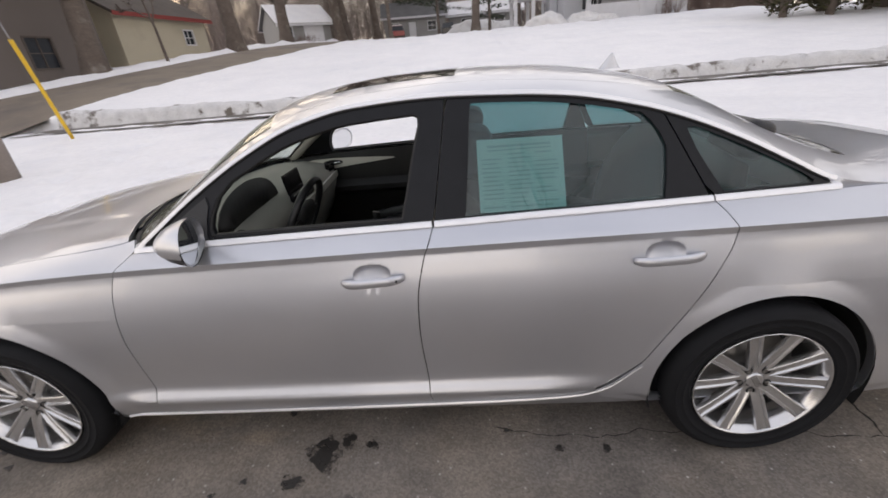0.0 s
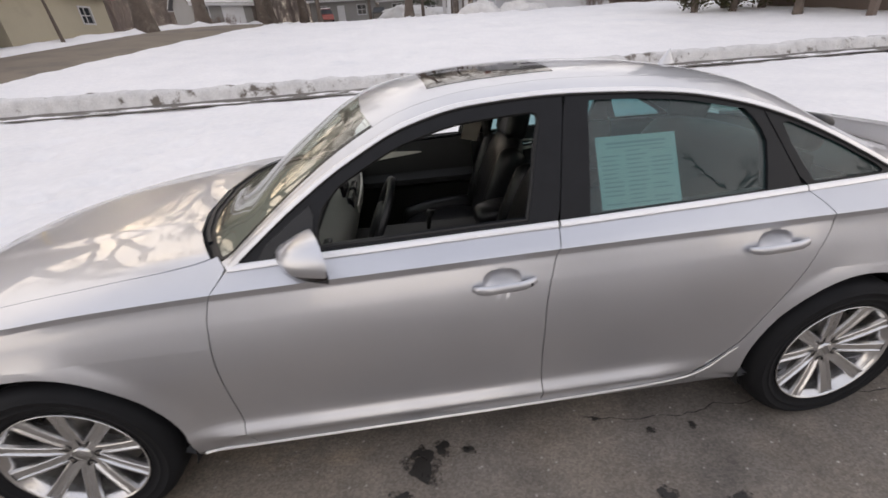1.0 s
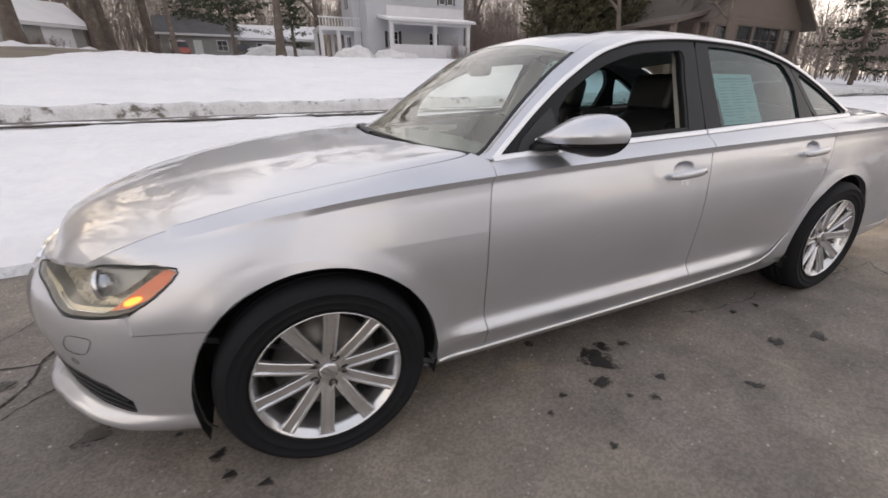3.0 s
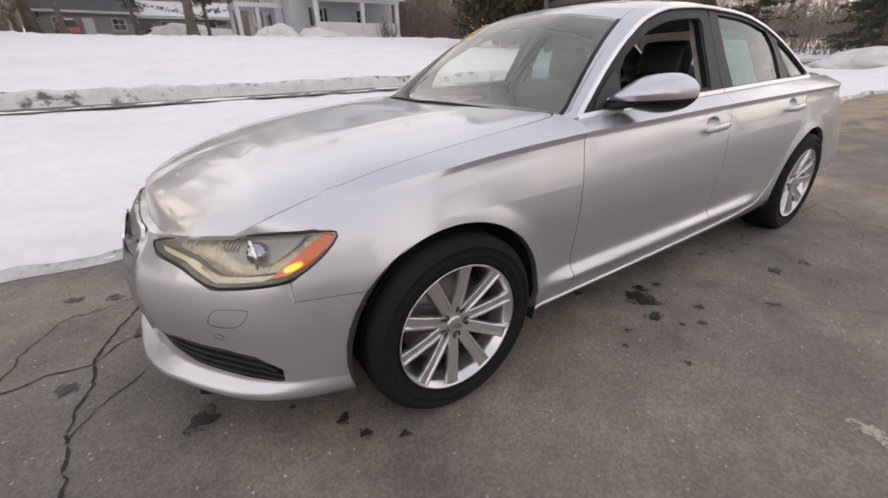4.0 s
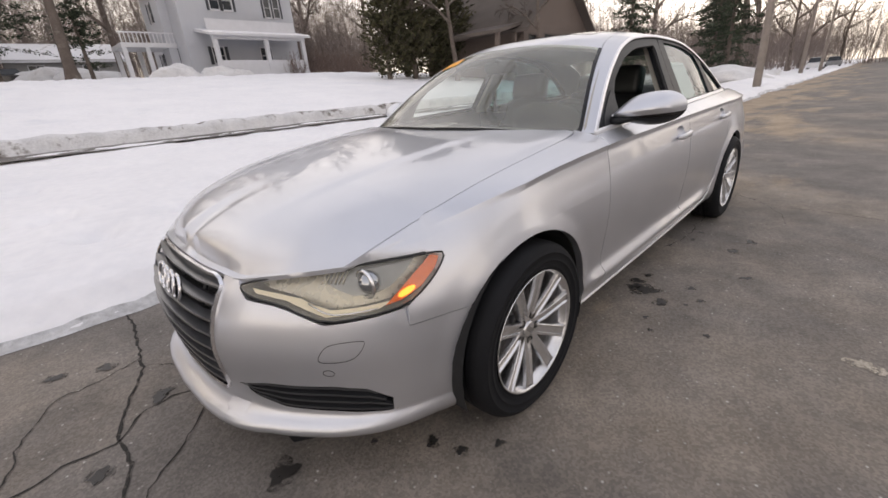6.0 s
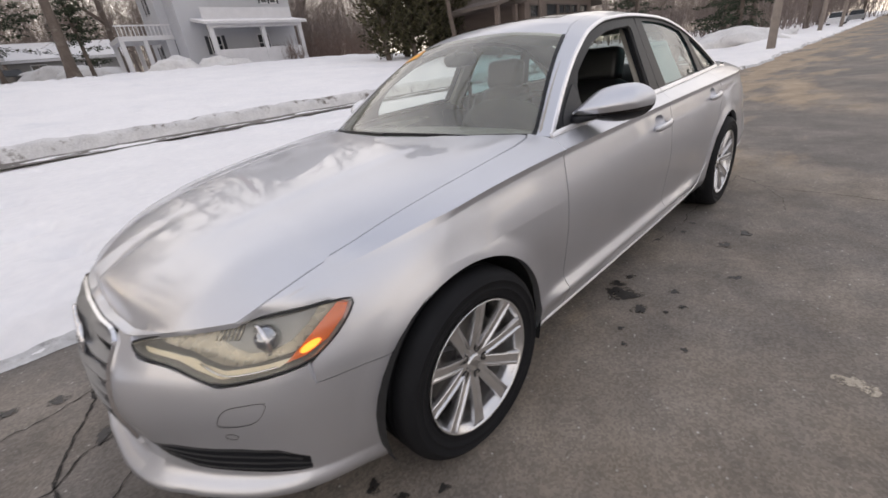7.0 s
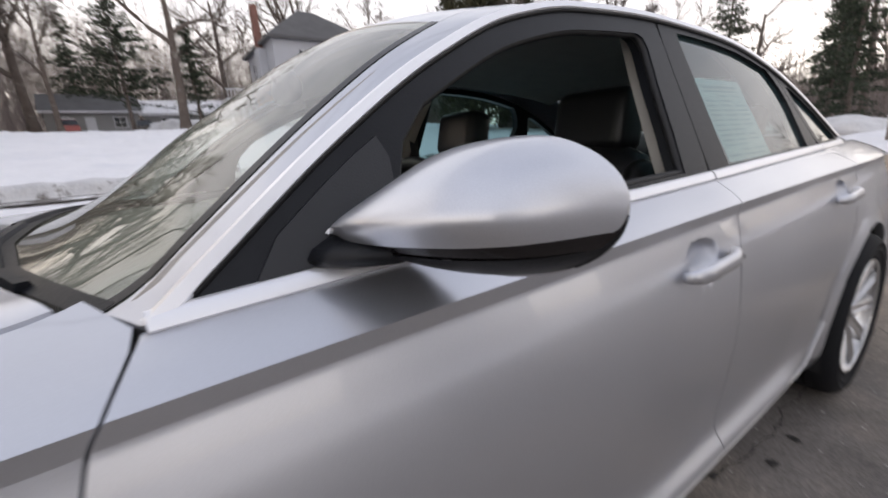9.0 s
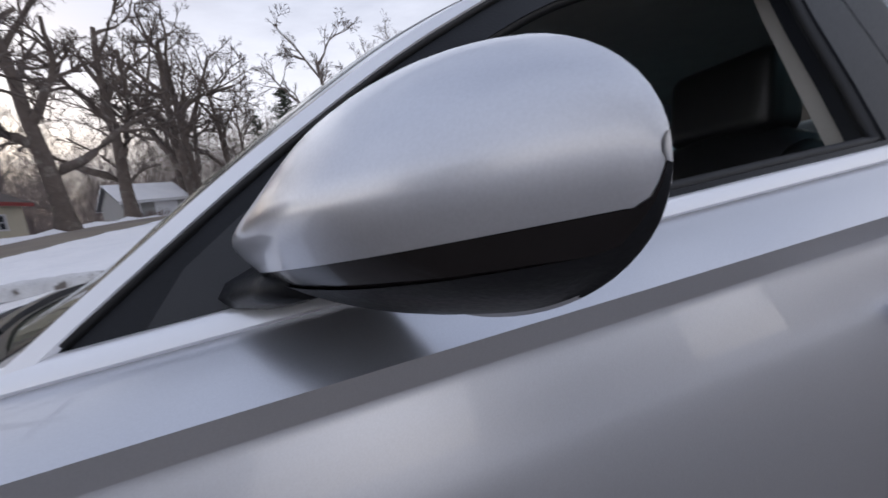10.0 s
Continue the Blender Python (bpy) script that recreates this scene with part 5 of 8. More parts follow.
def windows(s):
    wb = 0.012
    # front door frame with the open window
    outer = [belt_line(x, wb) for x in np.linspace(0.70, 1.762, 32)] + [(float(SPLIT(z)) - GAP, z) for z in (1.05, 1.15, 1.25, 1.34)]
    outer += [top_line(x, 0.008) for x in np.linspace(1.824, 0.712, 38)]
    hole = [belt_line(x, 0.022) for x in np.linspace(0.96, 1.662, 16)] + [(1.685, 1.10), (1.712, 1.22), (1.738, 1.31), (1.735, 1.335), (1.715, 1.345)]
    hole += [top_line(x, 0.058) for x in np.linspace(1.66, 1.04, 22)] + [(0.985, 1.12), (0.958, 1.06), (0.952, 1.02)]
    part("front_window_frame", outline_mesh(outer, [hole], glass_place(s, 0.001), 0.045), BLACK_TRIM, car, "black window frame")
    # rubber channel inside the opening
    v, f = sweep([glass_place(s, -0.012)(x, z) for x, z in dense([tuple(p) for p in hole], 0.04)], ring(0.009, 6), up=(0, s, 0), closed=True)
    mesh_part("window_channel", v, f, SEAL, car)
    # small triangle that carries the mirror
    tri = [belt_line(x, 0.016) for x in np.linspace(0.76, 0.95, 8)] + [(0.948, 1.05), (0.955, 1.10), (0.945, 1.128)] + [top_line(x, 0.042) for x in np.linspace(0.90, 0.79, 6)]
    part("mirror_triangle", outline_mesh(tri, [], glass_place(s, 0.007), 0.01), TRIANGLE, car, "dark plastic triangle")
    # rear door
    back = lambda z: float(np.interp(z, [1.0, 1.315, 1.4], [2.705, 2.545, 2.51]))
    outer = [belt_line(x, wb) for x in np.linspace(1.772, 2.69, 28)] + [(back(z), z) for z in (1.08, 1.15, 1.22, 1.28, 1.298)]
    outer += [top_line(x, 0.008) for x in np.linspace(2.54, 1.84, 24)] + [(float(SPLIT(z)) + GAP, z) for z in (1.34, 1.25, 1.15, 1.06)]
    hole2 = [belt_line(x, 0.016) for x in np.linspace(1.878, 2.545, 18)] + [(2.556, 1.10), (2.563, 1.185), (2.545, 1.23), (2.515, 1.27), (2.485, 1.297)]
    hole2 += [top_line(x, 0.034) for x in np.linspace(2.45, 1.96, 16)] + [(1.917, 1.364), (1.910, 1.33), (1.90, 1.22), (1.888, 1.10)]
    part("rear_window_frame", outline_mesh(outer, [hole2], glass_place(s, 0.001), 0.04), BLACK_TRIM, car, "black window frame")
    big = [tuple(np.array((2.22, 1.18)) + (np.array(p) - (2.22, 1.18)) * 1.02) for p in hole2]
    part("rear_window_pane", outline_mesh(big, [], glass_place(s, -0.010), 0.0), GLASS_SIDE, car, "greenish window pane").visible_shadow = False
    # fixed quarter window
    outer = [belt_line(x, wb) for x in np.linspace(2.715, 3.085, 14)] + [(3.10, 1.036)] + [top_line(x, 0.008) for x in np.linspace(3.06, 2.555, 18)] + [(back(z) + 0.006, z) for z in (1.28, 1.2, 1.12, 1.06)]
    hole3 = [belt_line(x, 0.020) for x in np.linspace(2.742, 3.035, 10)] + [(3.045, 1.044)] + [top_line(x, 0.030) for x in np.linspace(3.01, 2.66, 12)] + [(2.635, 1.235), (2.662, 1.17), (2.70, 1.10)]
    part("quarter_window_frame", outline_mesh(outer, [hole3], glass_place(s, 0.001), 0.03), BLACK_TRIM, car, "black window frame")
    big = [tuple(np.array((2.80, 1.10)) + (np.array(p) - (2.80, 1.10)) * 1.04) for p in hole3]
    part("quarter_window_pane", outline_mesh(big, [], glass_place(s, -0.008), 0.0), GLASS_SIDE, car, "greenish window pane").visible_shadow = False
    # bright strips round the windows
    for a, b in ((0.660, 1.762), (1.770, 2.700), (2.706, 3.13)):
        pts = [(x, s * (float(BELT_W(x)) + 0.002), float(BELT_Z(x)) + 0.004) for x in np.linspace(a, b, max(8, int((b - a) * 36)))]
        v, f = sweep(pts, [(-0.006, -0.009), (0.006, -0.009), (0.009, -0.005), (0.004, 0.007), (-0.003, 0.0115), (-0.006, 0.0115)] if s < 0 else [(0.006, -0.009), (0.006, 0.0115), (0.003, 0.0115), (-0.004, 0.007), (-0.009, -0.005), (-0.006, -0.009)])
        mesh_part("belt_strip", v, f, SATIN, car, "bright metal strip", sharp=40)
    pts = [glass_place(s, 0.004)(x, float(RAIL_Z(x)) - 0.004) for x in np.linspace(0.662, 3.115, 110)]
    v, f = sweep(pts, [(-0.005, -0.009), (0.006, -0.009), (0.009, -0.004), (0.003, 0.008), (-0.005, 0.008)] if s < 0 else [(0.005, -0.009), (0.005, 0.008), (-0.003, 0.008), (-0.009, -0.004), (-0.006, -0.009)])
    mesh_part("upper_window_strip", v, f, SATIN, car, "bright metal strip", sharp=40)
    pts = [glass_place(s, 0.002)(x, float(RAIL_Z(x)) - 0.014) for x in np.linspace(0.70, 3.09, 100)]
    v, f = sweep(pts, ring(0.006, 6))
    mesh_part("window_seal", v, f, SEAL, car)


def handle(x0, x1, z, s):
    """Grip with its recess cup."""
    h = new("door_handle")
    h.parent = car
    tagged(h, "silver pull handle over a hollow")
    line, sc = [], []
    for t in np.linspace(0, 1, 17):
        x = x0 + (x1 - x0) * t
        out = 0.010 + 0.022 * min(1, 4 * t, 4 * (1 - t)) ** 0.5
        line.append(side_point(x, z + 0.008 * t, s, out))
        sc.append(0.35 + 0.65 * min(1, 7 * t + 0.15, 7 * (1 - t) + 0.4) ** 0.5)
    v, f = sweep(line, ring(0.0165, 12, 0.62, 1.0), scales=sc)
    mesh_part("grip", v, f, PAINT, h)
    if s < 0 and x0 < 2:
        xl = x0 + 0.9 * (x1 - x0)
        v, f = sweep([side_point(xl, z + 0.0072, s, d) for d in (0.020, 0.028, 0.0352)], ring(0.0055, 12))
        mesh_part("lock", v, f, DARK_LOCK, h, "dark key lock", sharp=40)


for s_ in (-1, 1):
    windows(s_)
    handle(1.447, 1.657, 0.848, s_)
    handle(2.415, 2.635, 0.868, s_)


# ---- outside mirrors ----
def mirror(s):
    m = new("outside_mirror")
    m.parent = car
    tagged(m, "silver outside mirror with a black underside and turn signal strip")
    rim = smooth_line([(0.780, 1.004), (0.779, 1.036), (0.795, 1.066), (0.835, 1.097), (0.89, 1.112), (0.95, 1.116), (0.985, 1.111), (1.020, 1.092), (1.040, 1.066), (1.042, 1.036), (1.031, 1.010), (1.003, 0.986), (0.96, 0.970), (0.91, 0.964), (0.85, 0.972), (0.80, 0.988)], 2)
    n = len(rim)
    ws = np.array([p[0] for p in rim])
    zs = np.array([p[1] for p in rim])
    i0, i1 = int(ws.argmin()), int(ws.argmax())
    upper = [rim[(i0 + k) % n] for k in range((i1 - i0) % n + 1)]
    lower = [rim[(i1 + k) % n] for k in range((i0 - i1) % n + 1)][::-1]
    depth_at = pchip([0.775, 0.82, 0.90, 0.95, 0.995, 1.012, 1.023, float(ws.max()) - 0.002, float(ws.max()) + 0.001], [0.098, 0.113, 0.124, 0.121, 0.104, 0.082, 0.058, 0.010, 0.001])
    rim_x = lambda w: 0.965 + (w - 0.86) * 0.37
    w0, w1 = float(ws.min()) + 0.0005, float(ws.max()) - 0.0003
    cols = []
    for i in range(40):
        w = w0 + (w1 - w0) * (0.5 - 0.5 * math.cos(math.pi * i / 39))
        hi = float(np.interp(w, [p[0] for p in upper], [p[1] for p in upper]))
        lo = float(np.interp(w, [p[0] for p in lower], [p[1] for p in lower]))
        rise = 0.065 * (w - 0.93)
        tall = hi - lo
        seam, ridge_z = min(max(1.0190 + rise, lo + 0.10 * tall), lo + 0.60 * tall), min(max(1.048 + rise, lo + 0.40 * tall), lo + 0.75 * tall)
        under = seam - float(np.interp(w, [0.79, 0.84, 1.04], [0.002, 0.010, 0.017]))
        under = max(under, lo + 0.06 * tall)
        zz = [lo + (under - lo) * (1 - math.cos(k * math.pi / 2 / 9)) for k in range(10)] + [under, 0.5 * (under + seam), seam]
        zz += [seam + 0.0004, seam + 0.35 * (ridge_z - seam), seam + 0.7 * (ridge_z - seam), ridge_z - 0.1 * (ridge_z - seam), ridge_z + 0.02 * tall] + [ridge_z + 0.02 * tall + (hi - ridge_z - 0.02 * tall) * math.sin(k * math.pi / 2 / 18) for k in range(1, 19)]
        col = []
        for k, z in enumerate(zz):
            z = min(max(z, lo), hi)
            q = (z - lo) / max(hi - lo, 1e-5) * 2 - 1
            deep = float(depth_at(w)) * max(0.0, 1 - abs(q) ** 2.6) ** 0.55 * (1 - 0.26 * max(0, q) - 0.42 * max(0, q) * min(1, max(0, (0.95 - w) / 0.12)))
            deep -= 0.44 * max(0.0, ridge_z - z) * min(1, deep / 0.03)
            x = rim_x(w) - max(deep, 0)
            if 10 <= k <= 12 and deep > 0.02:
                x += 0.0025
            col.append((x, s * w, z))
        cols.append(col)

    def band(k0, k1, name, mat, label):
        rows_ = [[c[k] for c in cols] for k in range(k0, k1)]
        mesh_part(name, [p for r in rows_ for p in r], grid_faces(len(rows_), len(cols), flip=s > 0), mat, m, label, sharp=50)
    band(13, 36, "mirror_cap", PAINT, "silver painted shell")
    band(10, 13, "signal_strip", SIGNAL, "smoked turn signal strip")
    band(0, 10, "mirror_base", BLACK_TRIM, "black lower shell")
    mesh_part("mirror_end", cols[0], [tuple(range(len(cols[0]))) if s > 0 else tuple(range(len(cols[0]) - 1, -1, -1))], BLACK_TRIM, m, "black end towards the door", False)
    edge = [(0.965 + (w - 0.86) * 0.37, s * w, z) for w, z in rim]
    inner = [(0.958 + (w - 0.86) * 0.37, s * (0.93 + (w - 0.93) * 0.90), 1.04 + (z - 1.04) * 0.88) for w, z in rim]
    v, f = edge + inner, [(i, (i + 1) % n, n + (i + 1) % n, n + i) for i in range(n)]
    mesh_part("mirror_rim", v, f if s < 0 else [tuple(reversed(q)) for q in f], PAINT, m, "silver rim round the glass")
    mesh_part("mirror_glass", inner, [tuple(range(n)) if s < 0 else tuple(range(n - 1, -1, -1))], MIRROR, m, "mirror glass", False)
    # foot on the door
    v, f = sweep([(0.872, s * 0.775, 0.994), (0.878, s * 0.80, 0.996), (0.888, s * 0.83, 1.000), (0.905, s * 0.86, 1.004)], ring(0.022, 12, 2.0, 0.75), scales=[1.35, 1.15, 1.0, 0.9])
    mesh_part("mirror_foot", v, f, BLACK_TRIM, m, "black foot")


mirror(-1)
mirror(1)

# roof antenna
v_, f_ = [], []
for k_ in range(9):
    t_ = k_ / 8
    l_ = 0.085 * (1 - t_) ** 0.9 + 0.012
    for q_ in range(10):
        a_ = 2 * math.pi * q_ / 10
        x_ = 2.525 + 0.055 * t_ + 0.5 * l_ * (1 + math.cos(a_)) * (1 - 0.25 * t_)
        v_.append((x_, 0.014 * (1 - t_ * 0.85) * math.sin(a_), 1.408 + 0.066 * t_))
for k_ in range(8):
    for q_ in range(10):
        f_.append((k_ * 10 + q_, k_ * 10 + (q_ + 1) % 10, (k_ + 1) * 10 + (q_ + 1) % 10, (k_ + 1) * 10 + q_))
f_.append(tuple(range(80, 90)))
mesh_part("roof_antenna", v_, f_, PAINT, car, "silver fin antenna")


# ---- the cabin ----
def cushion(size, bulge=0.25, seg=10):
    """A padded block: a box with round edges and a swollen face."""
    bm = bmesh.new()
    bmesh.ops.create_cube(bm, size=1)
    bmesh.ops.subdivide_edges(bm, edges=bm.edges[:], cuts=seg // 2, use_grid_fill=True)
    for v in bm.verts:
        p = v.co * 2
        q = Vector(c * math.sqrt(max(0, 1 - 0.5 * (a * a + b * b) * 0.55 + 0 * c)) for c, a, b in ((p.x, p.y, p.z), (p.y, p.x, p.z), (p.z, p.x, p.y)))
        v.co = Vector((q.x * size[0], q.y * size[1], q.z * size[2])) * 0.5
    return bm


def padded(name, size, m, mat, parent, label=""):
    bm = cushion(size)
    bmesh.ops.transform(bm, matrix=m, verts=bm.verts[:])
    return part(name, bm, mat, parent, label, True)


def firm_pad(name, size, m, mat, parent):
    """A firmer pad: a block with broad round edges, fuller in the middle."""
    bm = box_bm(size)
    bmesh.ops.bevel(bm, geom=bm.edges[:], offset=min(size) * 0.36, segments=5, affect="EDGES", profile=0.55)
    bmesh.ops.transform(bm, matrix=m, verts=bm.verts[:])
    return part(name, bm, mat, parent, "", True)


def front_seat(y):
    s = new("front_seat")
    s.parent = car
    tagged(s, "black leather front seat with headrest")
    padded("seat_cushion", (0.54, 0.50, 0.20), pose(1.48, y, 0.49, 0, -6, 0), LEATHER, s)
    for d in (-0.215, 0.215):
        padded("side_bolster", (0.52, 0.11, 0.23), pose(1.48, y + d, 0.515, 0, -6, 0), LEATHER, s)
        padded("back_bolster", (0.17, 0.11, 0.52), pose(1.80, y + d * 0.95, 0.785, 0, 18, 0), LEATHER, s)
    padded("backrest", (0.17, 0.46, 0.64), pose(1.82, y, 0.785, 0, 18, 0), LEATHER, s)
    firm_pad("headrest", (0.125, 0.285, 0.20), pose(1.925, y, 1.150, 0, 12, 0), LEATHER, s)
    for d in (-0.06, 0.06):
        v, f = sweep([(1.905, y + d, 1.00), (1.92, y + d, 1.12)], ring(0.007, 6), up=(0, 1, 0))
        mesh_part("headrest_post", v, f, CHROME, s)


def steering_wheel():
    w = new("steering_wheel")
    w.parent = car
    tagged(w, "black steering wheel with silver spokes")
    w.matrix_local = pose(1.135, -0.37, 0.905, 0, -66, 0)
    v, f = sweep([(0.182 * math.cos(a), 0.182 * math.sin(a), 0) for a in np.linspace(0, 2 * math.pi, 49)[:-1]], ring(0.0165, 10), closed=True)
    mesh_part("wheel_ring", v, f, LEATHER, w)
    padded("airbag_pad", (0.17, 0.15, 0.06), Matrix.Identity(4), CABIN_TRIM, w)
    for a in (90, -90, 180):
        c = Vector((math.cos(radians(a)), math.sin(radians(a)), 0))
        v, f = sweep([c * 0.06 + Vector((0, 0, -0.005)), c * 0.175], ring(0.020, 8, 1.0, 0.35))
        mesh_part("wheel_spoke", v, f, CHROME if a == 180 else CABIN_TRIM, w)


def dashboard():
    d = new("dashboard")
    d.parent = car
    tagged(d, "black dashboard with instrument hood, screen and vents")
    prof = [(0.50, 0.955), (0.62, 0.968), (0.80, 0.965), (0.93, 0.945), (1.00, 0.905), (1.02, 0.85), (1.00, 0.76), (0.96, 0.66), (0.90, 0.55)]
    cols = [[(x - 0.05 * (abs(y) / 0.7) ** 2, y, z - 0.02 * (abs(y) / 0.7) ** 4) for x, z in prof] for y in np.linspace(-0.72, 0.72, 25)]
    mesh_part("dash_top", [p for c in cols for p in c], grid_faces(25, len(prof)), DASH_GREY, d, "pale grey dash top")
    v, f = sweep([(0.90, -0.37 + 0.20 * math.cos(a), 0.93 + 0.075 * math.sin(a)) for a in np.linspace(0, math.pi, 15)], [(-0.06, -0.006), (0.08, -0.006), (0.085, 0.004), (-0.06, 0.006)], up=(1, 0, 0))
    mesh_part("instrument_hood", v, f, CABIN_TRIM, d)
    part("screen", box_bm((0.018, 0.19, 0.11), (0.955, 0.0, 0.985), 0.006, Euler((0, radians(-8), 0)).to_matrix().to_4x4()), GLOSS_BLACK, d, "dark screen")
    v, f = sweep([(1.022 - 0.05 * (abs(y) / 0.7) ** 2, y, 0.868 - 0.02 * (abs(y) / 0.7) ** 4) for y in np.linspace(-0.10, 0.70, 20)], [(-0.004, -0.022), (0.006, -0.02), (0.006, 0.02), (-0.004, 0.022)])
    mesh_part("dash_inlay", v, f, INLAY_GREY, d, "satin metal inlay", sharp=30)
    for y in (-0.64, -0.08, 0.08, 0.62):
        part("air_vent", box_bm((0.03, 0.12, 0.06), (0.995 - 0.05 * (abs(y) / 0.7) ** 2, y, 0.915), 0.008), GLOSS_BLACK, d)
    part("centre_console", box_bm((0.95, 0.24, 0.24), (1.42, 0, 0.56), 0.03), CABIN_TRIM, d)
    padded("armrest", (0.34, 0.20, 0.12), pose(1.78, 0, 0.73), LEATHER, d)
    v, f = sweep([(1.36, 0, 0.66), (1.37, 0, 0.74), (1.38, 0, 0.78)], ring(0.016, 10), up=(0, 1, 0), scales=[0.6, 0.8, 1.5])
    mesh_part("gear_lever", v, f, CABIN_TRIM, d)


def door_card(s, xa, xb):
    cols = []
    for x in np.linspace(xa, xb, 30):
        w = float(BELT_W(x))
        cols.append([(x, s * (w - 0.028), float(BELT_Z(x)) + 0.006), (x, s * (w - 0.060), float(BELT_Z(x)) + 0.004), (x, s * (w - 0.075), 0.955), (x, s * (w - 0.095), 0.88), (x, s * (w - 0.10), 0.80), (x, s * (w - 0.165), 0.765), (x, s * (w - 0.165), 0.73), (x, s * (w - 0.09), 0.69), (x, s * (w - 0.075), 0.50), (x, s * (w - 0.09), 0.28)])
    c = mesh_part("door_card", [p for q in cols for p in q], grid_faces(30, 10), CABIN_TRIM, car, "dark door lining with armrest", sharp=50)
    # pale inlay, broad at the front and running out to a point, with the handle in a dark hollow
    inlay = [(xa + 0.10, 0.862), (xa + 0.09, 0.945), (xa + 0.30, 0.950), (xa + 0.58, 0.942), (xa + 0.78, 0.928), (xa + 0.60, 0.912), (xa + 0.36, 0.890), (xa + 0.20, 0.868)]
    place = lambda x, z: (x, s * (float(BELT_W(x)) - 0.084 - 0.22 * (0.955 - z)), z)
    bm = outline_mesh(dense(smooth_line(inlay, 2), 0.05), [], place, 0.004)
    part("door_inlay", bm, INLAY_GREY, c, "pale inlay")
    hollow = [(xa + 0.30 + 0.070 * math.cos(a), 0.922 + 0.017 * math.sin(a)) for a in np.linspace(0, 6.283, 21)[:-1]]
    part("handle_hollow", outline_mesh(hollow, [], lambda x, z: (x, place(x, z)[1] - s * 0.0065, z), 0.0), CABIN_TRIM, c)
    v, f = sweep([(xa + 0.26 + 0.09 * t, place(xa + 0.3, 0.92)[1] - s * (0.010 + 0.010 * math.sin(math.pi * t)), 0.920 + 0.004 * t) for t in np.linspace(0, 1, 9)], ring(0.006, 6), up=(0, 0, 1))
    mesh_part("inner_handle", v, f, CHROME, c)


front_seat(-0.37)
front_seat(0.37)
steering_wheel()
dashboard()
for s_ in (-1, 1):
    door_card(s_, 0.66, 1.74)
    door_card(s_, 1.80, 2.70)
rear_bench = new("rear_bench")
rear_bench.parent = car
tagged(rear_bench, "black leather rear bench with headrests")
padded("bench_cushion", (0.55, 1.30, 0.22), pose(2.52, 0, 0.52, 0, -5, 0), LEATHER, rear_bench)
padded("bench_back", (0.18, 1.26, 0.66), pose(2.83, 0, 0.80, 0, 24, 0), LEATHER, rear_bench)
for y_ in (-0.36, 0.36):
    firm_pad("headrest", (0.11, 0.26, 0.15), pose(3.00, y_, 1.13, 0, 16, 0), LEATHER, rear_bench)
mesh_part("cabin_floor", [(0.5, -0.72, 0.30), (0.5, 0.72, 0.30), (3.0, 0.70, 0.30), (3.0, -0.70, 0.30), (2.95, -0.70, 1.02), (2.95, 0.70, 1.02), (3.40, 0.60, 1.03), (3.40, -0.60, 1.03)], [(0, 3, 2, 1), (4, 5, 6, 7)], CABIN_TRIM, car, "", False)
panel_top("roof_lining", lambda w: HEADER(w) + 0.02, lambda w: REAR_HEADER(w) - 0.01, lambda x: -(pillar_in(x) + 0.02), lambda x: pillar_in(x) + 0.02, 1, 24, 25, LINING, "pale grey roof lining", -0.034, 0.0)
# pillar linings along the windscreen and behind the doors
for s_ in (-1, 1):
    v_, f_ = sweep([(x, s_ * (float(rail_w(x)) - 0.045), float(top_z(x, float(rail_w(x)) - 0.045)) - 0.030) for x in np.linspace(0.66, 1.25, 20)], ring(0.026, 8))
    mesh_part("pillar_lining", v_, f_, LINING, car, "pale pillar lining")
    v_, f_ = sweep([(x, s_ * (float(glass_w(x, z)) - 0.065), z) for x, z in ((1.72, 0.98), (1.755, 1.12), (1.79, 1.25), (1.825, 1.355))], [(-0.055, -0.018), (0.055, -0.018), (0.05, 0.018), (-0.05, 0.018)], up=(0, 1, 0))
    mesh_part("centre_pillar_lining", v_, f_, LINING, car, "pale pillar lining", sharp=40)
    # belt of the front seat
    v_, f_ = sweep([(1.80, s_ * 0.63, 1.22), (1.83, s_ * 0.66, 1.0), (1.80, s_ * 0.67, 0.60)], [(-0.024, -0.001), (0.024, -0.001), (0.024, 0.001), (-0.024, 0.001)], up=(0, 1, 0))
    mesh_part("seat_belt", v_, f_, CABIN_TRIM, car)
# inner mirror
padded("inner_mirror", (0.04, 0.24, 0.075), pose(1.03, 0.0, 1.285, 0, -8, 0), BLACK_TRIM, car)
v_, f_ = sweep([(1.0, 0, 1.325), (1.02, 0, 1.30), (1.03, 0, 1.285)], ring(0.012, 6), up=(0, 1, 0))
mesh_part("mirror_stem", v_, f_, BLACK_TRIM, car)
# black shade band round the windscreen
for s_ in (-1, 1):
    rows_ = []
    for x in np.linspace(0.60, 1.20, 30):
        a, b = pillar_in(x) - 0.018, pillar_in(x) - 0.002
        rows_.append([(x, s_ * w, float(top_z(x, w)) - 0.006) for w in np.linspace(a, b, 4)])
    mesh_part("screen_border", [p for r in rows_ for p in r], grid_faces(30, 4, flip=s_ < 0), SEAL, car)
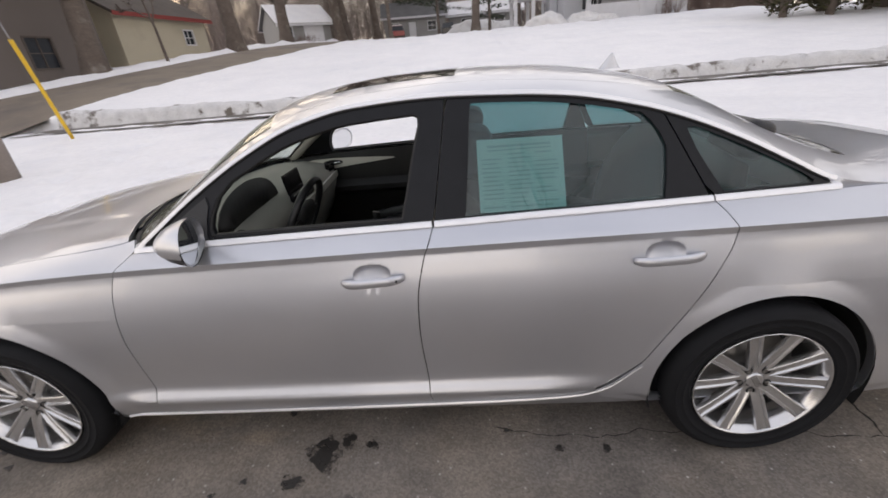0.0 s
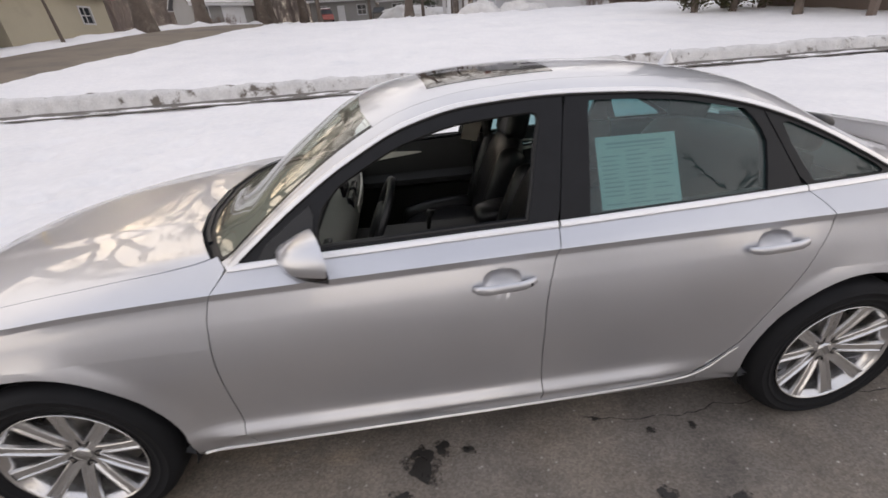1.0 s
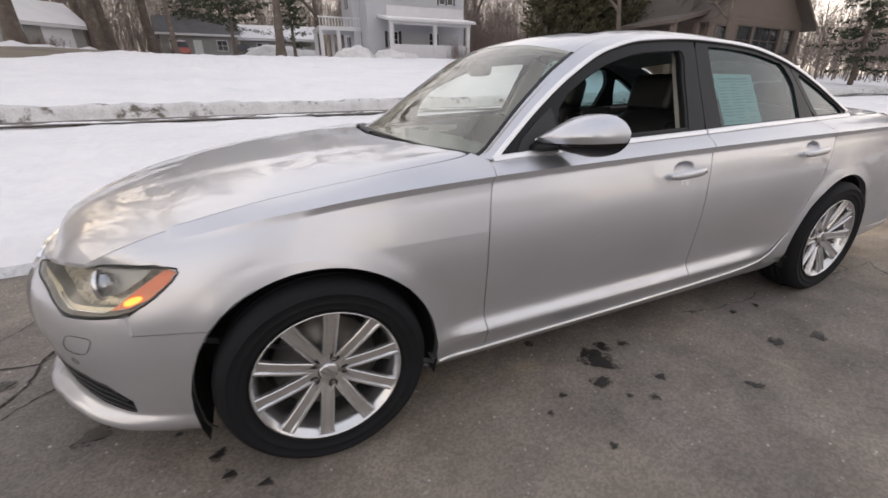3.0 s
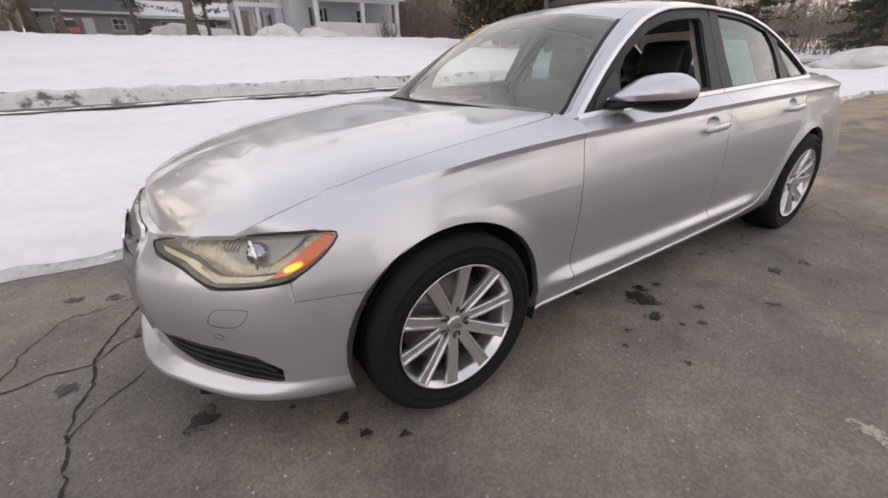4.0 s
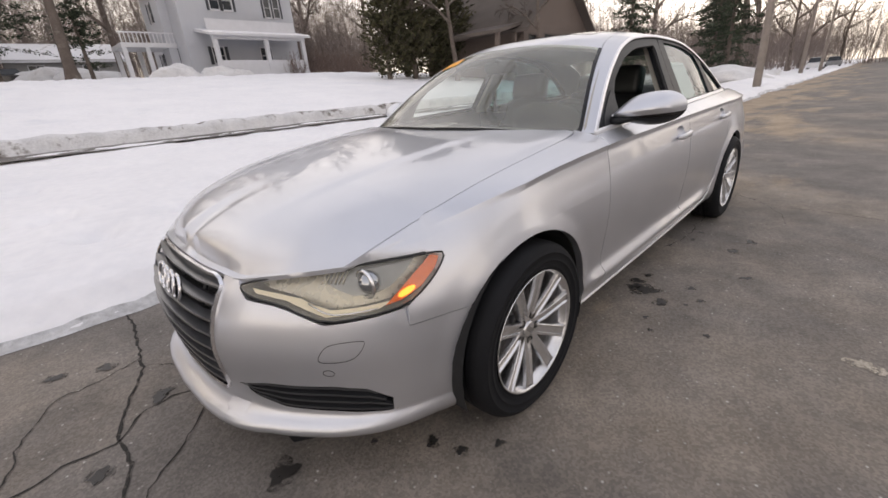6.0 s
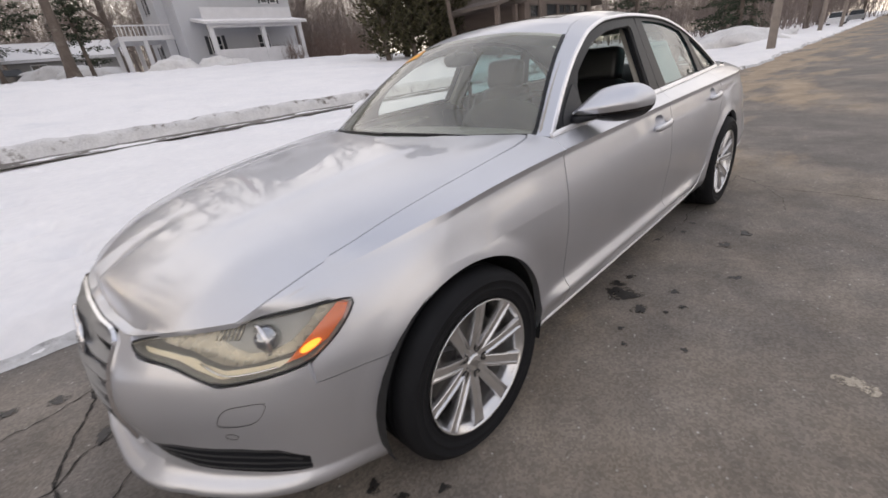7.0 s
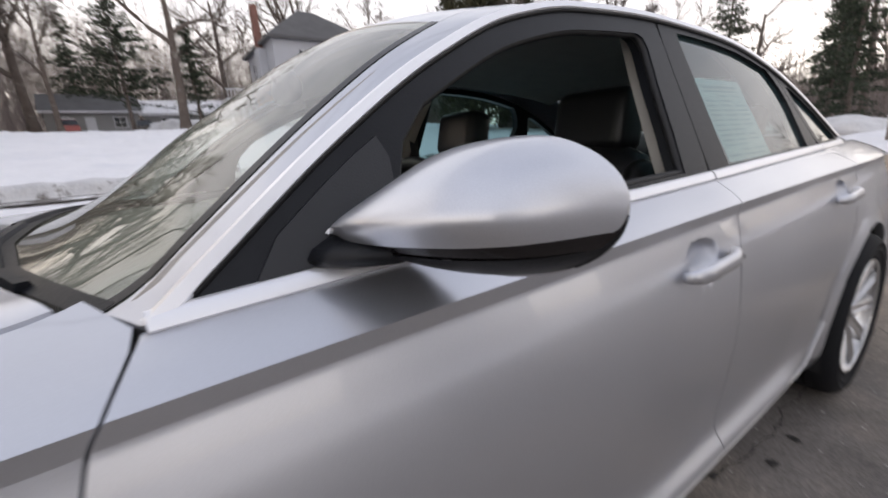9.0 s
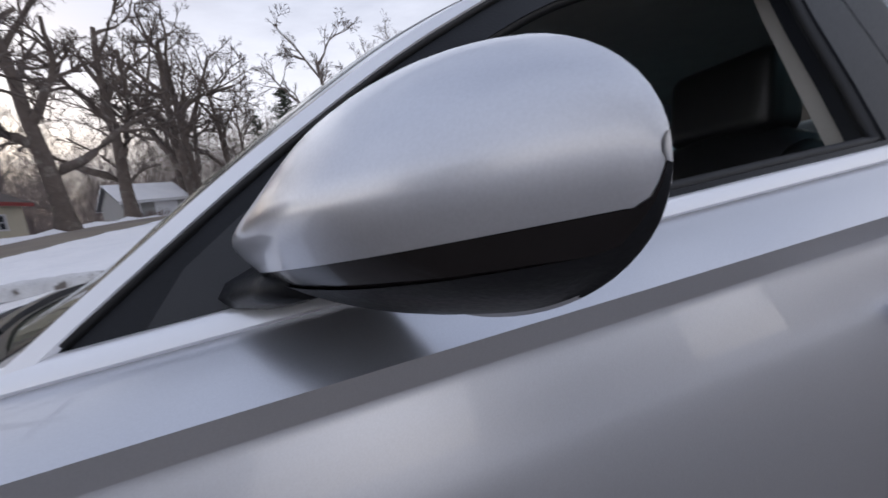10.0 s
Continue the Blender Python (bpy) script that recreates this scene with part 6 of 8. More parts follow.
# wipers
for y0, y1, x0 in ((-0.60, -0.02, 0.515), (-0.02, 0.52, 0.495)):
    pts = []
    for t in np.linspace(0, 1, 12):
        y = y0 + (y1 - y0) * t
        x = SCREEN_LOW(abs(y)) + 0.004 + 0.010 * t
        pts.append((x, y, float(top_z(x, abs(y))) + 0.004))
    v_, f_ = sweep(pts, [(-0.010, -0.006), (0.010, -0.006), (0.006, 0.006), (-0.006, 0.006)])
    mesh_part("wiper", v_, f_, BLACK_TRIM, car, "black wiper blade", sharp=30)

# ---- sheets fixed inside the windows ----
def sheet_place(off):
    return lambda x, z: (x, -(float(glass_w(x, z)) - off), z)


notice = tagged(new("window_notice", None), "white printed sheet taped inside the rear side window", "notice")
part("paper", outline_mesh(dense([(1.930, 1.020), (2.222, 1.023), (2.222, 1.243), (1.930, 1.246)], 0.05), [], sheet_place(0.016), 0.0), PAPER, notice)
rnd_ = random.Random(4)
for k_ in range(15):
    z_ = 1.226 - 0.0135 * k_
    for a_, b_ in (((1.965, 2.185),) if k_ in (0, 1) else ((1.945, 2.025), (2.035, 2.115), (2.125, 2.205))):
        if rnd_.random() < 0.14:
            continue
        e_ = b_ - rnd_.uniform(0, 0.03)
        h_ = 0.004 if k_ else 0.007
        part("print_bar", outline_mesh([(a_, z_ - h_), (e_, z_ - h_), (e_, z_), (a_, z_)], [], sheet_place(0.0145), 0.0), INK, notice)
decal = tagged(new("windscreen_decal", None), "orange price strip inside the top corner of the windscreen", "decal")
ORANGE = material("orange_print", (0.90, 0.42, 0.05), 0.6, 0, 0.06, 0, 20, 90)
rows_ = []
for w_ in np.linspace(0.33, 0.535, 8):
    rows_.append([(x, w_, float(top_z(x, w_)) + 0.0015) for x in (HEADER(w_) - 0.105, HEADER(w_) - 0.065, HEADER(w_) - 0.025)])
mesh_part("strip", [p for r in rows_ for p in r], grid_faces(8, 3), ORANGE, decal, "", False)


# ---- ground ----
STREET = lambda y: -13.0 + 0.12 * y      # near edge of the side street that climbs beside the lawn
STREET_W = 6.2
RISE = pchip([1.5, 1.9, 5.0, 9.3, 11.2, 16, 24, 36, 44, 60, 90, 200], [0.02, 0.10, 0.28, 0.46, 0.68, 1.22, 2.10, 3.30, 3.75, 4.4, 5.4, 8.0])
EDGE = lambda x: 1.62 + 0.10 * math.sin(x * 0.9) + 0.05 * math.sin(x * 2.7 + 1)


def street_k(x, y):
    """1 on the side street, 0 off it."""
    d = abs(x - (STREET(y) - STREET_W / 2)) - STREET_W / 2
    flare = max(0.0, 6.0 - y) * 0.45
    return min(1, max(0, 0.5 - (d - flare) / 0.5))


def ground_z(x, y):
    """Height of the snow-free land."""
    if y < 1.5:
        return 0.0
    k = min(1, max(0, (x - 24) / 40))
    left = 0.40 * min(1, max(0, (-4 - x) / 9)) * min(1, max(0, (y - 9) / 5))
    return float(RISE(y)) * (1 - 0.45 * k) + left


PRINTS = [(random.Random(k).uniform(-9, 8), 2.4 + 6.6 * random.Random(k + 50).random(), 0.16) for k in range(16)]
PRINTS += [(-2.9 + 0.32 * math.sin(k * 2.1) + 0.05 * k, 2.3 + 0.42 * k, 0.13) for k in range(12)]
PRINTS += [(-5.4 + 0.75 * k, 3.2 + 0.5 * math.sin(k * 1.7) + 0.35 * (k % 2), 0.14) for k in range(9)]
PRINTS += [(4.0 - 0.55 * k + 0.3 * (k % 2), 13.2 + 0.35 * k, 0.17) for k in range(14)]


def path_edge(x):
    """The far edge of the cleared path."""
    return 11.0 + 0.14 * noise.noise((x * 0.8, 7.7, 0)) + 0.09 * noise.noise((x * 2.9, 1.7, 0))


def snow_z(x, y):
    e = EDGE(x)
    if y < e:
        return -0.06
    z = ground_z(x, y)
    bank = 0.11 * math.exp(-((y - e - 0.5) / 0.45) ** 2) * (0.6 + 0.5 * noise.noise((x * 0.7, 3.1, 0)))
    n = 0.05 * noise.noise((x * 0.55, y * 0.55, 0)) + 0.034 * noise.noise((x * 2.3, y * 2.3, 4.0)) + 0.014 * noise.noise((x * 6, y * 6, 2.0))
    rise = min(1.0, (y - e) / 0.22)
    far = 1 + min(3, max(0, y - 12) / 14) 
    z += (0.05 + bank) * rise + n * rise * far
    if x > 18:
        z += 0.45 * math.exp(-((y - 3.6) / 1.0) ** 2) * math.exp(-((x - 33) / 6.0) ** 2)
    # trodden path, cut down to the paving
    walk_edge = 0.14 * noise.noise((x * 0.8, 7.7, 0)) + 0.09 * noise.noise((x * 2.9, 1.7, 0)) + 0.05 * noise.noise((x * 7, y * 5, 0))
    lo, hi = 9.75 + 0.6 * walk_edge, 11.0 + walk_edge
    k = min(1, max(0, (y - lo + 0.25) / 0.35)) * min(1, max(0, (hi + 0.12 - y) / 0.24))
    k = k * k * (3 - 2 * k)
    bare = min(1, max(0, (y - hi + 0.80 + 0.25 * noise.noise((x * 0.5, 4.4, 0))) / 0.2))
    z -= 0.085 * math.exp(-((y - lo + 0.25) / 0.6) ** 2)
    floor_z = ground_z(0, 9.6) + 0.005 - 0.085 * bare + 0.05 * noise.noise((x * 0.9, y * 2.6, 0)) + 0.02 * noise.noise((x * 5, y * 5, 1))
    if y >= hi:
        z += 0.05 * math.exp(-(y - hi) / 1.4) * (1 + 0.5 * noise.noise((x * 1.3, 0, 9)))
    z = z * (1 - k) + floor_z * k
    if -11.2 < x < 70:
        z -= 0.13 * min(1, max(0, (y - hi + 0.12) / 0.10)) * min(1, max(0, (hi + 0.52 - y) / 0.18))
    for fx, fy, fr in PRINTS:
        if abs(x - fx) < 1 and abs(y - fy) < 1:
            z -= 0.15 * math.exp(-((x - fx) / fr) ** 2 - ((y - fy) / (fr * 1.2)) ** 2)
    k = street_k(x, y)
    if k > 0:
        z = z * (1 - k) + (ground_z(x, y) - 0.10) * k
    d = STREET(y) - STREET_W - x
    if 0 < d < 3 and y > 6:
        z += 0.30 * math.exp(-((d - 0.9) / 0.6) ** 2) * (0.8 + 0.5 * noise.noise((y * 0.6, 0, 0)))
    return z


def sheet(name, xs, ys, fz, mat, label, category):
    v = [(x, y, fz(x, y)) for x in xs for y in ys]
    ob = mesh_part(name, v, grid_faces(len(xs), len(ys)), mat)
    return tagged(ob, label, category, kind="structure")


def spaced(a, b, first, grow):
    out, step = [a], first
    while out[-1] < b:
        out.append(out[-1] + step)
        step *= grow
    return out


near_x = list(np.arange(-14, 16, 0.11))
xs_ = [-x for x in spaced(14, 420, 0.2, 1.09)][::-1] + near_x[1:] + spaced(16, 420, 0.2, 1.09)
ys_ = list(np.arange(1.30, 2.6, 0.05)) + list(np.arange(2.6, 9.4, 0.12)) + list(np.arange(9.4, 11.8, 0.05)) + list(spaced(11.8, 400, 0.15, 1.055))
sheet("snow_ground", xs_, ys_, snow_z, SNOW, "snow-covered verge and lawn rising to the houses", "snow")

road = mesh_part("road", [(-420, -420, 0), (420, -420, 0), (420, 1.9, 0), (-420, 1.9, 0)], [(0, 1, 2, 3)], ASPHALT, None, "", False)
tagged(road, "worn grey asphalt road with cracks and oil spots", "road", kind="structure")
far_snow = sheet("snow_ground_south", spaced(-420, 420, 12, 1.0), [-y for y in spaced(7.5, 420, 0.5, 1.15)][::-1], lambda x, y: 0.06 + 0.25 * min(1, max(0, (-7.5 - y) / 3)) + 0.02 * noise.noise((x, y, 0)), SNOW, "snow-covered verge across the road", "snow")
walk_v = [(x, y, ground_z(0, 9.6) + 0.004) for x in np.arange(-11.5, 60, 0.5) for y in (9.5, 11.3)]
tagged(mesh_part("sidewalk", walk_v, grid_faces(len(walk_v) // 2, 2), WET_WALK, None, "", False), "wet paved path cut through the snow", "sidewalk", kind="structure")
sv_ = []
for y in list(np.arange(1.6, 12, 0.4)) + spaced(12, 110, 0.8, 1.06):
    fl = max(0.0, 6.0 - y) * 0.45
    for t in np.linspace(-0.03, 1.03, 7):
        x = STREET(y) + fl - (STREET_W + 2 * fl) * t
        sv_.append((x, y, ground_z(x, y) + 0.012 + 0.05 * math.sin(math.pi * min(1, max(0, t)))))
tagged(mesh_part("side_street", sv_, grid_faces(len(sv_) // 7, 7, flip=True), SIDE_ROAD), "sandy brown side street climbing past the lawn", "street", kind="structure")


# ---- cracks and spots on the road ----
def crack(points, width, seed):
    rnd = random.Random(seed)
    pts = dense(points, 0.035, False)
    v, n = [], len(pts)
    for i, p in enumerate(pts):
        a, b = np.array(pts[max(0, i - 1)]), np.array(pts[min(n - 1, i + 1)])
        d = (b - a) / (np.linalg.norm(b - a) or 1)
        side = np.array((-d[1], d[0]))
        c = np.array(p) + side * (rnd.uniform(-0.007, 0.007) + 0.016 * noise.noise((p[0] * 9, p[1] * 9, seed)))
        w = 0.62 * width * rnd.uniform(0.45, 1.25) * (0.15 if i in (0, n - 1) else 1)
        v += [(*(c - side * w), 0.0035), (*(c + side * w), 0.0035)]
    return tagged(mesh_part("road_crack", v, [(2 * i, 2 * i + 2, 2 * i + 3, 2 * i + 1) for i in range(n - 1)], CRACK, road, "", False))


def spot(x, y, r, seed, mat, z=0.0038, stretch_=1.0, name="oil_spot"):
    rnd = random.Random(seed)
    n = 22
    ph = [rnd.uniform(0, 6.28) for _ in range(4)]
    v = [(x, y, z)]
    for i in range(n):
        a = 2 * math.pi * i / n
        k = r * (1 + 0.28 * math.sin(2 * a + ph[0]) + 0.2 * math.sin(3 * a + ph[1]) + 0.14 * math.sin(5 * a + ph[2]) + 0.08 * math.sin(9 * a + ph[3]))
        v.append((x + k * math.cos(a) * stretch_, y + k * math.sin(a), z))
    return mesh_part(name, v, [(0, 1 + i, 1 + (i + 1) % n) for i in range(n)], mat, road, "", False)


# dirty bank of cleared snow along the far edge of the path, its shade painted in too
bank_v, bank_x = [], list(np.arange(-11.2, 26, 0.07)) + list(np.arange(26, 70, 0.3))
for x in bank_x:
    e = path_edge(x) + 0.03 * noise.noise((x * 6, 2, 0))
    low, top = ground_z(0, 9.6) - 0.03, snow_z(x, e + 0.75) - 0.01
    for k, (dy, f) in enumerate(((-0.10, 0.0), (-0.05, 0.18), (0.0, 0.5), (0.05, 0.85), (0.13, 0.98), (0.26, 1.02), (0.42, 1.0), (0.60, 0.9))):
        y = e + dy + 0.04 * noise.noise((x * 4, k * 1.7, 5))
        bank_v.append((x, y, low + (top - low) * f + 0.025 * noise.noise((x * 2.2, y * 5, k * 0.3)) * (k > 0) - (0.06 if k == 7 else 0)))
tagged(mesh_part("snow_bank", bank_v, grid_faces(len(bank_x), 8), SNOW_BANK), "dirty grey snow bank along the cleared path", "snow bank", kind="structure")

# trodden, dirty rim of the snow along the road
rim_v, rim_x = [], list(np.arange(-13.5, 16, 0.06)) + list(np.arange(16, 60, 0.3))
for x in rim_x:
    e = EDGE(x) + 0.03 * noise.noise((x * 4, 8, 0))
    wide = 0.06 + 0.05 * noise.noise((x * 1.7, 3, 0)) + 0.04 * noise.noise((x * 7, 3, 2))
    for k, (dy, up) in enumerate(((-0.05, 0.0), (0.0, 0.012), (wide * 0.5, 0.014), (wide, -0.012))):
        y = e + dy
        rim_v.append((x, y, max(0.003, snow_z(x, y)) + up + 0.006 * noise.noise((x * 9, k * 2.0, 0)) * (0 < k < 3)))
tagged(mesh_part("slush_rim", rim_v, grid_faces(len(rim_x), 4), SLUSH), "dirty slush rim between snow and road", "snow", kind="structure")

for k_, pts_ in enumerate((
        [(-0.97, 1.5), (-0.97, 1.36), (-1.0, 0.97), (-1.03, 0.69), (-1.13, 0.44), (-1.20, 0.23), (-1.19, 0.02), (-1.24, -0.15), (-1.22, -0.5), (-1.3, -0.9)],
        [(-1.0, 0.81), (-1.18, 0.73), (-1.34, 0.74), (-1.47, 0.52), (-1.52, 0.32), (-1.6, 0.0)],
        [(-0.80, 0.30), (-0.88, 0.29), (-0.99, 0.33), (-1.10, 0.30), (-1.21, 0.18), (-1.34, 0.21), (-1.45, 0.18), (-1.6, 0.19), (-1.9, 0.3)],
        [(-0.80, 0.30), (-0.86, 0.21), (-0.98, 0.03), (-1.08, -0.06), (-1.19, -0.18), (-1.24, -0.3)],
        [(-0.99, 0.69), (-0.91, 0.55), (-0.84, 0.44), (-0.7, 0.4)],
        [(1.94, -0.78), (2.16, -0.83), (2.39, -0.84), (2.57, -0.81), (2.72, -0.83), (3.06, -0.84), (3.29, -0.86), (3.50, -0.88), (3.77, -0.87)],
        [(3.48, -0.2), (3.51, -0.66), (3.51, -0.77), (3.49, -0.87)],
        [(3.77, -0.87), (3.64, -1.0), (3.51, -1.12), (3.45, -1.30), (3.44, -1.62), (3.37, -1.96), (3.4, -2.6), (3.3, -3.4)],
        [(3.51, -1.12), (3.20, -1.30), (2.9, -1.36)])):
    crack(pts_, (0.011, 0.006, 0.008, 0.006, 0.005, 0.0035, 0.008, 0.006, 0.003)[k_], k_)
for k_, (x, y, r) in enumerate(((1.205, -0.905, 0.055), (1.105, -1.03, 0.03), (1.295, -0.83, 0.028), (1.19, -0.84, 0.024), (1.405, -0.855, 0.018), (2.21, -0.895, 0.014), (2.40, -0.90, 0.014), (2.0, -0.80, 0.01), (1.37, -1.11, 0.018), (2.11, -1.17, 0.028), (1.69, -1.32, 0.022),
                                (0.90, -1.02, 0.012), (0.79, -1.08, 0.010), (1.24, -1.19, 0.014), (-0.40, -0.745, 0.020), (2.36, -1.23, 0.03), (-0.83, -0.45, 0.040), (-0.54, -0.58, 0.01), (-0.36, -0.85, 0.016), (0.98, -0.66, 0.02), (1.15, -1.14, 0.01), (-0.25, -0.93, 0.014), (-1.02, 0.37, 0.035), (-1.28, 0.05, 0.03), (-1.16, 0.85, 0.03), (-1.35, 0.95, 0.03), (0.9, -1.3, 0.012))):
    spot(x, y, r, k_, OIL, 0.0040 + 0.0002 * (k_ % 5))
    spot(x + 0.1 * r, y, 1.35 * r, k_ + 40, OIL_RIM, 0.0026 + 0.0001 * (k_ % 5))
SAND = stain("pale_sand", (0.50, 0.44, 0.36), 0.95, 0.9, 26.0, (0.38, 0.52))
spot(1.05, -1.84, 0.055, 77, SAND, 0.003, 0.8, "pale_patch")
spot(0.80, -1.98, 0.02, 78, SAND, 0.003, 1.2, "pale_patch")

# ---- trees ----
BARK = material("bark", (0.115, 0.092, 0.078), 0.95, 0, 0.35, 0.02, 2.0, 14.0, patch=(0.22, 0.20, 0.18), patch_size=1.5, patch_cut=(0.55, 0.7))
TWIG = material("twigs", (0.10, 0.078, 0.068), 0.95, 0, 0.25, 0, 3, 20)
NEEDLE = material("needles", (0.030, 0.045, 0.028), 0.85, 0, 0.4, 0, 1.2, 8.0, tint=(0.055, 0.070, 0.040), island=0.35)
CEDAR = material("cedar_leaf", (0.045, 0.050, 0.024), 0.9, 0, 0.4, 0, 1.0, 8.0, tint=(0.085, 0.075, 0.035), island=0.35)
# far stems: the haze of distance is put into this paler bark
HAZED_BARK = material("hazed_bark", (0.20, 0.165, 0.150), 0.95, 0, 0.25, 0, 0.3, 4)
BRUSH = material("bare_brush", (0.17, 0.12, 0.10), 0.95, 0, 0.25, 0, 2, 20)


def tube(verts, faces, pts, radii, n):
    base = len(verts)
    for i, p in enumerate(pts):
        d = (pts[min(i + 1, len(pts) - 1)] - pts[max(i - 1, 0)]).normalized()
        a = d.orthogonal().normalized()
        b = d.cross(a)
        for k in range(n):
            q = 2 * math.pi * k / n
            verts.append(p + (a * math.cos(q) + b * math.sin(q)) * radii[i])
    for i in range(len(pts) - 1):
        for k in range(n):
            faces.append((base + i * n + k, base + i * n + (k + 1) % n, base + (i + 1) * n + (k + 1) % n, base + (i + 1) * n + k))


def limb(rnd, start, way, length, r0, r1, steps, wobble, lift):
    pts, d = [start.copy()], way.normalized()
    for _ in range(steps):
        d = (d + Vector((rnd.uniform(-1, 1), rnd.uniform(-1, 1), rnd.uniform(-1, 1))) * wobble + Vector((0, 0, lift))).normalized()
        pts.append(pts[-1] + d * length / steps)
    return pts, [r0 + (r1 - r0) * i / steps for i in range(steps + 1)]


def bare_tree_data(seed, height=19, trunk_r=0.42, fork=0.30, spread=0.75, limbs=6, twins=1, fine=7):
    """Meshes of a leafless tree: the trunk with its limbs, and the fine twigs."""
    rnd = random.Random(seed)
    tv, tf, cv, cf = [], [], [], []

    def grow(pts, radii, level, length):
        count = (0, limbs, 7, 7, fine)[level]
        for k in range(count):
            t = rnd.uniform(0.30, 1.0) if level > 1 else fork + (1 - fork) * (k + rnd.random()) / count
            i = min(int(t * (len(pts) - 1)), len(pts) - 2)
            p = pts[i].lerp(pts[i + 1], t * (len(pts) - 1) - i)
            d = (pts[i + 1] - pts[i]).normalized()
            a = rnd.uniform(0, 6.283) if level > 1 else 6.283 * k * 0.38 + rnd.uniform(-0.5, 0.5)
            o = d.orthogonal().normalized()
            o = Matrix.Rotation(a, 3, d) @ o
            way = d * rnd.uniform(0.45, 0.9) + o * spread * rnd.uniform(0.7, 1.2)
            ln = length * rnd.uniform(0.55, 0.95) * (1.15 - 0.45 * t)
            r = radii[i] * (0.74 if level == 1 else 0.60)
            if level >= 3:
                q, w = limb(rnd, p, way, ln, max(r, 0.019), 0.009, 3, 0.22, 0.03)
                tube(cv, cf, q, w, 3)
            else:
                q, w = limb(rnd, p, way, ln, r, r * 0.32, 8 if level == 1 else 5, 0.27, 0.05 if level == 1 else 0.03)
                tube(tv, tf, q, w, 7 if level == 1 else 5)
            if level < 4:
                grow(q, w, level + 1, ln * (0.62 if level == 1 else 0.55 if level == 2 else 0.5))
    for k in range(twins):
        lean = Vector((rnd.uniform(-0.08, 0.08) + (k - (twins - 1) / 2) * 0.16, rnd.uniform(-0.05, 0.05), 1))
        pts, radii = limb(rnd, Vector(((k - (twins - 1) / 2) * trunk_r * 1.7, 0, -0.3)), lean, height * 0.72, trunk_r, trunk_r * 0.30, 10, 0.06, 0.03)
        radii[0] *= 1.45
        tube(tv, tf, pts, radii, 12)
        grow(pts, radii, 1, height * 0.50)
    return mesh_data("trunk", tv, tf, BARK), mesh_data("crown", cv, cf, TWIG)


def conifer_data(seed, height=14, base_r=3.2, bare=0.08, mat=None, droop=-0.25, count=26, gaps=0.2):
    """Meshes of a needle tree: trunk, and boughs set with many small needle clumps."""
    rnd = random.Random(seed)
    tv, tf, cv, cf = [], [], [], []
    pts, radii = limb(rnd, Vector((0, 0, -0.3)), Vector((0, 0, 1)), height, 0.20, 0.03, 8, 0.02, 0.05)
    tube(tv, tf, pts, radii, 8)
    tiers = count
    for k in range(tiers):
        t = bare + (0.99 - bare) * (k / tiers) ** 0.9
        reach = base_r * (1 - t) ** 0.8 * rnd.uniform(0.75, 1.1) + 0.25
        for j in range(rnd.randint(6, 8)):
            if rnd.random() < gaps:
                continue
            a = rnd.uniform(0, 6.283)
            d = Vector((math.cos(a), math.sin(a), droop + rnd.uniform(-0.12, 0.12)))
            q, w = limb(rnd, Vector((0, 0, t * height)), d, reach * rnd.uniform(0.7, 1.1), 0.03, 0.008, 4, 0.10, 0.05)
            tube(tv, tf, q, w, 3)
            n = int(16 + reach * 14)
            for _ in range(n):
                u = rnd.uniform(0.12, 1.0) * 4
                i = min(int(u), 3)
                p = q[i].lerp(q[i + 1], u - i) + Vector((rnd.gauss(0, 0.15), rnd.gauss(0, 0.15), rnd.gauss(-0.04, 0.10)))
                s = rnd.uniform(0.10, 0.26)
                e1 = (d + Vector((rnd.gauss(0, 0.6), rnd.gauss(0, 0.6), rnd.gauss(-0.1, 0.4)))).normalized() * s
                e2 = e1.cross(Vector((rnd.gauss(0, 1), rnd.gauss(0, 1), rnd.gauss(0, 1)))).normalized() * s * 0.32
                b = len(cv)
                cv += [p - e1 * 0.5, p + e2, p + e1, p - e2]
                cf.append((b, b + 1, b + 2, b + 3))
    return mesh_data("trunk", tv, tf, BARK), mesh_data("needles", cv, cf, mat or NEEDLE, False)


def plant(name, data, x, y, label, category, turn=0, size=1.0, group="", z=None, crown="crown"):
    t = thing(name, label, category, pose(x, y, ground_z(x, y) + 0.03 if z is None else z, 0, 0, turn) @ Matrix.Scale(size, 4), group)
    a, b = new("trunk", data[0]), new(crown, data[1])
    a.parent = b.parent = t
    return t


OAKS = [bare_tree_data(1, 20, 0.50, 0.20, 0.85, 8), bare_tree_data(2, 18, 0.40, 0.35, 0.7, 6), bare_tree_data(3, 21, 0.50, 0.22, 0.8, 6, 2), bare_tree_data(5, 16, 0.24, 0.40, 0.6, 5)]
FAR_TREES = [bare_tree_data(21, 19, 0.40, 0.28, 0.75, 6, 1, 3), bare_tree_data(22, 17, 0.30, 0.34, 0.7, 6, 1, 3), bare_tree_data(23, 20, 0.36, 0.30, 0.8, 6, 2, 2)]
SLIM = bare_tree_data(8, 9, 0.11, 0.35, 0.5, 6)
SPRUCE = [conifer_data(11, 15, 3.6, 0.10), conifer_data(12, 11, 2.6, 0.14, droop=-0.1, gaps=0.35)]
WIDE_PINE = conifer_data(13, 14, 6.0, 0.22, droop=0.04, count=24, gaps=0.08)
CEDARS = conifer_data(14, 12, 2.3, 0.02, CEDAR, 0.55, 34, 0.05)
T_BIG, T_MID = "large bare deciduous tree with grey-brown bark", "bare deciduous tree with thin twigs"
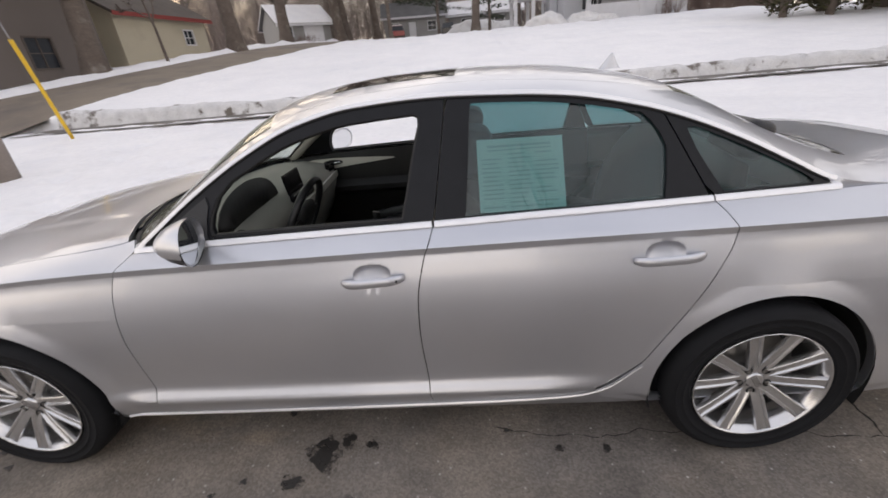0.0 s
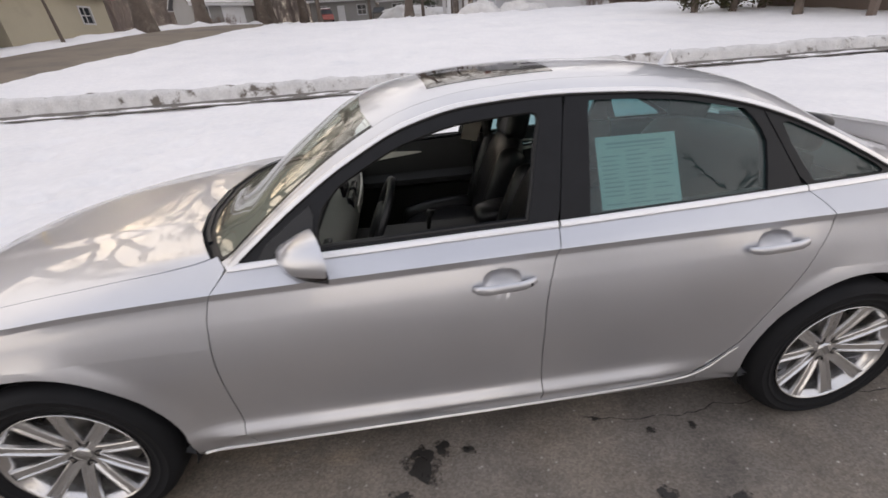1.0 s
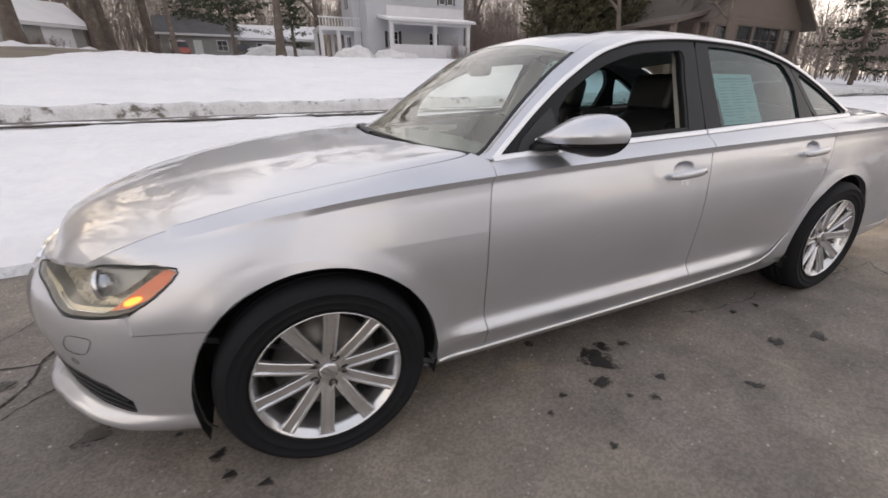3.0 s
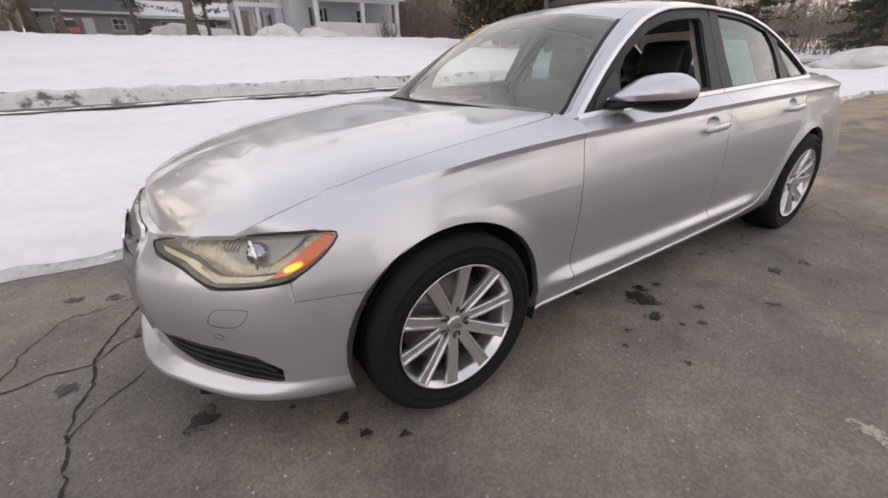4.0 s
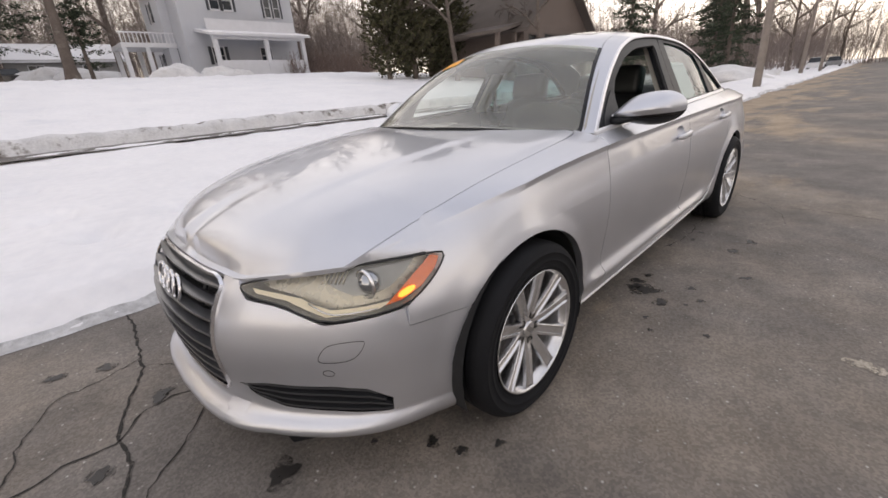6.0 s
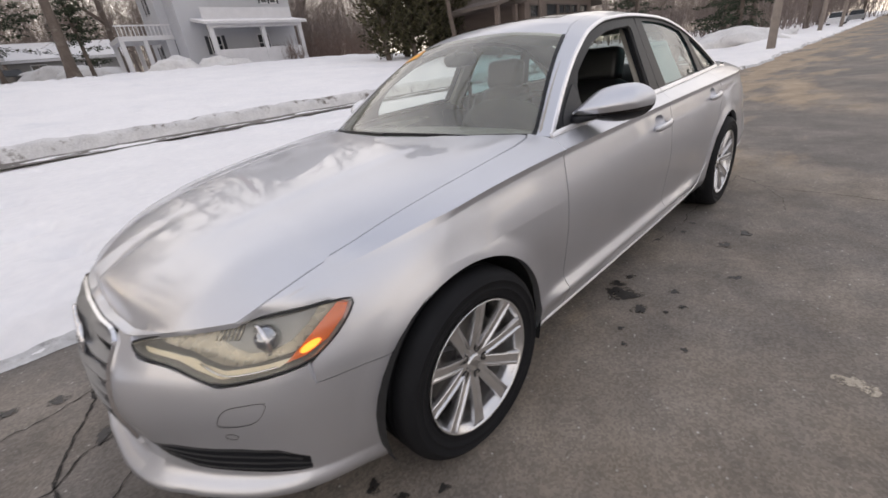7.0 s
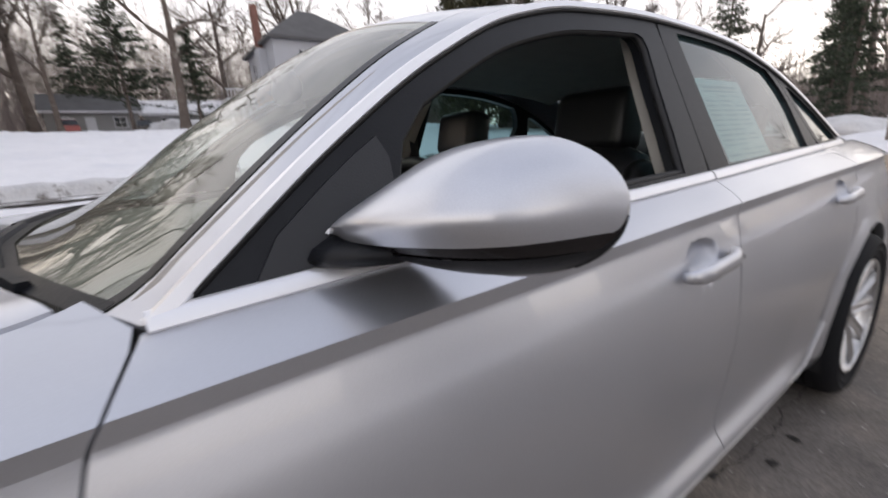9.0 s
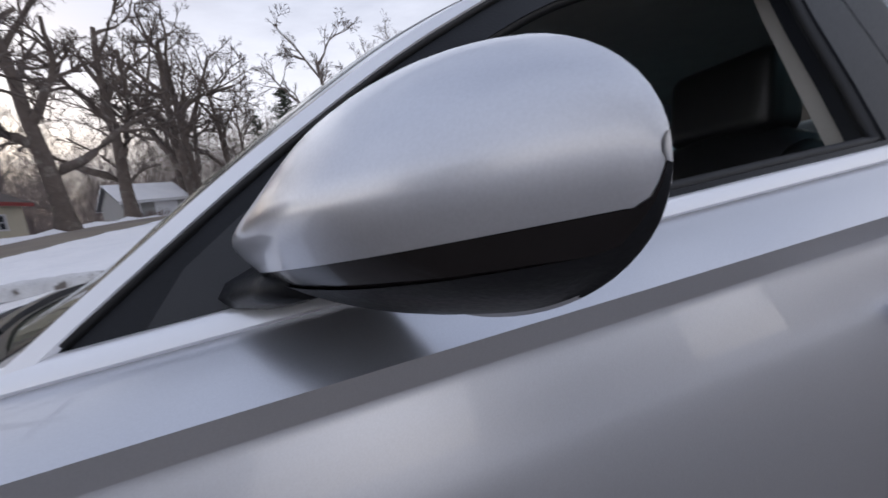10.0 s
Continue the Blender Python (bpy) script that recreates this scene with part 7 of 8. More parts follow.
GR = "bare trees along the side street"
plant("tree", OAKS[0], -15.7, 33.0, T_BIG, "tree", 20, 1.2, GR)
plant("tree", OAKS[0], -16.3, 45.1, T_BIG, "tree", 150, 1.25, GR)
plant("tree", OAKS[2], -12.7, 55.0, "large bare tree with a double trunk", "tree", 70, 1.3, GR)
plant("tree", OAKS[0], -17.9, 21.2, "leaning bare tree with pale patchy bark", "tree", 240, 1.15, GR)
plant("young_tree", SLIM, -16.8, 25.8, "young slim bare tree beside the street", "tree", 10, 0.9, GR)
plant("tree", OAKS[1], 3.5, 44.5, "tall bare tree in front of the white house", "tree", 0, 1.1)
plant("tree", OAKS[3], -5.6, 47.8, T_MID, "tree", 90, 1.0)
plant("tree", OAKS[3], 26.0, 52.0, T_MID, "tree", 30, 1.1)
plant("tree", OAKS[1], 31.0, 56.0, T_MID, "tree", 200, 1.0)
plant("tree", OAKS[3], 36.0, 50.0, T_MID, "tree", 290, 1.0)
plant("tree", OAKS[3], 21.5, 19.0, "pale bare tree before the cedars", "tree", 120, 0.75)
plant("tree", OAKS[3], 25.0, 14.5, "crooked bare tree beside the brown house", "tree", 60, 0.7)
plant("pine_tree", WIDE_PINE, -0.6, 53.0, "broad dark green pine", "tree", 0, 1.0, crown="crown")
plant("spruce_tree", SPRUCE[1], 5.0, 46.0, "thin spruce with open drooping branches", "tree", 0, 0.9, crown="crown")
plant("spruce_tree", SPRUCE[0], -6.0, 70.0, "dark spruce behind the small house", "tree", 90, 1.0, crown="crown")
for k_, (x, y, s_) in enumerate(((18.9, 23.2, 1.0), (20.8, 22.6, 1.08), (22.8, 22.9, 1.1), (24.9, 22.3, 1.0), (21.8, 24.6, 1.1))):
    plant("cedar", CEDARS, x, y, "tall brownish green columnar cedar", "tree", 70 * k_, s_, "cedars between the houses", crown="crown")
for k_, (x, y, s_) in enumerate(((39, 6.8, 0.85), (43, 8.8, 0.9), (37, 13.6, 0.8), (50, 9.4, 0.9), (57, 12, 1.0))):
    plant("spruce_tree", SPRUCE[k_ % 2], x, y, "dark green spruce near the road", "tree", 80 * k_, s_, "spruces along the road", crown="crown")
for k_, (x, y, s_) in enumerate(((60, 10, 1.0), (70, 6.5, 0.9), (78, 12, 1.0), (88, 7, 1.0), (100, 14, 1.0), (96, -11, 0.95), (80, -13, 1.0), (118, 4, 1.0), (126, -8, 1.0), (66, 22, 1.0), (52, 26, 1.0), (40, 34, 1.0))):
    plant("tree", FAR_TREES[k_ % 3], x, y, "distant bare tree down the road", "tree", 67 * k_, s_, "distant trees down the road")
for k_, (x, y, s_) in enumerate(((-30, -16, 0.9), (-14, -20, 1.0), (6, -22, 1.0), (24, -19, 0.95), (42, -17, 1.0), (-44, -8, 1.0), (-52, 6, 1.0), (-40, 22, 1.0))):
    plant("tree", FAR_TREES[k_ % 3], x, y, "bare tree across the road", "tree", 51 * k_, s_, "bare trees across the road", z=0.2 if y < 0 else None)
for k_, (x, y, s_) in enumerate(((-24, 66, 1.25), (-34, 58, 1.2), (-16, 62, 1.3), (-9, 58, 1.25), (10, 62, 1.3), (20, 60, 1.25), (44, 60, 1.0), (58, 44, 1.0), (-46, 46, 1.0), (24, 74, 1.0), (-2, 84, 1.0))):
    plant("tree", FAR_TREES[k_ % 3], x, y, "distant bare tree behind the houses", "tree", 37 * k_, s_, "distant trees behind the houses")


def brush(name, x, y, w, h, n, seed, label, mat):
    """A thicket of thin upright stems."""
    rnd = random.Random(seed)
    v, f = [], []
    for _ in range(n):
        p = Vector((rnd.gauss(0, w * 0.35), rnd.gauss(0, w * 0.22), -0.2))
        d = Vector((p.x * 0.25 + rnd.gauss(0, 0.25), p.y * 0.25 + rnd.gauss(0, 0.25), 1))
        q, r = limb(rnd, p, d, h * rnd.uniform(0.5, 1.1), 0.018, 0.005, 4, 0.16, 0.02)
        tube(v, f, q, r, 3)
        for _ in range(4):
            i = rnd.randint(1, 3)
            q2, r2 = limb(rnd, q[i], d + Vector((rnd.gauss(0, 0.8), rnd.gauss(0, 0.8), 0)), h * 0.3, 0.010, 0.004, 2, 0.2, 0.02)
            tube(v, f, q2, r2, 3)
    ob = mesh_part(name, v, f, mat)
    ob.matrix_world = pose(x, y, ground_z(x, y))
    return tagged(ob, label, "bush")


brush("bush", 27.0, 46.0, 5.0, 3.4, 240, 1, "brown leafless bush beside the white house", BRUSH)
brush("bush", 30.5, 44.0, 4.0, 3.0, 200, 2, "brown leafless bush beside the white house", BRUSH)
brush("bush", 19.6, 38.2, 1.4, 2.2, 40, 3, "small leafless shrub before the porch", BRUSH)
brush("bush", 30.0, 15.6, 2.6, 1.8, 120, 4, "tan leafless shrub before the brown house", BRUSH)
brush("bush", -14.8, 46.0, 1.8, 1.2, 70, 5, "low dark shrub beside the street", BRUSH)


def woods(x0, x1, y0, y1, n, h, seed, label, base=None):
    """A far thicket of bare stems and twigs."""
    rnd = random.Random(seed)
    v, f = [], []

    def blade(p, q, w):
        side = Vector((q - p).cross(Vector((rnd.gauss(0, 1), rnd.gauss(0, 1), 0.2)))).normalized() * w
        b = len(v)
        v.extend((p - side, p + side, q + side * 0.3, q - side * 0.3))
        f.append((b, b + 1, b + 2, b + 3))
    for _ in range(n):
        x, y = rnd.uniform(x0, x1), rnd.uniform(y0, y1)
        p = Vector((x, y, (ground_z(x, y) if base is None else base) - 0.2))
        tall = h * rnd.uniform(0.45, 1.1)
        q = p + Vector((rnd.gauss(0, 0.10), rnd.gauss(0, 0.10), 1)) * tall
        blade(p, q, rnd.uniform(0.02, 0.07))
        for _ in range(9):
            t = rnd.uniform(0.2, 0.95)
            a = p.lerp(q, t)
            reach = tall * 0.30 * (1.2 - t)
            c = a + Vector((rnd.gauss(0, 0.6), rnd.gauss(0, 0.6), rnd.uniform(0.4, 1.2))) * reach
            blade(a, c, 0.028)
            for _ in range(2):
                d = a.lerp(c, rnd.uniform(0.3, 0.9))
                blade(d, d + Vector((rnd.gauss(0, 0.6), rnd.gauss(0, 0.6), rnd.uniform(0.2, 1.0))) * reach * 0.5, 0.019)
    tagged(mesh_part("far_woods", v, f, HAZED_BARK, None, "", False), label, "woods", kind="stuff")


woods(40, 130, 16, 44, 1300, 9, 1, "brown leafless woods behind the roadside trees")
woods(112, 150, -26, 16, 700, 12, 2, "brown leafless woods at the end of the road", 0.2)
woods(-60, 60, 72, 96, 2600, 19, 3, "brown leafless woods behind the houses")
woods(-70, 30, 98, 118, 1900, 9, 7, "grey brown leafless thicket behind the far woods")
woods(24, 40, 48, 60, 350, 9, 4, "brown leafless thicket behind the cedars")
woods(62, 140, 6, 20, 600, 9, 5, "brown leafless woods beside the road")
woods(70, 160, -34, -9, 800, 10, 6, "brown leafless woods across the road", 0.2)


# ---- houses ----
def siding(name, colour, dark):
    return material(name, colour, 0.75, 0, 0.07, 0.002, 0.7, 20, patch=dark, patch_size=0.5, patch_cut=(0.58, 0.8))


# white paint greyed: the shade on the house front is put into it
WHITE_WALL = siding("shaded_white_clapboard", (0.44, 0.45, 0.48), (0.37, 0.38, 0.41))
BROWN_WALL = siding("brown_shingle", (0.13, 0.10, 0.085), (0.09, 0.072, 0.062))
CREAM_WALL = siding("cream_stucco", (0.42, 0.38, 0.29), (0.35, 0.31, 0.24))
DARK_WALL = siding("dark_brick", (0.13, 0.11, 0.10), (0.09, 0.08, 0.075))
# far house walls: their shade is put into this darkened grey
GREY_WALL = siding("shaded_boards", (0.24, 0.235, 0.23), (0.19, 0.185, 0.18))
ROOF_GREY = material("grey_shingles", (0.10, 0.098, 0.10), 0.9, 0, 0.25, 0.01, 0.8, 12)
ROOF_BROWN = material("brown_shingles", (0.10, 0.082, 0.072), 0.9, 0, 0.25, 0.01, 0.8, 12)
# trim greyed along with the wall, shade included in its colour
WHITE_TRIM = material("shaded_white_trim", (0.56, 0.56, 0.58), 0.6, 0, 0.08, 0, 2, 30)
RED_TRIM = material("red_trim", (0.22, 0.035, 0.03), 0.6, 0, 0.1, 0, 3, 30)
PANE = material("window_pane", (0.028, 0.032, 0.038), 0.08, 0, 0.3, 0, 1.5, 5)
SHUTTER = material("dark_shutter", (0.03, 0.033, 0.04), 0.6)
BRICK = material("chimney_brick", (0.20, 0.10, 0.08), 0.9, 0, 0.25, 0.01, 3, 30)


BOARDS = {}


def board_wall(parent, name, a, b, z0, z1, mat, step=0.0, gable=0.0, openings=()):
    """A wall from a to b (seen from outside a is to the left), 0.2 m thick, with openings through it and lapped boards."""
    ax, ay = a
    L = math.hypot(b[0] - ax, b[1] - ay)
    ux, uy = (b[0] - ax) / L, (b[1] - ay) / L
    nx, ny = uy, -ux
    P = lambda t, z, d=0.0: (ax + ux * t + nx * d, ay + uy * t + ny * d, z)
    bm = bmesh.new()

    def slab(t0, t1, w0, w1, d0=-0.2, d1=0.0):
        vs = [bm.verts.new(P(t, z, d)) for d in (d0, d1) for t, z in ((t0, w0), (t1, w0), (t1, w1), (t0, w1))]
        for q in ((4, 5, 6, 7), (3, 2, 1, 0), (0, 1, 5, 4), (2, 3, 7, 6), (1, 2, 6, 5), (3, 0, 4, 7)):
            bm.faces.new([vs[i] for i in q])
    cuts_t = sorted({0.0, L} | {o[0] for o in openings} | {o[1] for o in openings})
    cuts_z = sorted({z0, z1} | {o[2] for o in openings} | {o[3] for o in openings})
    for t0, t1 in zip(cuts_t[:-1], cuts_t[1:]):
        for w0, w1 in zip(cuts_z[:-1], cuts_z[1:]):
            tm, zm = (t0 + t1) / 2, (w0 + w1) / 2
            if not any(o[0] < tm < o[1] and o[2] < zm < o[3] for o in openings):
                slab(t0, t1, w0, w1)
    if gable:
        vs = [bm.verts.new(P(t, z, d)) for d in (-0.2, 0.0) for t, z in ((0, z1), (L, z1), (L / 2, z1 + gable))]
        for q in ((3, 4, 5), (2, 1, 0), (0, 1, 4, 3), (1, 2, 5, 4), (2, 0, 3, 5)):
            bm.faces.new([vs[i] for i in q])
    boards = []
    if step:
        z = z0
        while z < z1 - 0.05:
            t0s = [(0, L)]
            for o in openings:
                if o[2] - 0.02 < z < o[3]:
                    t0s = [seg for s in t0s for seg in ((s[0], min(s[1], o[0])), (max(s[0], o[1]), s[1])) if seg[1] - seg[0] > 0.05]
            for t0, t1 in t0s:
                boards.append((t0, t1, z))
            z += step
    bmesh.ops.remove_doubles(bm, verts=bm.verts[:], dist=0.001)
    w = part(name, bm, mat, parent)
    # each lapped board is a piece of its own; boards of one length share their mesh
    for t0, t1, z in boards:
        key = (round(t1 - t0, 2), mat.name)
        if key not in BOARDS:
            b = bmesh.new()
            vs = [b.verts.new(c) for c in ((0, -0.002, 0), (key[0], -0.002, 0), (key[0], 0.022, 0), (0, 0.022, 0), (0, -0.002, step), (key[0], -0.002, step))]
            for q in ((0, 1, 2, 3), (3, 2, 5, 4), (0, 3, 4), (1, 5, 2), (0, 4, 5, 1)):
                b.faces.new([vs[i] for i in q])
            bmesh.ops.recalc_face_normals(b, faces=b.faces[:])
            BOARDS[key] = bpy.data.meshes.new("board")
            b.to_mesh(BOARDS[key])
            b.free()
            BOARDS[key].materials.append(mat)
        o = new("board", BOARDS[key])
        o.parent = w
        px, py, pz = P(t0, z)
        o.matrix_local = Matrix(((ux, nx, 0, px), (uy, ny, 0, py), (0, 0, 1, pz), (0, 0, 0, 1)))
    return w, P


def window(parent, P, o, shutters=False, bars=1, trim=None):
    t0, t1, z0, z1 = o
    w = new("window")
    w.parent = parent

    def bar(name, a, b, c, d, y0, y1, mat, label=""):
        bm = bmesh.new()
        vs = [bm.verts.new(P(t, z, y)) for y in (y0, y1) for t, z in ((a, c), (b, c), (b, d), (a, d))]
        for q in ((4, 5, 6, 7), (3, 2, 1, 0), (0, 1, 5, 4), (2, 3, 7, 6), (1, 2, 6, 5), (3, 0, 4, 7)):
            bm.faces.new([vs[i] for i in q])
        return part(name, bm, mat, w, label)
    bar("pane", t0, t1, z0, z1, -0.12, -0.10, PANE)
    f = 0.07
    bar("frame", t0 - f, t0 + 0.02, z0 - f, z1 + f, -0.08, 0.035, trim or WHITE_TRIM)
    bar("frame", t1 - 0.02, t1 + f, z0 - f, z1 + f, -0.08, 0.035, trim or WHITE_TRIM)
    bar("frame", t0 + 0.02, t1 - 0.02, z1 - 0.02, z1 + f, -0.08, 0.034, trim or WHITE_TRIM)
    bar("sill", t0 + 0.02, t1 - 0.02, z0 - f, z0 + 0.02, -0.08, 0.07, trim or WHITE_TRIM)
    bar("glazing_bar", t0, t1, (z0 + z1) / 2 - 0.025, (z0 + z1) / 2 + 0.025, -0.10, -0.05, trim or WHITE_TRIM)
    for k in range(bars):
        m = t0 + (t1 - t0) * (k + 1) / (bars + 1)
        bar("glazing_bar", m - 0.025, m + 0.025, z0, z1, -0.098, -0.045, trim or WHITE_TRIM)
    if shutters:
        h = (t1 - t0) * 0.28
        bar("shutter", t0 - f - h, t0 - f, z0 - 0.03, z1 + 0.03, 0.019, 0.06, SHUTTER, "dark shutter")
        bar("shutter", t1 + f, t1 + f + h, z0 - 0.03, z1 + 0.03, 0.019, 0.06, SHUTTER, "dark shutter")


def slab_roof(parent, corners, thick, mat, name="roof", label=""):
    bm = bmesh.new()
    top = [bm.verts.new(c) for c in corners]
    low = [bm.verts.new((c[0], c[1], c[2] - thick)) for c in corners]
    n = len(corners)
    bm.faces.new(top)
    bm.faces.new(low[::-1])
    for i in range(n):
        bm.faces.new((top[i], low[i], low[(i + 1) % n], top[(i + 1) % n]))
    bmesh.ops.recalc_face_normals(bm, faces=bm.faces[:])
    return part(name, bm, mat, parent, label)


def boxed(parent, name, x0, x1, y0, y1, z0, z1, mat, label="", bevel=0.01):
    return part(name, box_bm((x1 - x0, y1 - y0, z1 - z0), ((x0 + x1) / 2, (y0 + y1) / 2, (z0 + z1) / 2), bevel), mat, parent, label)


def white_house():
    """Two storeys, hipped roof, a columned porch in front and an open side porch."""
    h = thing("house", "white two-storey clapboard house with a columned porch and dark shutters", "house", pose(16.5, 46.2, 3.45, 0, 0, 1.5))
    W, Dp, H = 10.4, 10.0, 8.3
    x0, x1, y0, y1 = -W / 2, W / 2, -Dp / 2, Dp / 2
    front = [(2.0, 3.0, 0.9 + 0.3, 2.6), (6.4, 7.5, 1.2, 2.6), (2.7, 3.5, 5.55, 7.2), (3.8, 4.6, 5.55, 7.2), (7.6, 8.2, 5.2, 6.9), (8.5, 9.1, 5.2, 6.9)]
    w, P = board_wall(h, "wall", (x0, y0), (x1, y0), -1.0, H, WHITE_WALL, 0.19, openings=front)
    window(w, P, front[0], True, 2)
    window(w, P, front[1], False, 1)
    for o in front[2:]:
        window(w, P, o, True, 0)
    side = [(2.0, 2.9, 1.1, 2.7), (6.4, 7.3, 1.1, 2.7), (2.2, 3.0, 5.4, 7.0), (6.4, 7.2, 5.4, 7.0)]
    w, P = board_wall(h, "wall", (x0, y1), (x0, y0 + 0.2), -1.0, H, WHITE_WALL, 0.19, openings=side)
    for o in side:
        window(w, P, o, True, 0)
    board_wall(h, "wall", (x1, y0 + 0.2), (x1, y1), -1.0, H, WHITE_WALL)
    board_wall(h, "wall", (x1 - 0.2, y1), (x0 + 0.2, y1), -1.0, H, WHITE_WALL)
    e = 0.55
    r = 3.9
    cn = [(x0 - e, y0 - e, H), (x1 + e, y0 - e, H), (x1 + e, y1 + e, H), (x0 - e, y1 + e, H)]
    ra, rb = (-0.8, 0, H + r), (0.8, 0, H + r)
    bm = bmesh.new()
    vs = [bm.verts.new(c) for c in cn + [ra, rb]] + [bm.verts.new((c[0], c[1], c[2] - 0.25)) for c in cn]
    for q in ((0, 1, 5, 4), (1, 2, 5), (2, 3, 4, 5), (3, 0, 4), (0, 6, 7, 1), (1, 7, 8, 2), (2, 8, 9, 3), (3, 9, 6, 0), (9, 8, 7, 6)):
        bm.faces.new([vs[i] for i in q])
    bmesh.ops.recalc_face_normals(bm, faces=bm.faces[:])
    part("roof", bm, ROOF_GREY, h, "grey hipped shingle roof")
    boxed(h, "chimney_breast", x0 - 0.75, x0 - 0.01, -2.6, -0.9, -1.0, H - 0.6, WHITE_WALL, "painted chimney breast")
    boxed(h, "chimney", x0 - 0.72, x0 - 0.12, -2.1, -1.5, H - 0.62, H + 3.3, BRICK, "tall dark brick chimney")
    # front porch
    px0, px1, py = -3.9, x1 - 0.6, y0 - 2.6
    boxed(h, "porch_base", px0, px1, py, y0 - 0.01, -1.2, 0.35, WHITE_TRIM, "white porch base")
    for x in (px0 + 0.2, (px0 + px1) / 2 + 0.4, px1 - 0.2):
        boxed(h, "porch_column", x - 0.17, x + 0.17, py + 0.05, py + 0.39, 0.35, 2.95, WHITE_TRIM, "square white column")
    boxed(h, "porch_beam", px0, px1, py, py + 0.4, 2.95, 3.35, WHITE_TRIM)
    slab_roof(h, [(px0 - 0.4, py - 0.4, 3.36), (px1 + 0.4, py - 0.4, 3.36), (px1 + 0.4, y0 - 0.02, 3.95), (px0 - 0.4, y0 - 0.02, 3.95)], 0.18, WHITE_TRIM, "porch_roof", "low porch roof edged with snow")
    slab_roof(h, [(px0 - 0.35, py - 0.35, 3.43), (px1 + 0.35, py - 0.35, 3.43), (px1 + 0.35, y0 - 0.03, 4.02), (px0 - 0.35, y0 - 0.03, 4.02)], 0.06, SNOW, "porch_snow", "thin snow cover")
    boxed(h, "porch_rail", px0 + 0.4, px1 - 0.4, py + 0.12, py + 0.22, 0.36, 1.30, WHITE_TRIM, "closed white porch rail")
    boxed(h, "parapet", px0 + 0.2, px1 - 0.2, y0 - 1.3, y0 - 1.2, 3.75, 4.65, WHITE_TRIM, "low parapet over the porch")
    boxed(h, "porch_step", px0 - 1.6, px0 - 0.02, py + 0.6, py + 1.9, -1.2, -0.25, WHITE_TRIM)
    # side porch with a balcony above
    sx0, sx1 = x0 - 4.2, x0 - 0.02
    for x in (sx0 + 0.2, sx0 + 1.9):
        for y in (y0 + 2.6, y0 + 5.6):
            boxed(h, "porch_column", x - 0.16, x + 0.16, y - 0.16, y + 0.16, -1.2, 2.75, WHITE_TRIM)
    boxed(h, "side_porch_roof", sx0, sx1, y0 + 2.3, y0 + 6.0, 2.75, 3.1, WHITE_TRIM)
    for k in range(14):
        x = sx0 + 0.15 + k * (sx1 - sx0 - 0.3) / 13
        boxed(h, "baluster", x - 0.03, x + 0.03, y0 + 2.38, y0 + 2.44, 3.1, 3.85, WHITE_TRIM, "", 0)
    boxed(h, "balcony_rail", sx0, sx1, y0 + 2.36, y0 + 2.46, 3.85, 3.95, WHITE_TRIM)


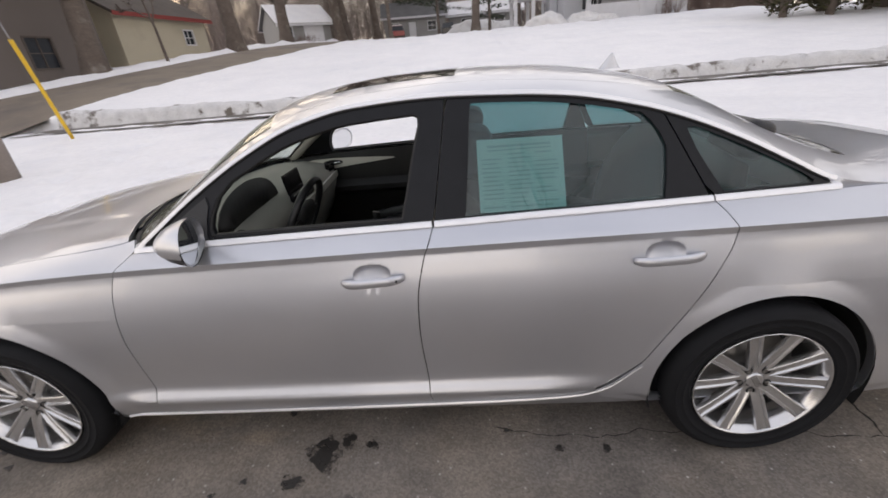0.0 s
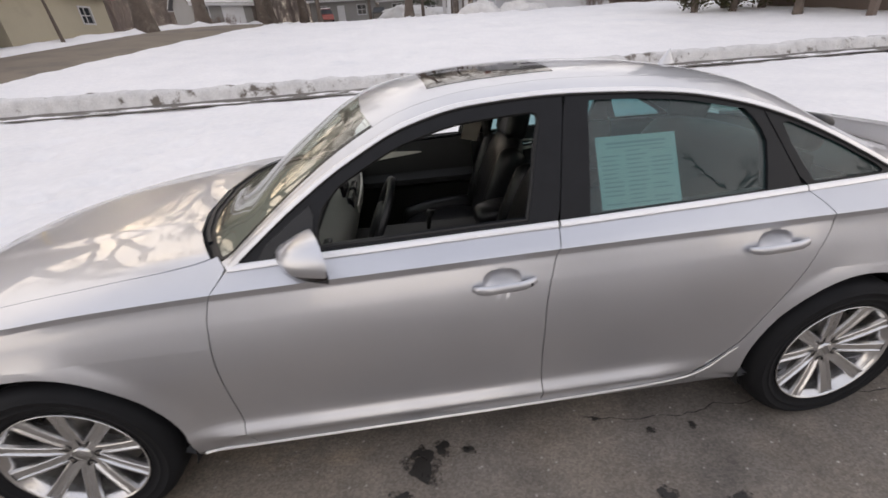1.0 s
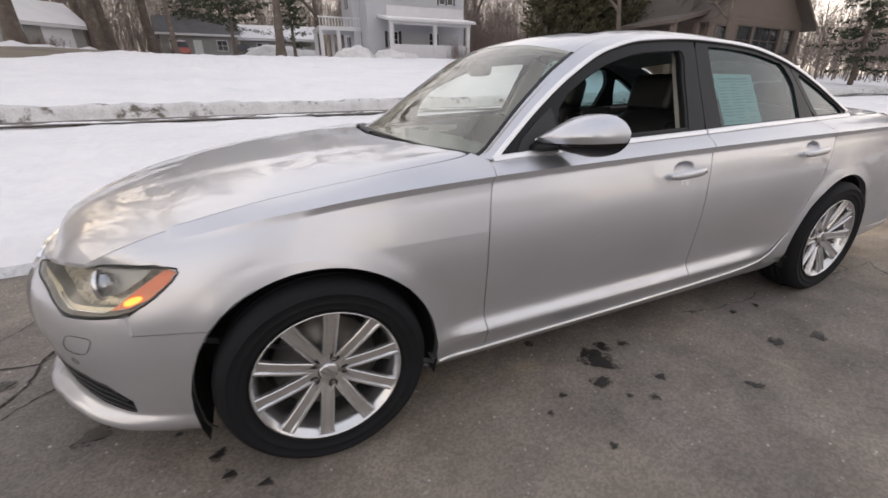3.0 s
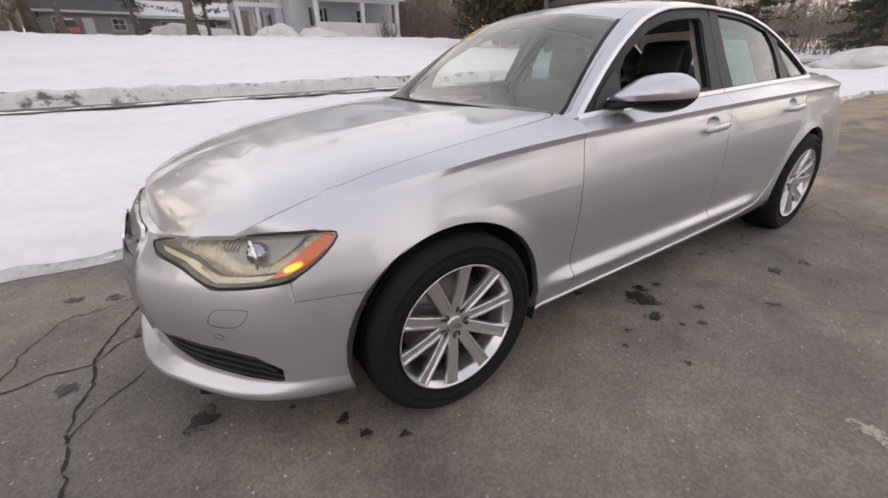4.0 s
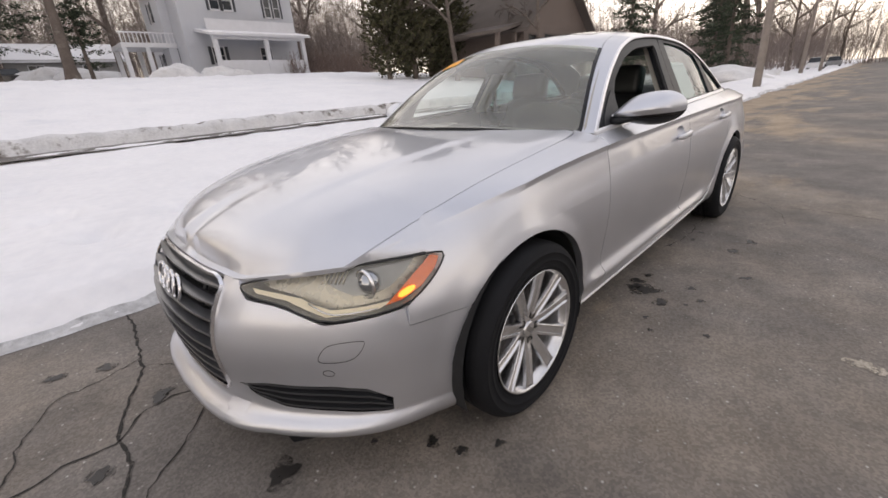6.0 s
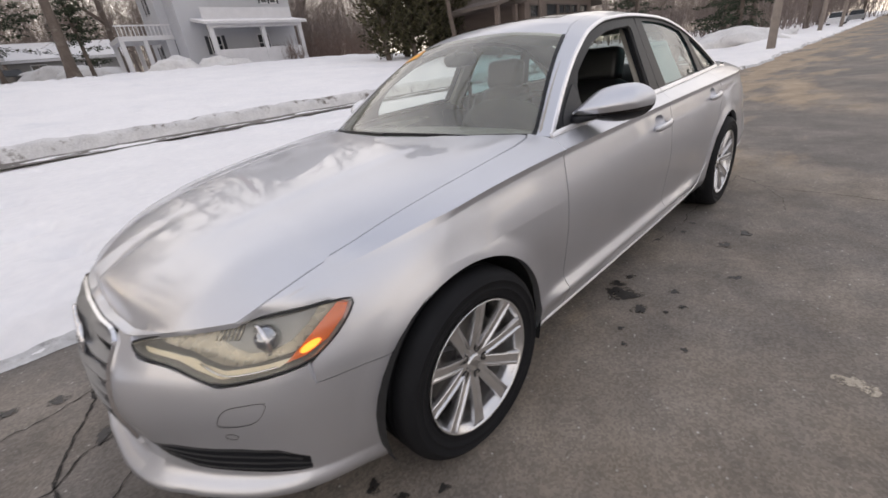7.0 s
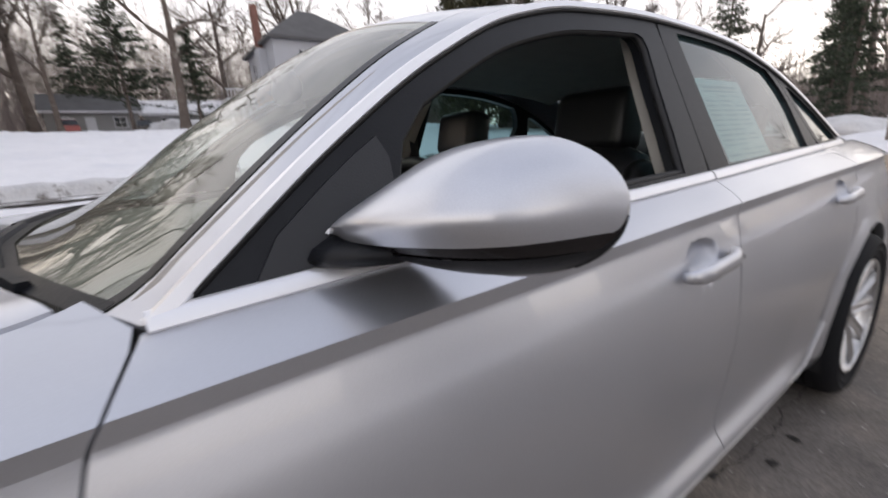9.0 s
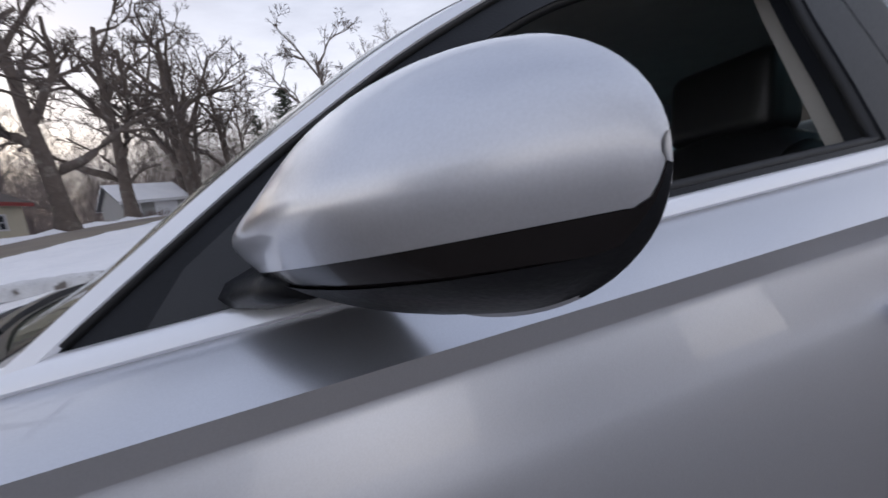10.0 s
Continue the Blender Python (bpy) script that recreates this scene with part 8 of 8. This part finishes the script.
def brown_house():
    """A storey and a half under a steep gable with a band of wide windows."""
    h = thing("house", "brown shingled house with a steep gable and wide dark windows", "house", pose(30.2, 21.0, 2.1, 0, 0, 4))
    W, Dp, H = 10.6, 9.0, 2.9
    x0, x1, y0, y1 = -W / 2, W / 2, -Dp / 2, Dp / 2
    front = [(0.7, 1.9, 0.75, 2.2), (3.0, 4.6, 0.75, 2.3), (4.9, 8.0, 0.75, 2.3), (8.5, 9.9, 0.75, 2.3), (4.4, 6.2, 3.7, 4.9)]
    w, P = board_wall(h, "wall", (x0, y0), (x1, y0), -1.2, H, BROWN_WALL, 0.22, 3.9, front[:4])
    window(w, P, front[0], False, 0, ROOF_BROWN)
    window(w, P, front[1], False, 0, ROOF_BROWN)
    window(w, P, front[2], False, 2, ROOF_BROWN)
    window(w, P, front[3], False, 0, ROOF_BROWN)
    board_wall(h, "wall", (x0, y1), (x0, y0 + 0.2), -1.2, H, BROWN_WALL, 0.22)
    board_wall(h, "wall", (x1, y0 + 0.2), (x1, y1), -1.2, H, BROWN_WALL, 0.22)
    board_wall(h, "wall", (x1 - 0.2, y1), (x0 + 0.2, y1), -1.2, H, BROWN_WALL, 0, 3.9)
    k = 3.9 / (W / 2)
    e = 0.7
    slab_roof(h, [(x0 - e, y0 - 0.7, H - e * k + 0.1), (0, y0 - 0.7, H + 4.0), (0, y1 + 0.5, H + 4.0), (x0 - e, y1 + 0.5, H - e * k + 0.1)], 0.22, ROOF_BROWN, "roof", "steep brown roof side")
    slab_roof(h, [(0, y0 - 0.7, H + 4.02), (x1 + e, y0 - 0.7, H - e * k + 0.1), (x1 + e, y1 + 0.5, H - e * k + 0.1), (0, y1 + 0.5, H + 4.02)], 0.22, ROOF_BROWN, "roof", "steep brown roof side")
    boxed(h, "chimney", 1.6, 2.3, 0.2, 0.9, H + 1.5, H + 5.0, BRICK, "brick chimney")
    # dormer with a snow patch below it
    boxed(h, "dormer", 2.4, 4.6, -1.8, 1.8, H + 0.4, H + 2.9, BROWN_WALL, "shingled dormer")
    boxed(h, "dormer_roof", 2.2, 5.0, -2.1, 2.1, H + 2.9, H + 3.06, ROOF_BROWN)
    boxed(h, "dormer_pane", 4.605, 4.63, -0.7, 0.5, H + 1.5, H + 2.5, PANE, "", 0)
    slab_roof(h, [(4.7, -3.4, H + 0.58), (5.6, -3.4, H - 0.08), (5.6, 0.2, H - 0.08), (4.7, 0.2, H + 0.58)], 0.06, SNOW, "roof_snow", "patch of snow on the roof")
    # porch post pair at the near side
    for x in (x0 - 2.6, x0 - 0.5):
        boxed(h, "porch_post", x - 0.13, x + 0.13, y0 + 0.3, y0 + 0.56, -1.2, 2.3, BROWN_WALL)
    slab_roof(h, [(x0 - 3.0, y0, 2.35), (x0 - 0.1, y0, 2.95), (x0 - 0.1, y0 + 4, 2.95), (x0 - 3.0, y0 + 4, 2.35)], 0.2, ROOF_BROWN, "porch_roof")


def plain_house(name, label, x, y, z, turn, W, Dp, H, gable, wall, roof, trim, openings=(), snow=False, door=None):
    h = thing(name, label, "house" if name == "house" else "garage", pose(x, y, z, 0, 0, turn))
    x0, x1, y0, y1 = -W / 2, W / 2, -Dp / 2, Dp / 2
    w, P = board_wall(h, "wall", (x0, y0), (x1, y0), -1.5, H, wall, 0, 0, openings)
    for o in openings:
        # frames of the dark house are browned: shade put into their colour
        window(w, P, o, False, 1, ROOF_BROWN if wall is DARK_WALL else None)
    if door:
        bm = box_bm((door[1] - door[0], 0.08, door[2]), (x0 + (door[0] + door[1]) / 2, y0 - 0.045, door[2] / 2), 0.01)
        part("door", bm, WHITE_TRIM, h, "pale panel door")
    board_wall(h, "wall", (x1, y0 + 0.2), (x1, y1), -1.5, H, wall, 0, gable)
    board_wall(h, "wall", (x0, y1), (x0, y0 + 0.2), -1.5, H, wall, 0, gable)
    board_wall(h, "wall", (x1 - 0.2, y1), (x0 + 0.2, y1), -1.5, H, wall)
    e, k = 0.5, gable / (Dp / 2)
    for sgn, lab in ((-1, "roof"), (1, "roof")):
        ye = sgn * (Dp / 2 + e)
        cs = [(x0 - 0.4, ye, H - e * k + 0.12), (x1 + 0.4, ye, H - e * k + 0.12), (x1 + 0.4, 0, H + gable + 0.12), (x0 - 0.4, 0, H + gable + 0.12)]
        slab_roof(h, cs if sgn < 0 else cs[::-1], 0.2, roof, "roof")
        boxed(h, "eave_board", x0 - 0.4, x1 + 0.4, min(ye, ye + 0.05 * sgn), max(ye, ye + 0.05 * sgn), H - e * k - 0.16, H - e * k + 0.10, trim, "", 0)
        if snow:
            cs = [(c[0], c[1], c[2] + 0.10) for c in cs]
            slab_roof(h, cs if sgn < 0 else cs[::-1], 0.09, SNOW, "roof_snow", "snow on the roof")
    return h


white_house()
brown_house()
plain_house("garage", "cream stucco garage with red eaves", -22.8, 31.6, ground_z(-20, 31) - 0.1, 83, 8.6, 6.0, 3.1, 1.7, CREAM_WALL, ROOF_BROWN, RED_TRIM, ((6.0, 7.0, 1.1, 2.1),))
plain_house("house", "dark brick house with red steps and a pale door", -25.4, 18.0, ground_z(-22, 18) + 0.1, 83, 15.0, 9.0, 5.6, 3.0, DARK_WALL, ROOF_BROWN, RED_TRIM, ((2.0, 3.4, 0.9, 2.4), (10.6, 12.0, 0.9, 2.4), (6.2, 7.0, 3.4, 4.8)), door=(6.3, 7.4, 2.1))
plain_house("garage", "small grey garage with a snowy roof", -18.4, 54.5, ground_z(-18.4, 54.5), 40, 6.4, 6.0, 2.4, 1.9, GREY_WALL, ROOF_GREY, WHITE_TRIM, ((0.8, 1.6, 0.9, 1.9),), True, (3.0, 5.4, 2.1))
plain_house("house", "small grey house with a dark roof behind the red car", -5.0, 69.0, ground_z(-5, 69), 6, 9.0, 7.0, 3.0, 2.0, GREY_WALL, ROOF_GREY, WHITE_TRIM, ((1.0, 2.2, 0.9, 2.1), (6.4, 7.6, 0.9, 2.1)), False, (3.6, 4.6, 2.1))
plain_house("house", "low grey house behind the trees", 6.0, 72.0, ground_z(6, 72), -4, 11.0, 7.0, 2.8, 1.8, GREY_WALL, ROOF_GREY, WHITE_TRIM, ((2, 3.4, 0.9, 2.1), (7, 8.4, 0.9, 2.1)), True)
# unseen houses, added across the road only to be mirrored in the car
for x, y, t, c in ((-12, -24, 180, GREY_WALL), (14, -26, 180, GREY_WALL), (40, -24, 180, BROWN_WALL)):
    plain_house("house", "plain unseen house added across the road for reflections", x, y, 0.3, t, 11, 8, 4.6, 2.6, c, ROOF_GREY, WHITE_TRIM, ((1.5, 2.7, 0.9, 2.3), (7.5, 8.7, 0.9, 2.3)), False, (4.9, 5.9, 2.1))


# ---- poles ----
POLE = material("weathered_pole", (0.24, 0.205, 0.18), 0.9, 0, 0.25, 0.004, 3, 60)
YELLOW = material("yellow_guard", (0.72, 0.45, 0.03), 0.5, 0, 0.12, 0, 6, 60)
STEEL = material("galvanised_wire", (0.35, 0.35, 0.36), 0.4, 0.8)


def utility_pole(x, y, h, lean, label, r=0.16):
    p = thing("utility_pole", label, "utility pole", pose(x, y, ground_z(x, y) - 0.1, lean[1], lean[0], 0), "utility poles")
    v, f = sweep([(0, 0, z) for z in np.linspace(0, h, 12)], ring(r, 14), up=(0, 1, 0), scales=list(np.linspace(1.0, 0.68, 12)))
    mesh_part("pole", v, f, POLE, p)
    part("crossarm", box_bm((0.10, 2.4, 0.12), (0, 0, h - 0.6), 0.01), POLE, p)
    for d in (-1.05, -0.5, 0.5, 1.05):
        v, f = lathe([(0.0, 0.0), (0.05, 0.0), (0.05, 0.07), (0.03, 0.08), (0.045, 0.12), (0.0, 0.14)], 10)
        ob = mesh_part("insulator", v, f, WHITE_TRIM, p)
        ob.matrix_local = pose(0, d, h - 0.53, 90, 0, 0)
    return p


utility_pole(-5.62, 4.12, 9.5, (1.0, 0.5), "grey weathered utility pole standing in the snow", 0.17)
utility_pole(24.6, 2.35, 10.5, (7.0, -2.0), "leaning grey utility pole in the roadside snow", 0.17)
utility_pole(52.0, 3.4, 10.0, (3, 0), "far brown utility pole beside the road", 0.17)
utility_pole(60.0, 2.6, 9.0, (5, 0), "far leaning utility pole beside the road", 0.15)
guy = thing("guy_wire", "steel guy wire with a yellow plastic guard beside the pole", "guy wire")
g0_, g1_ = Vector((-8.0, 8.0, ground_z(-8, 8) + 0.02)), Vector((-5.85, 4.45, 8.2))
v_, f_ = sweep([g0_, g1_], ring(0.012, 6))
mesh_part("wire", v_, f_, STEEL, guy)
d_ = (g1_ - g0_).normalized()
v_, f_ = sweep([g0_ + d_ * t for t in np.linspace(0.10, 2.5, 8)], ring(0.042, 8))
mesh_part("guard", v_, f_, YELLOW, guy, "yellow plastic guard")
for k_, (dy, hz) in enumerate(((-1.05, 9.5), (1.05, 9.5), (0.5, 9.5), (0.0, 7.2), (0.0, 6.7))):
    a_, b_ = Vector((-5.5, 4.12 + dy, hz)), Vector((25.7, 2.35 + dy, hz + 0.9))
    v_, f_ = sweep([a_.lerp(b_, t) + Vector((0, 0, -0.7 * math.sin(math.pi * t))) for t in np.linspace(0, 1, 24)], ring(0.012 if hz > 8 else 0.03, 5))
    tagged(mesh_part("overhead_wire", v_, f_, SEAL), "black overhead wire between the poles", "wire", "overhead wires")


# ---- parked cars far off ----
FAR_TYRE = disc_data([(0.0, -0.085), (0.20, -0.09), (0.22, -0.10), (0.30, -0.11), (0.33, -0.08), (0.335, 0.0), (0.33, 0.08), (0.20, 0.10), (0.0, 0.10)], 24, RUBBER, "wheel")


def small_car(x, y, turn, paint, label, roof_snow=False, z=None):
    c = thing("parked_car", label, "car", pose(x, y, ground_z(x, y) + 0.03 if z is None else z, 0, 0, turn), "parked cars far off")
    def shell(name, prof, w0, w1, mat):
        bm = bmesh.new()
        L = [bm.verts.new((px, -w0 if pz < 0.95 else -w1, pz)) for px, pz in prof]
        R_ = [bm.verts.new((px, w0 if pz < 0.95 else w1, pz)) for px, pz in prof]
        n = len(prof)
        bm.faces.new(L)
        bm.faces.new(R_[::-1])
        for i in range(n):
            bm.faces.new((L[(i + 1) % n], L[i], R_[i], R_[(i + 1) % n]))
        bmesh.ops.recalc_face_normals(bm, faces=bm.faces[:])
        bmesh.ops.bevel(bm, geom=bm.edges[:], offset=0.05, segments=2, affect="EDGES")
        part(name, bm, mat, c)
    shell("body", [(-2.2, 0.30), (2.2, 0.30), (2.25, 0.60), (2.15, 0.85), (1.3, 0.94), (-1.9, 0.94), (-2.2, 0.85)], 0.87, 0.87, paint)
    shell("cabin", [(-1.7, 0.93), (1.0, 0.93), (0.45, 1.50), (-1.35, 1.52)], 0.85, 0.66, PANE)
    part("roof", box_bm((1.75, 1.30, 0.05), (-0.45, 0, 1.53), 0.02), paint, c)
    if roof_snow:
        part("roof_snow", box_bm((1.7, 1.26, 0.12), (-0.45, 0, 1.61), 0.04), SNOW, c, "snow on the roof")
    for wx in (-1.35, 1.35):
        for wy in (-0.80, 0.80):
            ob = new("wheel", FAR_TYRE)
            ob.parent = c
            ob.matrix_local = pose(wx, wy, 0.33)


small_car(-6.6, 60.0, 100, material("red_paint", (0.25, 0.02, 0.025), 0.3, 0.2, coat=0.6), "red car with snow on its roof before the small house", True)
small_car(0.2, 62.0, 95, material("black_paint", (0.02, 0.02, 0.024), 0.3, 0.2, coat=0.6), "dark car parked before the small house")
small_car(92.0, 3.4, 4, material("grey_paint", (0.22, 0.23, 0.24), 0.3, 0.3, coat=0.6), "grey car parked far down the road", z=0.05)
small_car(76.0, 4.2, 2, material("white_paint", (0.65, 0.66, 0.68), 0.3, 0.1, coat=0.6), "pale car parked far down the road", z=0.05)


# snow heaps along the house and the street
def heap(x, y, r, h, seed):
    bm = bmesh.new()
    bmesh.ops.create_icosphere(bm, subdivisions=4, radius=1.0)
    for v in bm.verts:
        n = v.co.normalized()
        k = 1 + 0.35 * noise.noise(n * 1.6 + Vector((seed * 7, 0, 0))) + 0.14 * noise.noise(n * 4.5 + Vector((0, seed * 3, 0)))
        v.co = Vector((n.x * r * k, n.y * r * 0.7 * k, n.z * h * k))
    ob = part("snow_mound", bm, OLD_SNOW, None, "", True)
    ob.matrix_world = pose(x, y, ground_z(x, y) + 0.02)
    return tagged(ob, "heap of shovelled grey snow", "snow heap", "snow heaps")


for k_, q_ in enumerate(((9.5, 38.6, 1.6, 0.9), (12.6, 38.4, 1.4, 0.8), (14.2, 38.2, 1.2, 0.5), (3.5, 60, 3.0, 1.6), (6.5, 58, 3.4, 1.3), (31.0, 5.2, 3.2, 0.9), (35.5, 4.6, 2.6, 0.8))):
    heap(*q_, k_ + 1)
